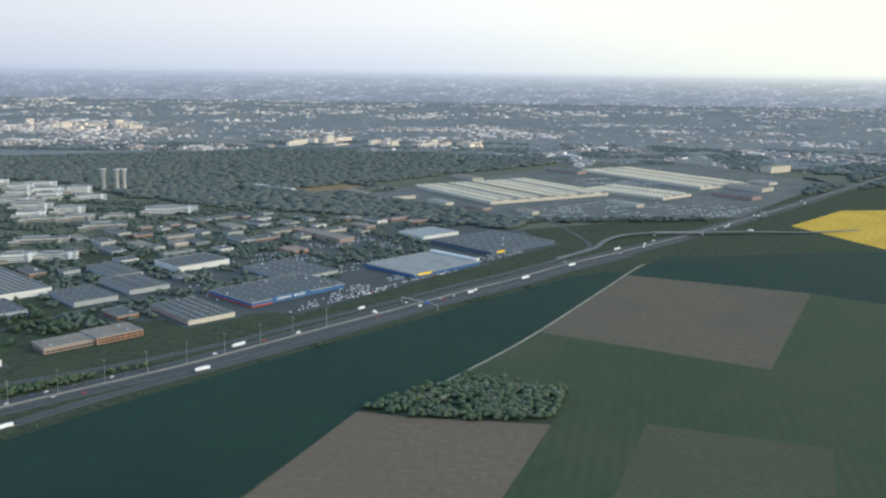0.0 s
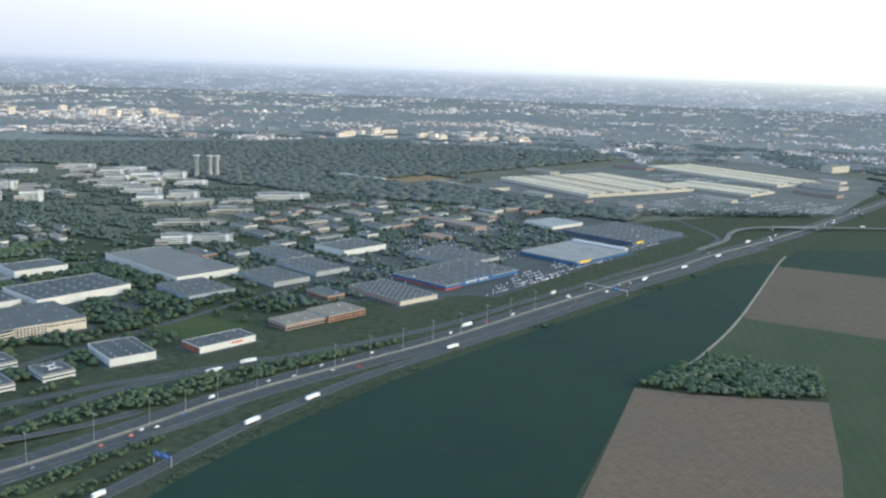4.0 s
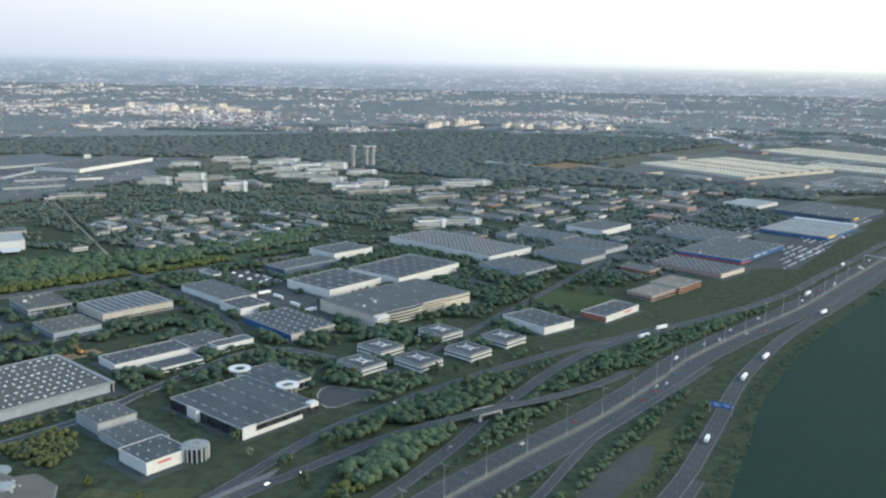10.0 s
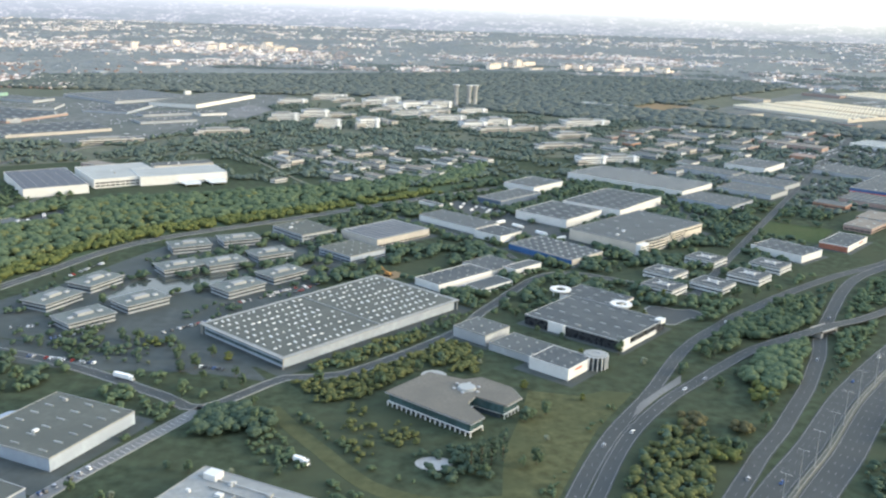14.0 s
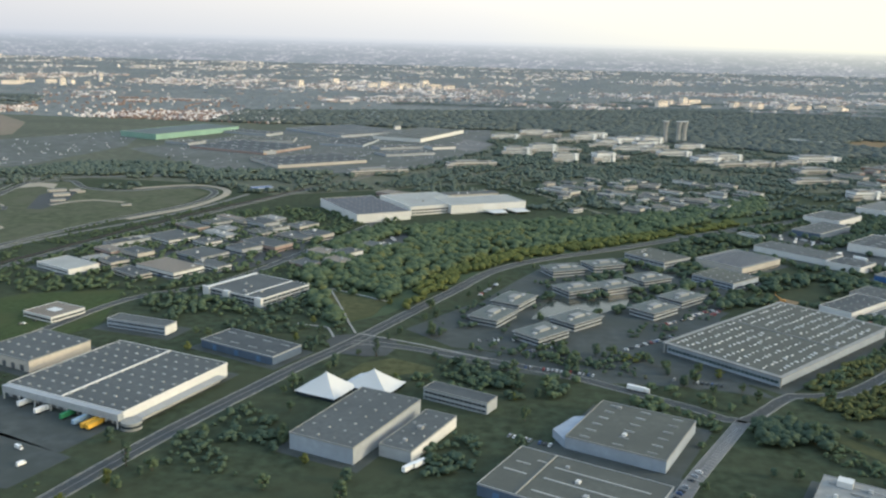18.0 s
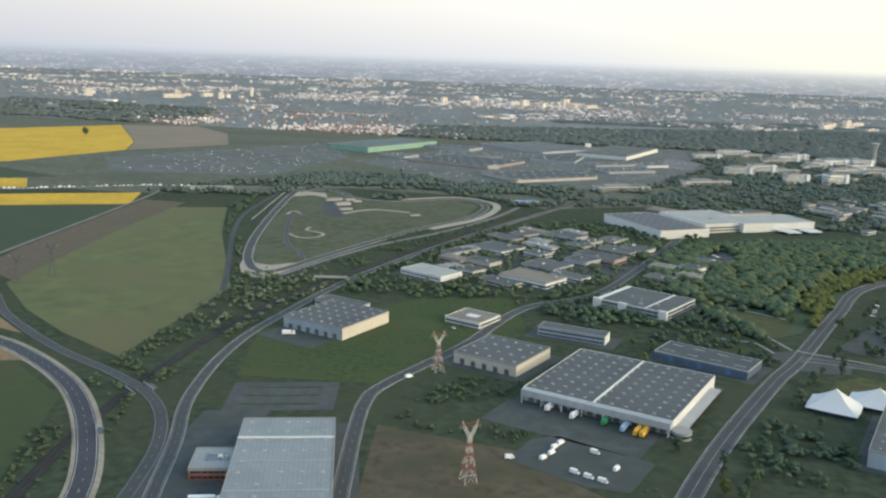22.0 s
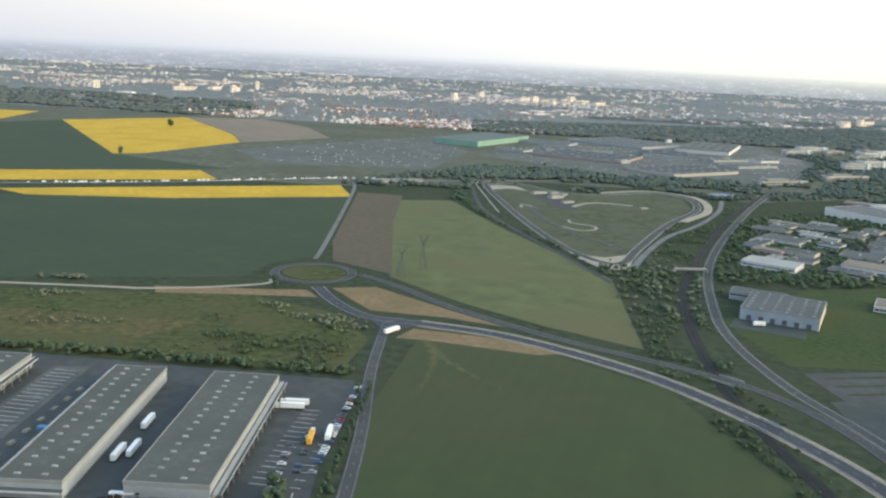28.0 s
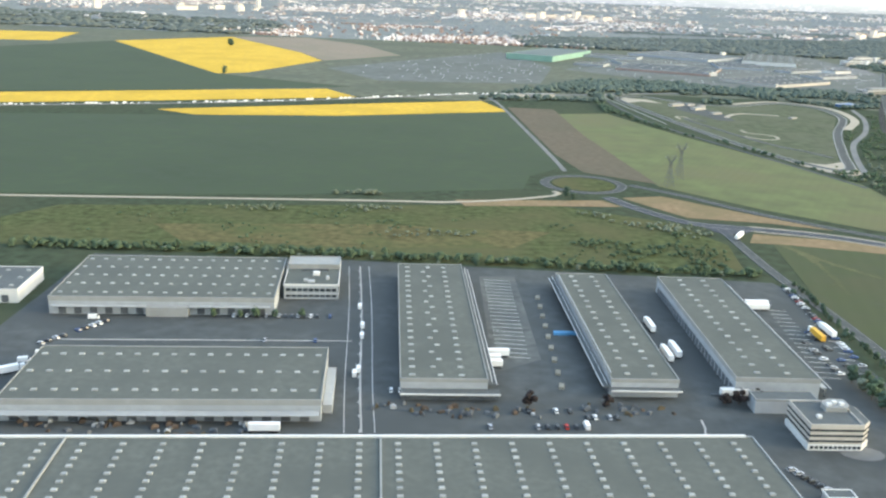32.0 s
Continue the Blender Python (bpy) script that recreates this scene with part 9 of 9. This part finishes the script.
woods("street_trees", "dense trees beside the tented building", [(-1337, 428), (-1332, 442), (-1303, 453), (-1294, 426), (-1287, 376), (-1299, 374), (-1310, 398), (-1330, 402)], 5.5, (4, 8), LEAF_DARK, 180, clump=-0.3)
woods("street_trees", "clump of trees beside a street", [(-1278, 414), (-1265, 436), (-1254, 417), (-1261, 390), (-1271, 396)], 5.5, (4, 8), LEAF_DARK, 181, clump=-0.3)
woods("street_trees", "trees between car parks of the pond offices", [(-1282, 495), (-1261, 515), (-1247, 468), (-1261, 451), (-1283, 456)], 5.5, (3, 7), LEAF, 182, clump=-0.2)
woods("street_trees", "trees beside the junction", [(-1420, 400), (-1240, 430), (-1140, 400), (-1140, 330), (-1260, 380), (-1400, 370)], 8, (4, 8), LEAF, 64, clump=-0.1)
woods("yard_trees", "shrubs between bare earth and the truck yard", [(-1712, 268), (-1690, 350), (-1640, 372), (-1628, 300), (-1640, 250), (-1680, 252)], 6.5, (2, 5), LEAF, 165, clump=-0.1)
woods("yard_trees", "hedge round the truck park", [(-1640, 262), (-1628, 276), (-1560, 258), (-1540, 250), (-1544, 240), (-1600, 222), (-1634, 236)], 5, (2, 4.5), LEAF_DARK, 166, clump=-0.2)
woods("yard_trees", "low shrubs on bare earth", [(-1700, 240), (-1640, 240), (-1580, 190), (-1560, 60), (-1640, 60), (-1690, 150)], 9, (0.8, 2.2), LEAF_OLIVE, 167, clump=0.05, spread=1.3)
woods("yard_trees", "trees beside the truck yard", [(-1720, 350), (-1640, 360), (-1600, 300), (-1560, 250), (-1530, 240), (-1545, 200), (-1640, 260), (-1700, 300)], 8, (2, 5), LEAF, 65, clump=0.2)
woods("yard_trees", "trees between the warehouses and the street", [(-1660, 560), (-1600, 500), (-1500, 480), (-1440, 520), (-1480, 640), (-1640, 640)], 8, (4, 8), LEAF_DARK, 66, clump=-0.25)
woods("hedge", "hedge between field and race track", [(-2165, 1120), (-2140, 1000), (-2060, 800), (-1990, 650), (-1950, 540), (-1965, 535), (-2000, 640), (-2075, 790), (-2160, 985)], 7, (3, 7), LEAF_DARK, 48)
woods("trench_bushes", "bushes beside the railway bed coloured as a shaded trench", [(-1868, -20), (-1886, 84), (-1910, 180), (-1912, 240), (-1880, 250), (-1862, 180), (-1840, 84), (-1822, -20)], 4.0, (1.5, 4), LEAF, 49, clump=-0.25)
woods("hedge", "dense hedge behind the warehouses", [(-2620, 188), (-2560, 192), (-2400, 206), (-2250, 210), (-2130, 212), (-2128, 224), (-2250, 222), (-2400, 219), (-2560, 206), (-2620, 204)], 4.2, (3, 6.5), LEAF, 67)
woods("scrub_bushes", "row of pale flowering bushes in the scrub", [(-2533, 321), (-2455, 341), (-2382, 349), (-2376, 332), (-2445, 320), (-2524, 308)], 5, (1.5, 4), LEAF_PALE, 50, clump=-0.05)
woods("scrub_bushes", "patch of pale flowering bushes in the scrub", [(-2386, 279), (-2319, 290), (-2315, 275), (-2378, 260)], 5, (1.2, 3.5), LEAF_PALE, 90, clump=0.0)
woods("scrub_bushes", "pale flowering bushes beside the new road", [(-2241, 362), (-2160, 360), (-2140, 318), (-2155, 300), (-2234, 346)], 5, (1.5, 4), LEAF_PALE, 91, clump=-0.05)
woods("scrub_bushes", "dark green bushes in the scrub", [(-2264, 314), (-2180, 336), (-2140, 265), (-2148, 226), (-2225, 228)], 5.5, (1.5, 4.5), LEAF, 51, clump=-0.05)
woods("scrub_bushes", "scattered green bushes in the scrub", [(-2700, 210), (-2600, 300), (-2400, 330), (-2264, 314), (-2230, 228), (-2360, 226)], 9, (1, 3), LEAF, 92, clump=0.1)
woods("hedge", "hedge row at the edge of the wheat", [(-2534, 390), (-2467, 391), (-2407, 400), (-2402, 388), (-2460, 378), (-2526, 378)], 3.8, (3.5, 6.5), LEAF_PALE, 52)
woods("far_wood", "distant woodland behind the race track", [(-2260, 1230), (-1760, 1300), (-1660, 1420), (-1800, 1480), (-2150, 1420)], 10, (6, 9), LEAF_PARK, 53, heads=3, spread=1.6)
FOREST = [(-2250, 2330), (-1420, 2380), (-1200, 2400), (-880, 2130), (-640, 2000), (-200, 1880), (60, 1760), (90, 1880), (-150, 2200), (-330, 2480), (-150, 2700), (200, 3100), (300, 3300), (-300, 3450), (-900, 3400), (-1500, 3100), (-2300, 2750)]
woods("heath_trees", "dark scrub and small trees on the heath", [(-2350, 1060), (-1700, 1160), (-1560, 1250), (-1300, 1430), (-760, 1430), (-1400, 1900), (-1540, 1440), (-1900, 1390), (-2240, 1320)], 11, (4, 8), LEAF_PARK, 153, clump=-0.05, heads=3, spread=1.5, grain=90)
woods("heath_trees", "trees between the exhibition halls", [(-2180, 1650), (-1900, 1390), (-1560, 1430), (-1420, 1900), (-1440, 2380), (-1700, 2300), (-2000, 2150)], 13, (4, 8), LEAF_PARK, 154, clump=0.12, heads=2, spread=1.6, grain=80)
woods("works_trees", "dark trees along the edge of the car works", [(-480, 2330), (-330, 2190), (40, 1830), (300, 1880), (600, 1960), (620, 1990), (300, 1930), (60, 1880), (-300, 2240)], 9, (7, 13), LEAF_WOOD, 95, clump=-0.2)
woods("works_trees", "trees between the halls of the car works", [(150, 2560), (330, 2480), (560, 2560), (600, 2480), (640, 2420), (900, 2600), (960, 2760), (700, 2700), (420, 2560), (260, 2640)], 11, (6, 11), LEAF_WOOD, 96, clump=0.05)
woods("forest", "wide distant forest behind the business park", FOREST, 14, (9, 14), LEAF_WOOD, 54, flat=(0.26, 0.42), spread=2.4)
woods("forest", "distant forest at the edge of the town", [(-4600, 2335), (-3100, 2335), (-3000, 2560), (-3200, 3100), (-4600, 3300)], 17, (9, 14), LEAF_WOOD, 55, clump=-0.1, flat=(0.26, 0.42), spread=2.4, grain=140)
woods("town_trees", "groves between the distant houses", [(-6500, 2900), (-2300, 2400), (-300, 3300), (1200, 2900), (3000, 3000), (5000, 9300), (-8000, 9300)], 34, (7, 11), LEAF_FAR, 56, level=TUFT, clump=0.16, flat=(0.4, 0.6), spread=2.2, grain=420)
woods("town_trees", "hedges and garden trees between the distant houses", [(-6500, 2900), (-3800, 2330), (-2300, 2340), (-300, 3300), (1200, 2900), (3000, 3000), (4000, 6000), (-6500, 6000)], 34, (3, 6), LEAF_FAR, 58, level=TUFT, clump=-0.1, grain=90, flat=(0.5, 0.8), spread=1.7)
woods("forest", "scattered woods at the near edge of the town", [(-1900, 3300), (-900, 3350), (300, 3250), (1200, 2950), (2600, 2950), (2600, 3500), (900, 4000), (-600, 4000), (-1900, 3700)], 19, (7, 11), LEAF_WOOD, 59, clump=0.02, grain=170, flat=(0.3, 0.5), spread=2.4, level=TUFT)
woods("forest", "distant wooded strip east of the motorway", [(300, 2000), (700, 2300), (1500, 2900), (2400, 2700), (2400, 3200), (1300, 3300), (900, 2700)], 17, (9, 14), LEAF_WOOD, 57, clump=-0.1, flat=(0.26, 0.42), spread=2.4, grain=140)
for m in KINDS:
    for o in list(m.children_recursive) + [m]:
        bpy.data.objects.remove(o)
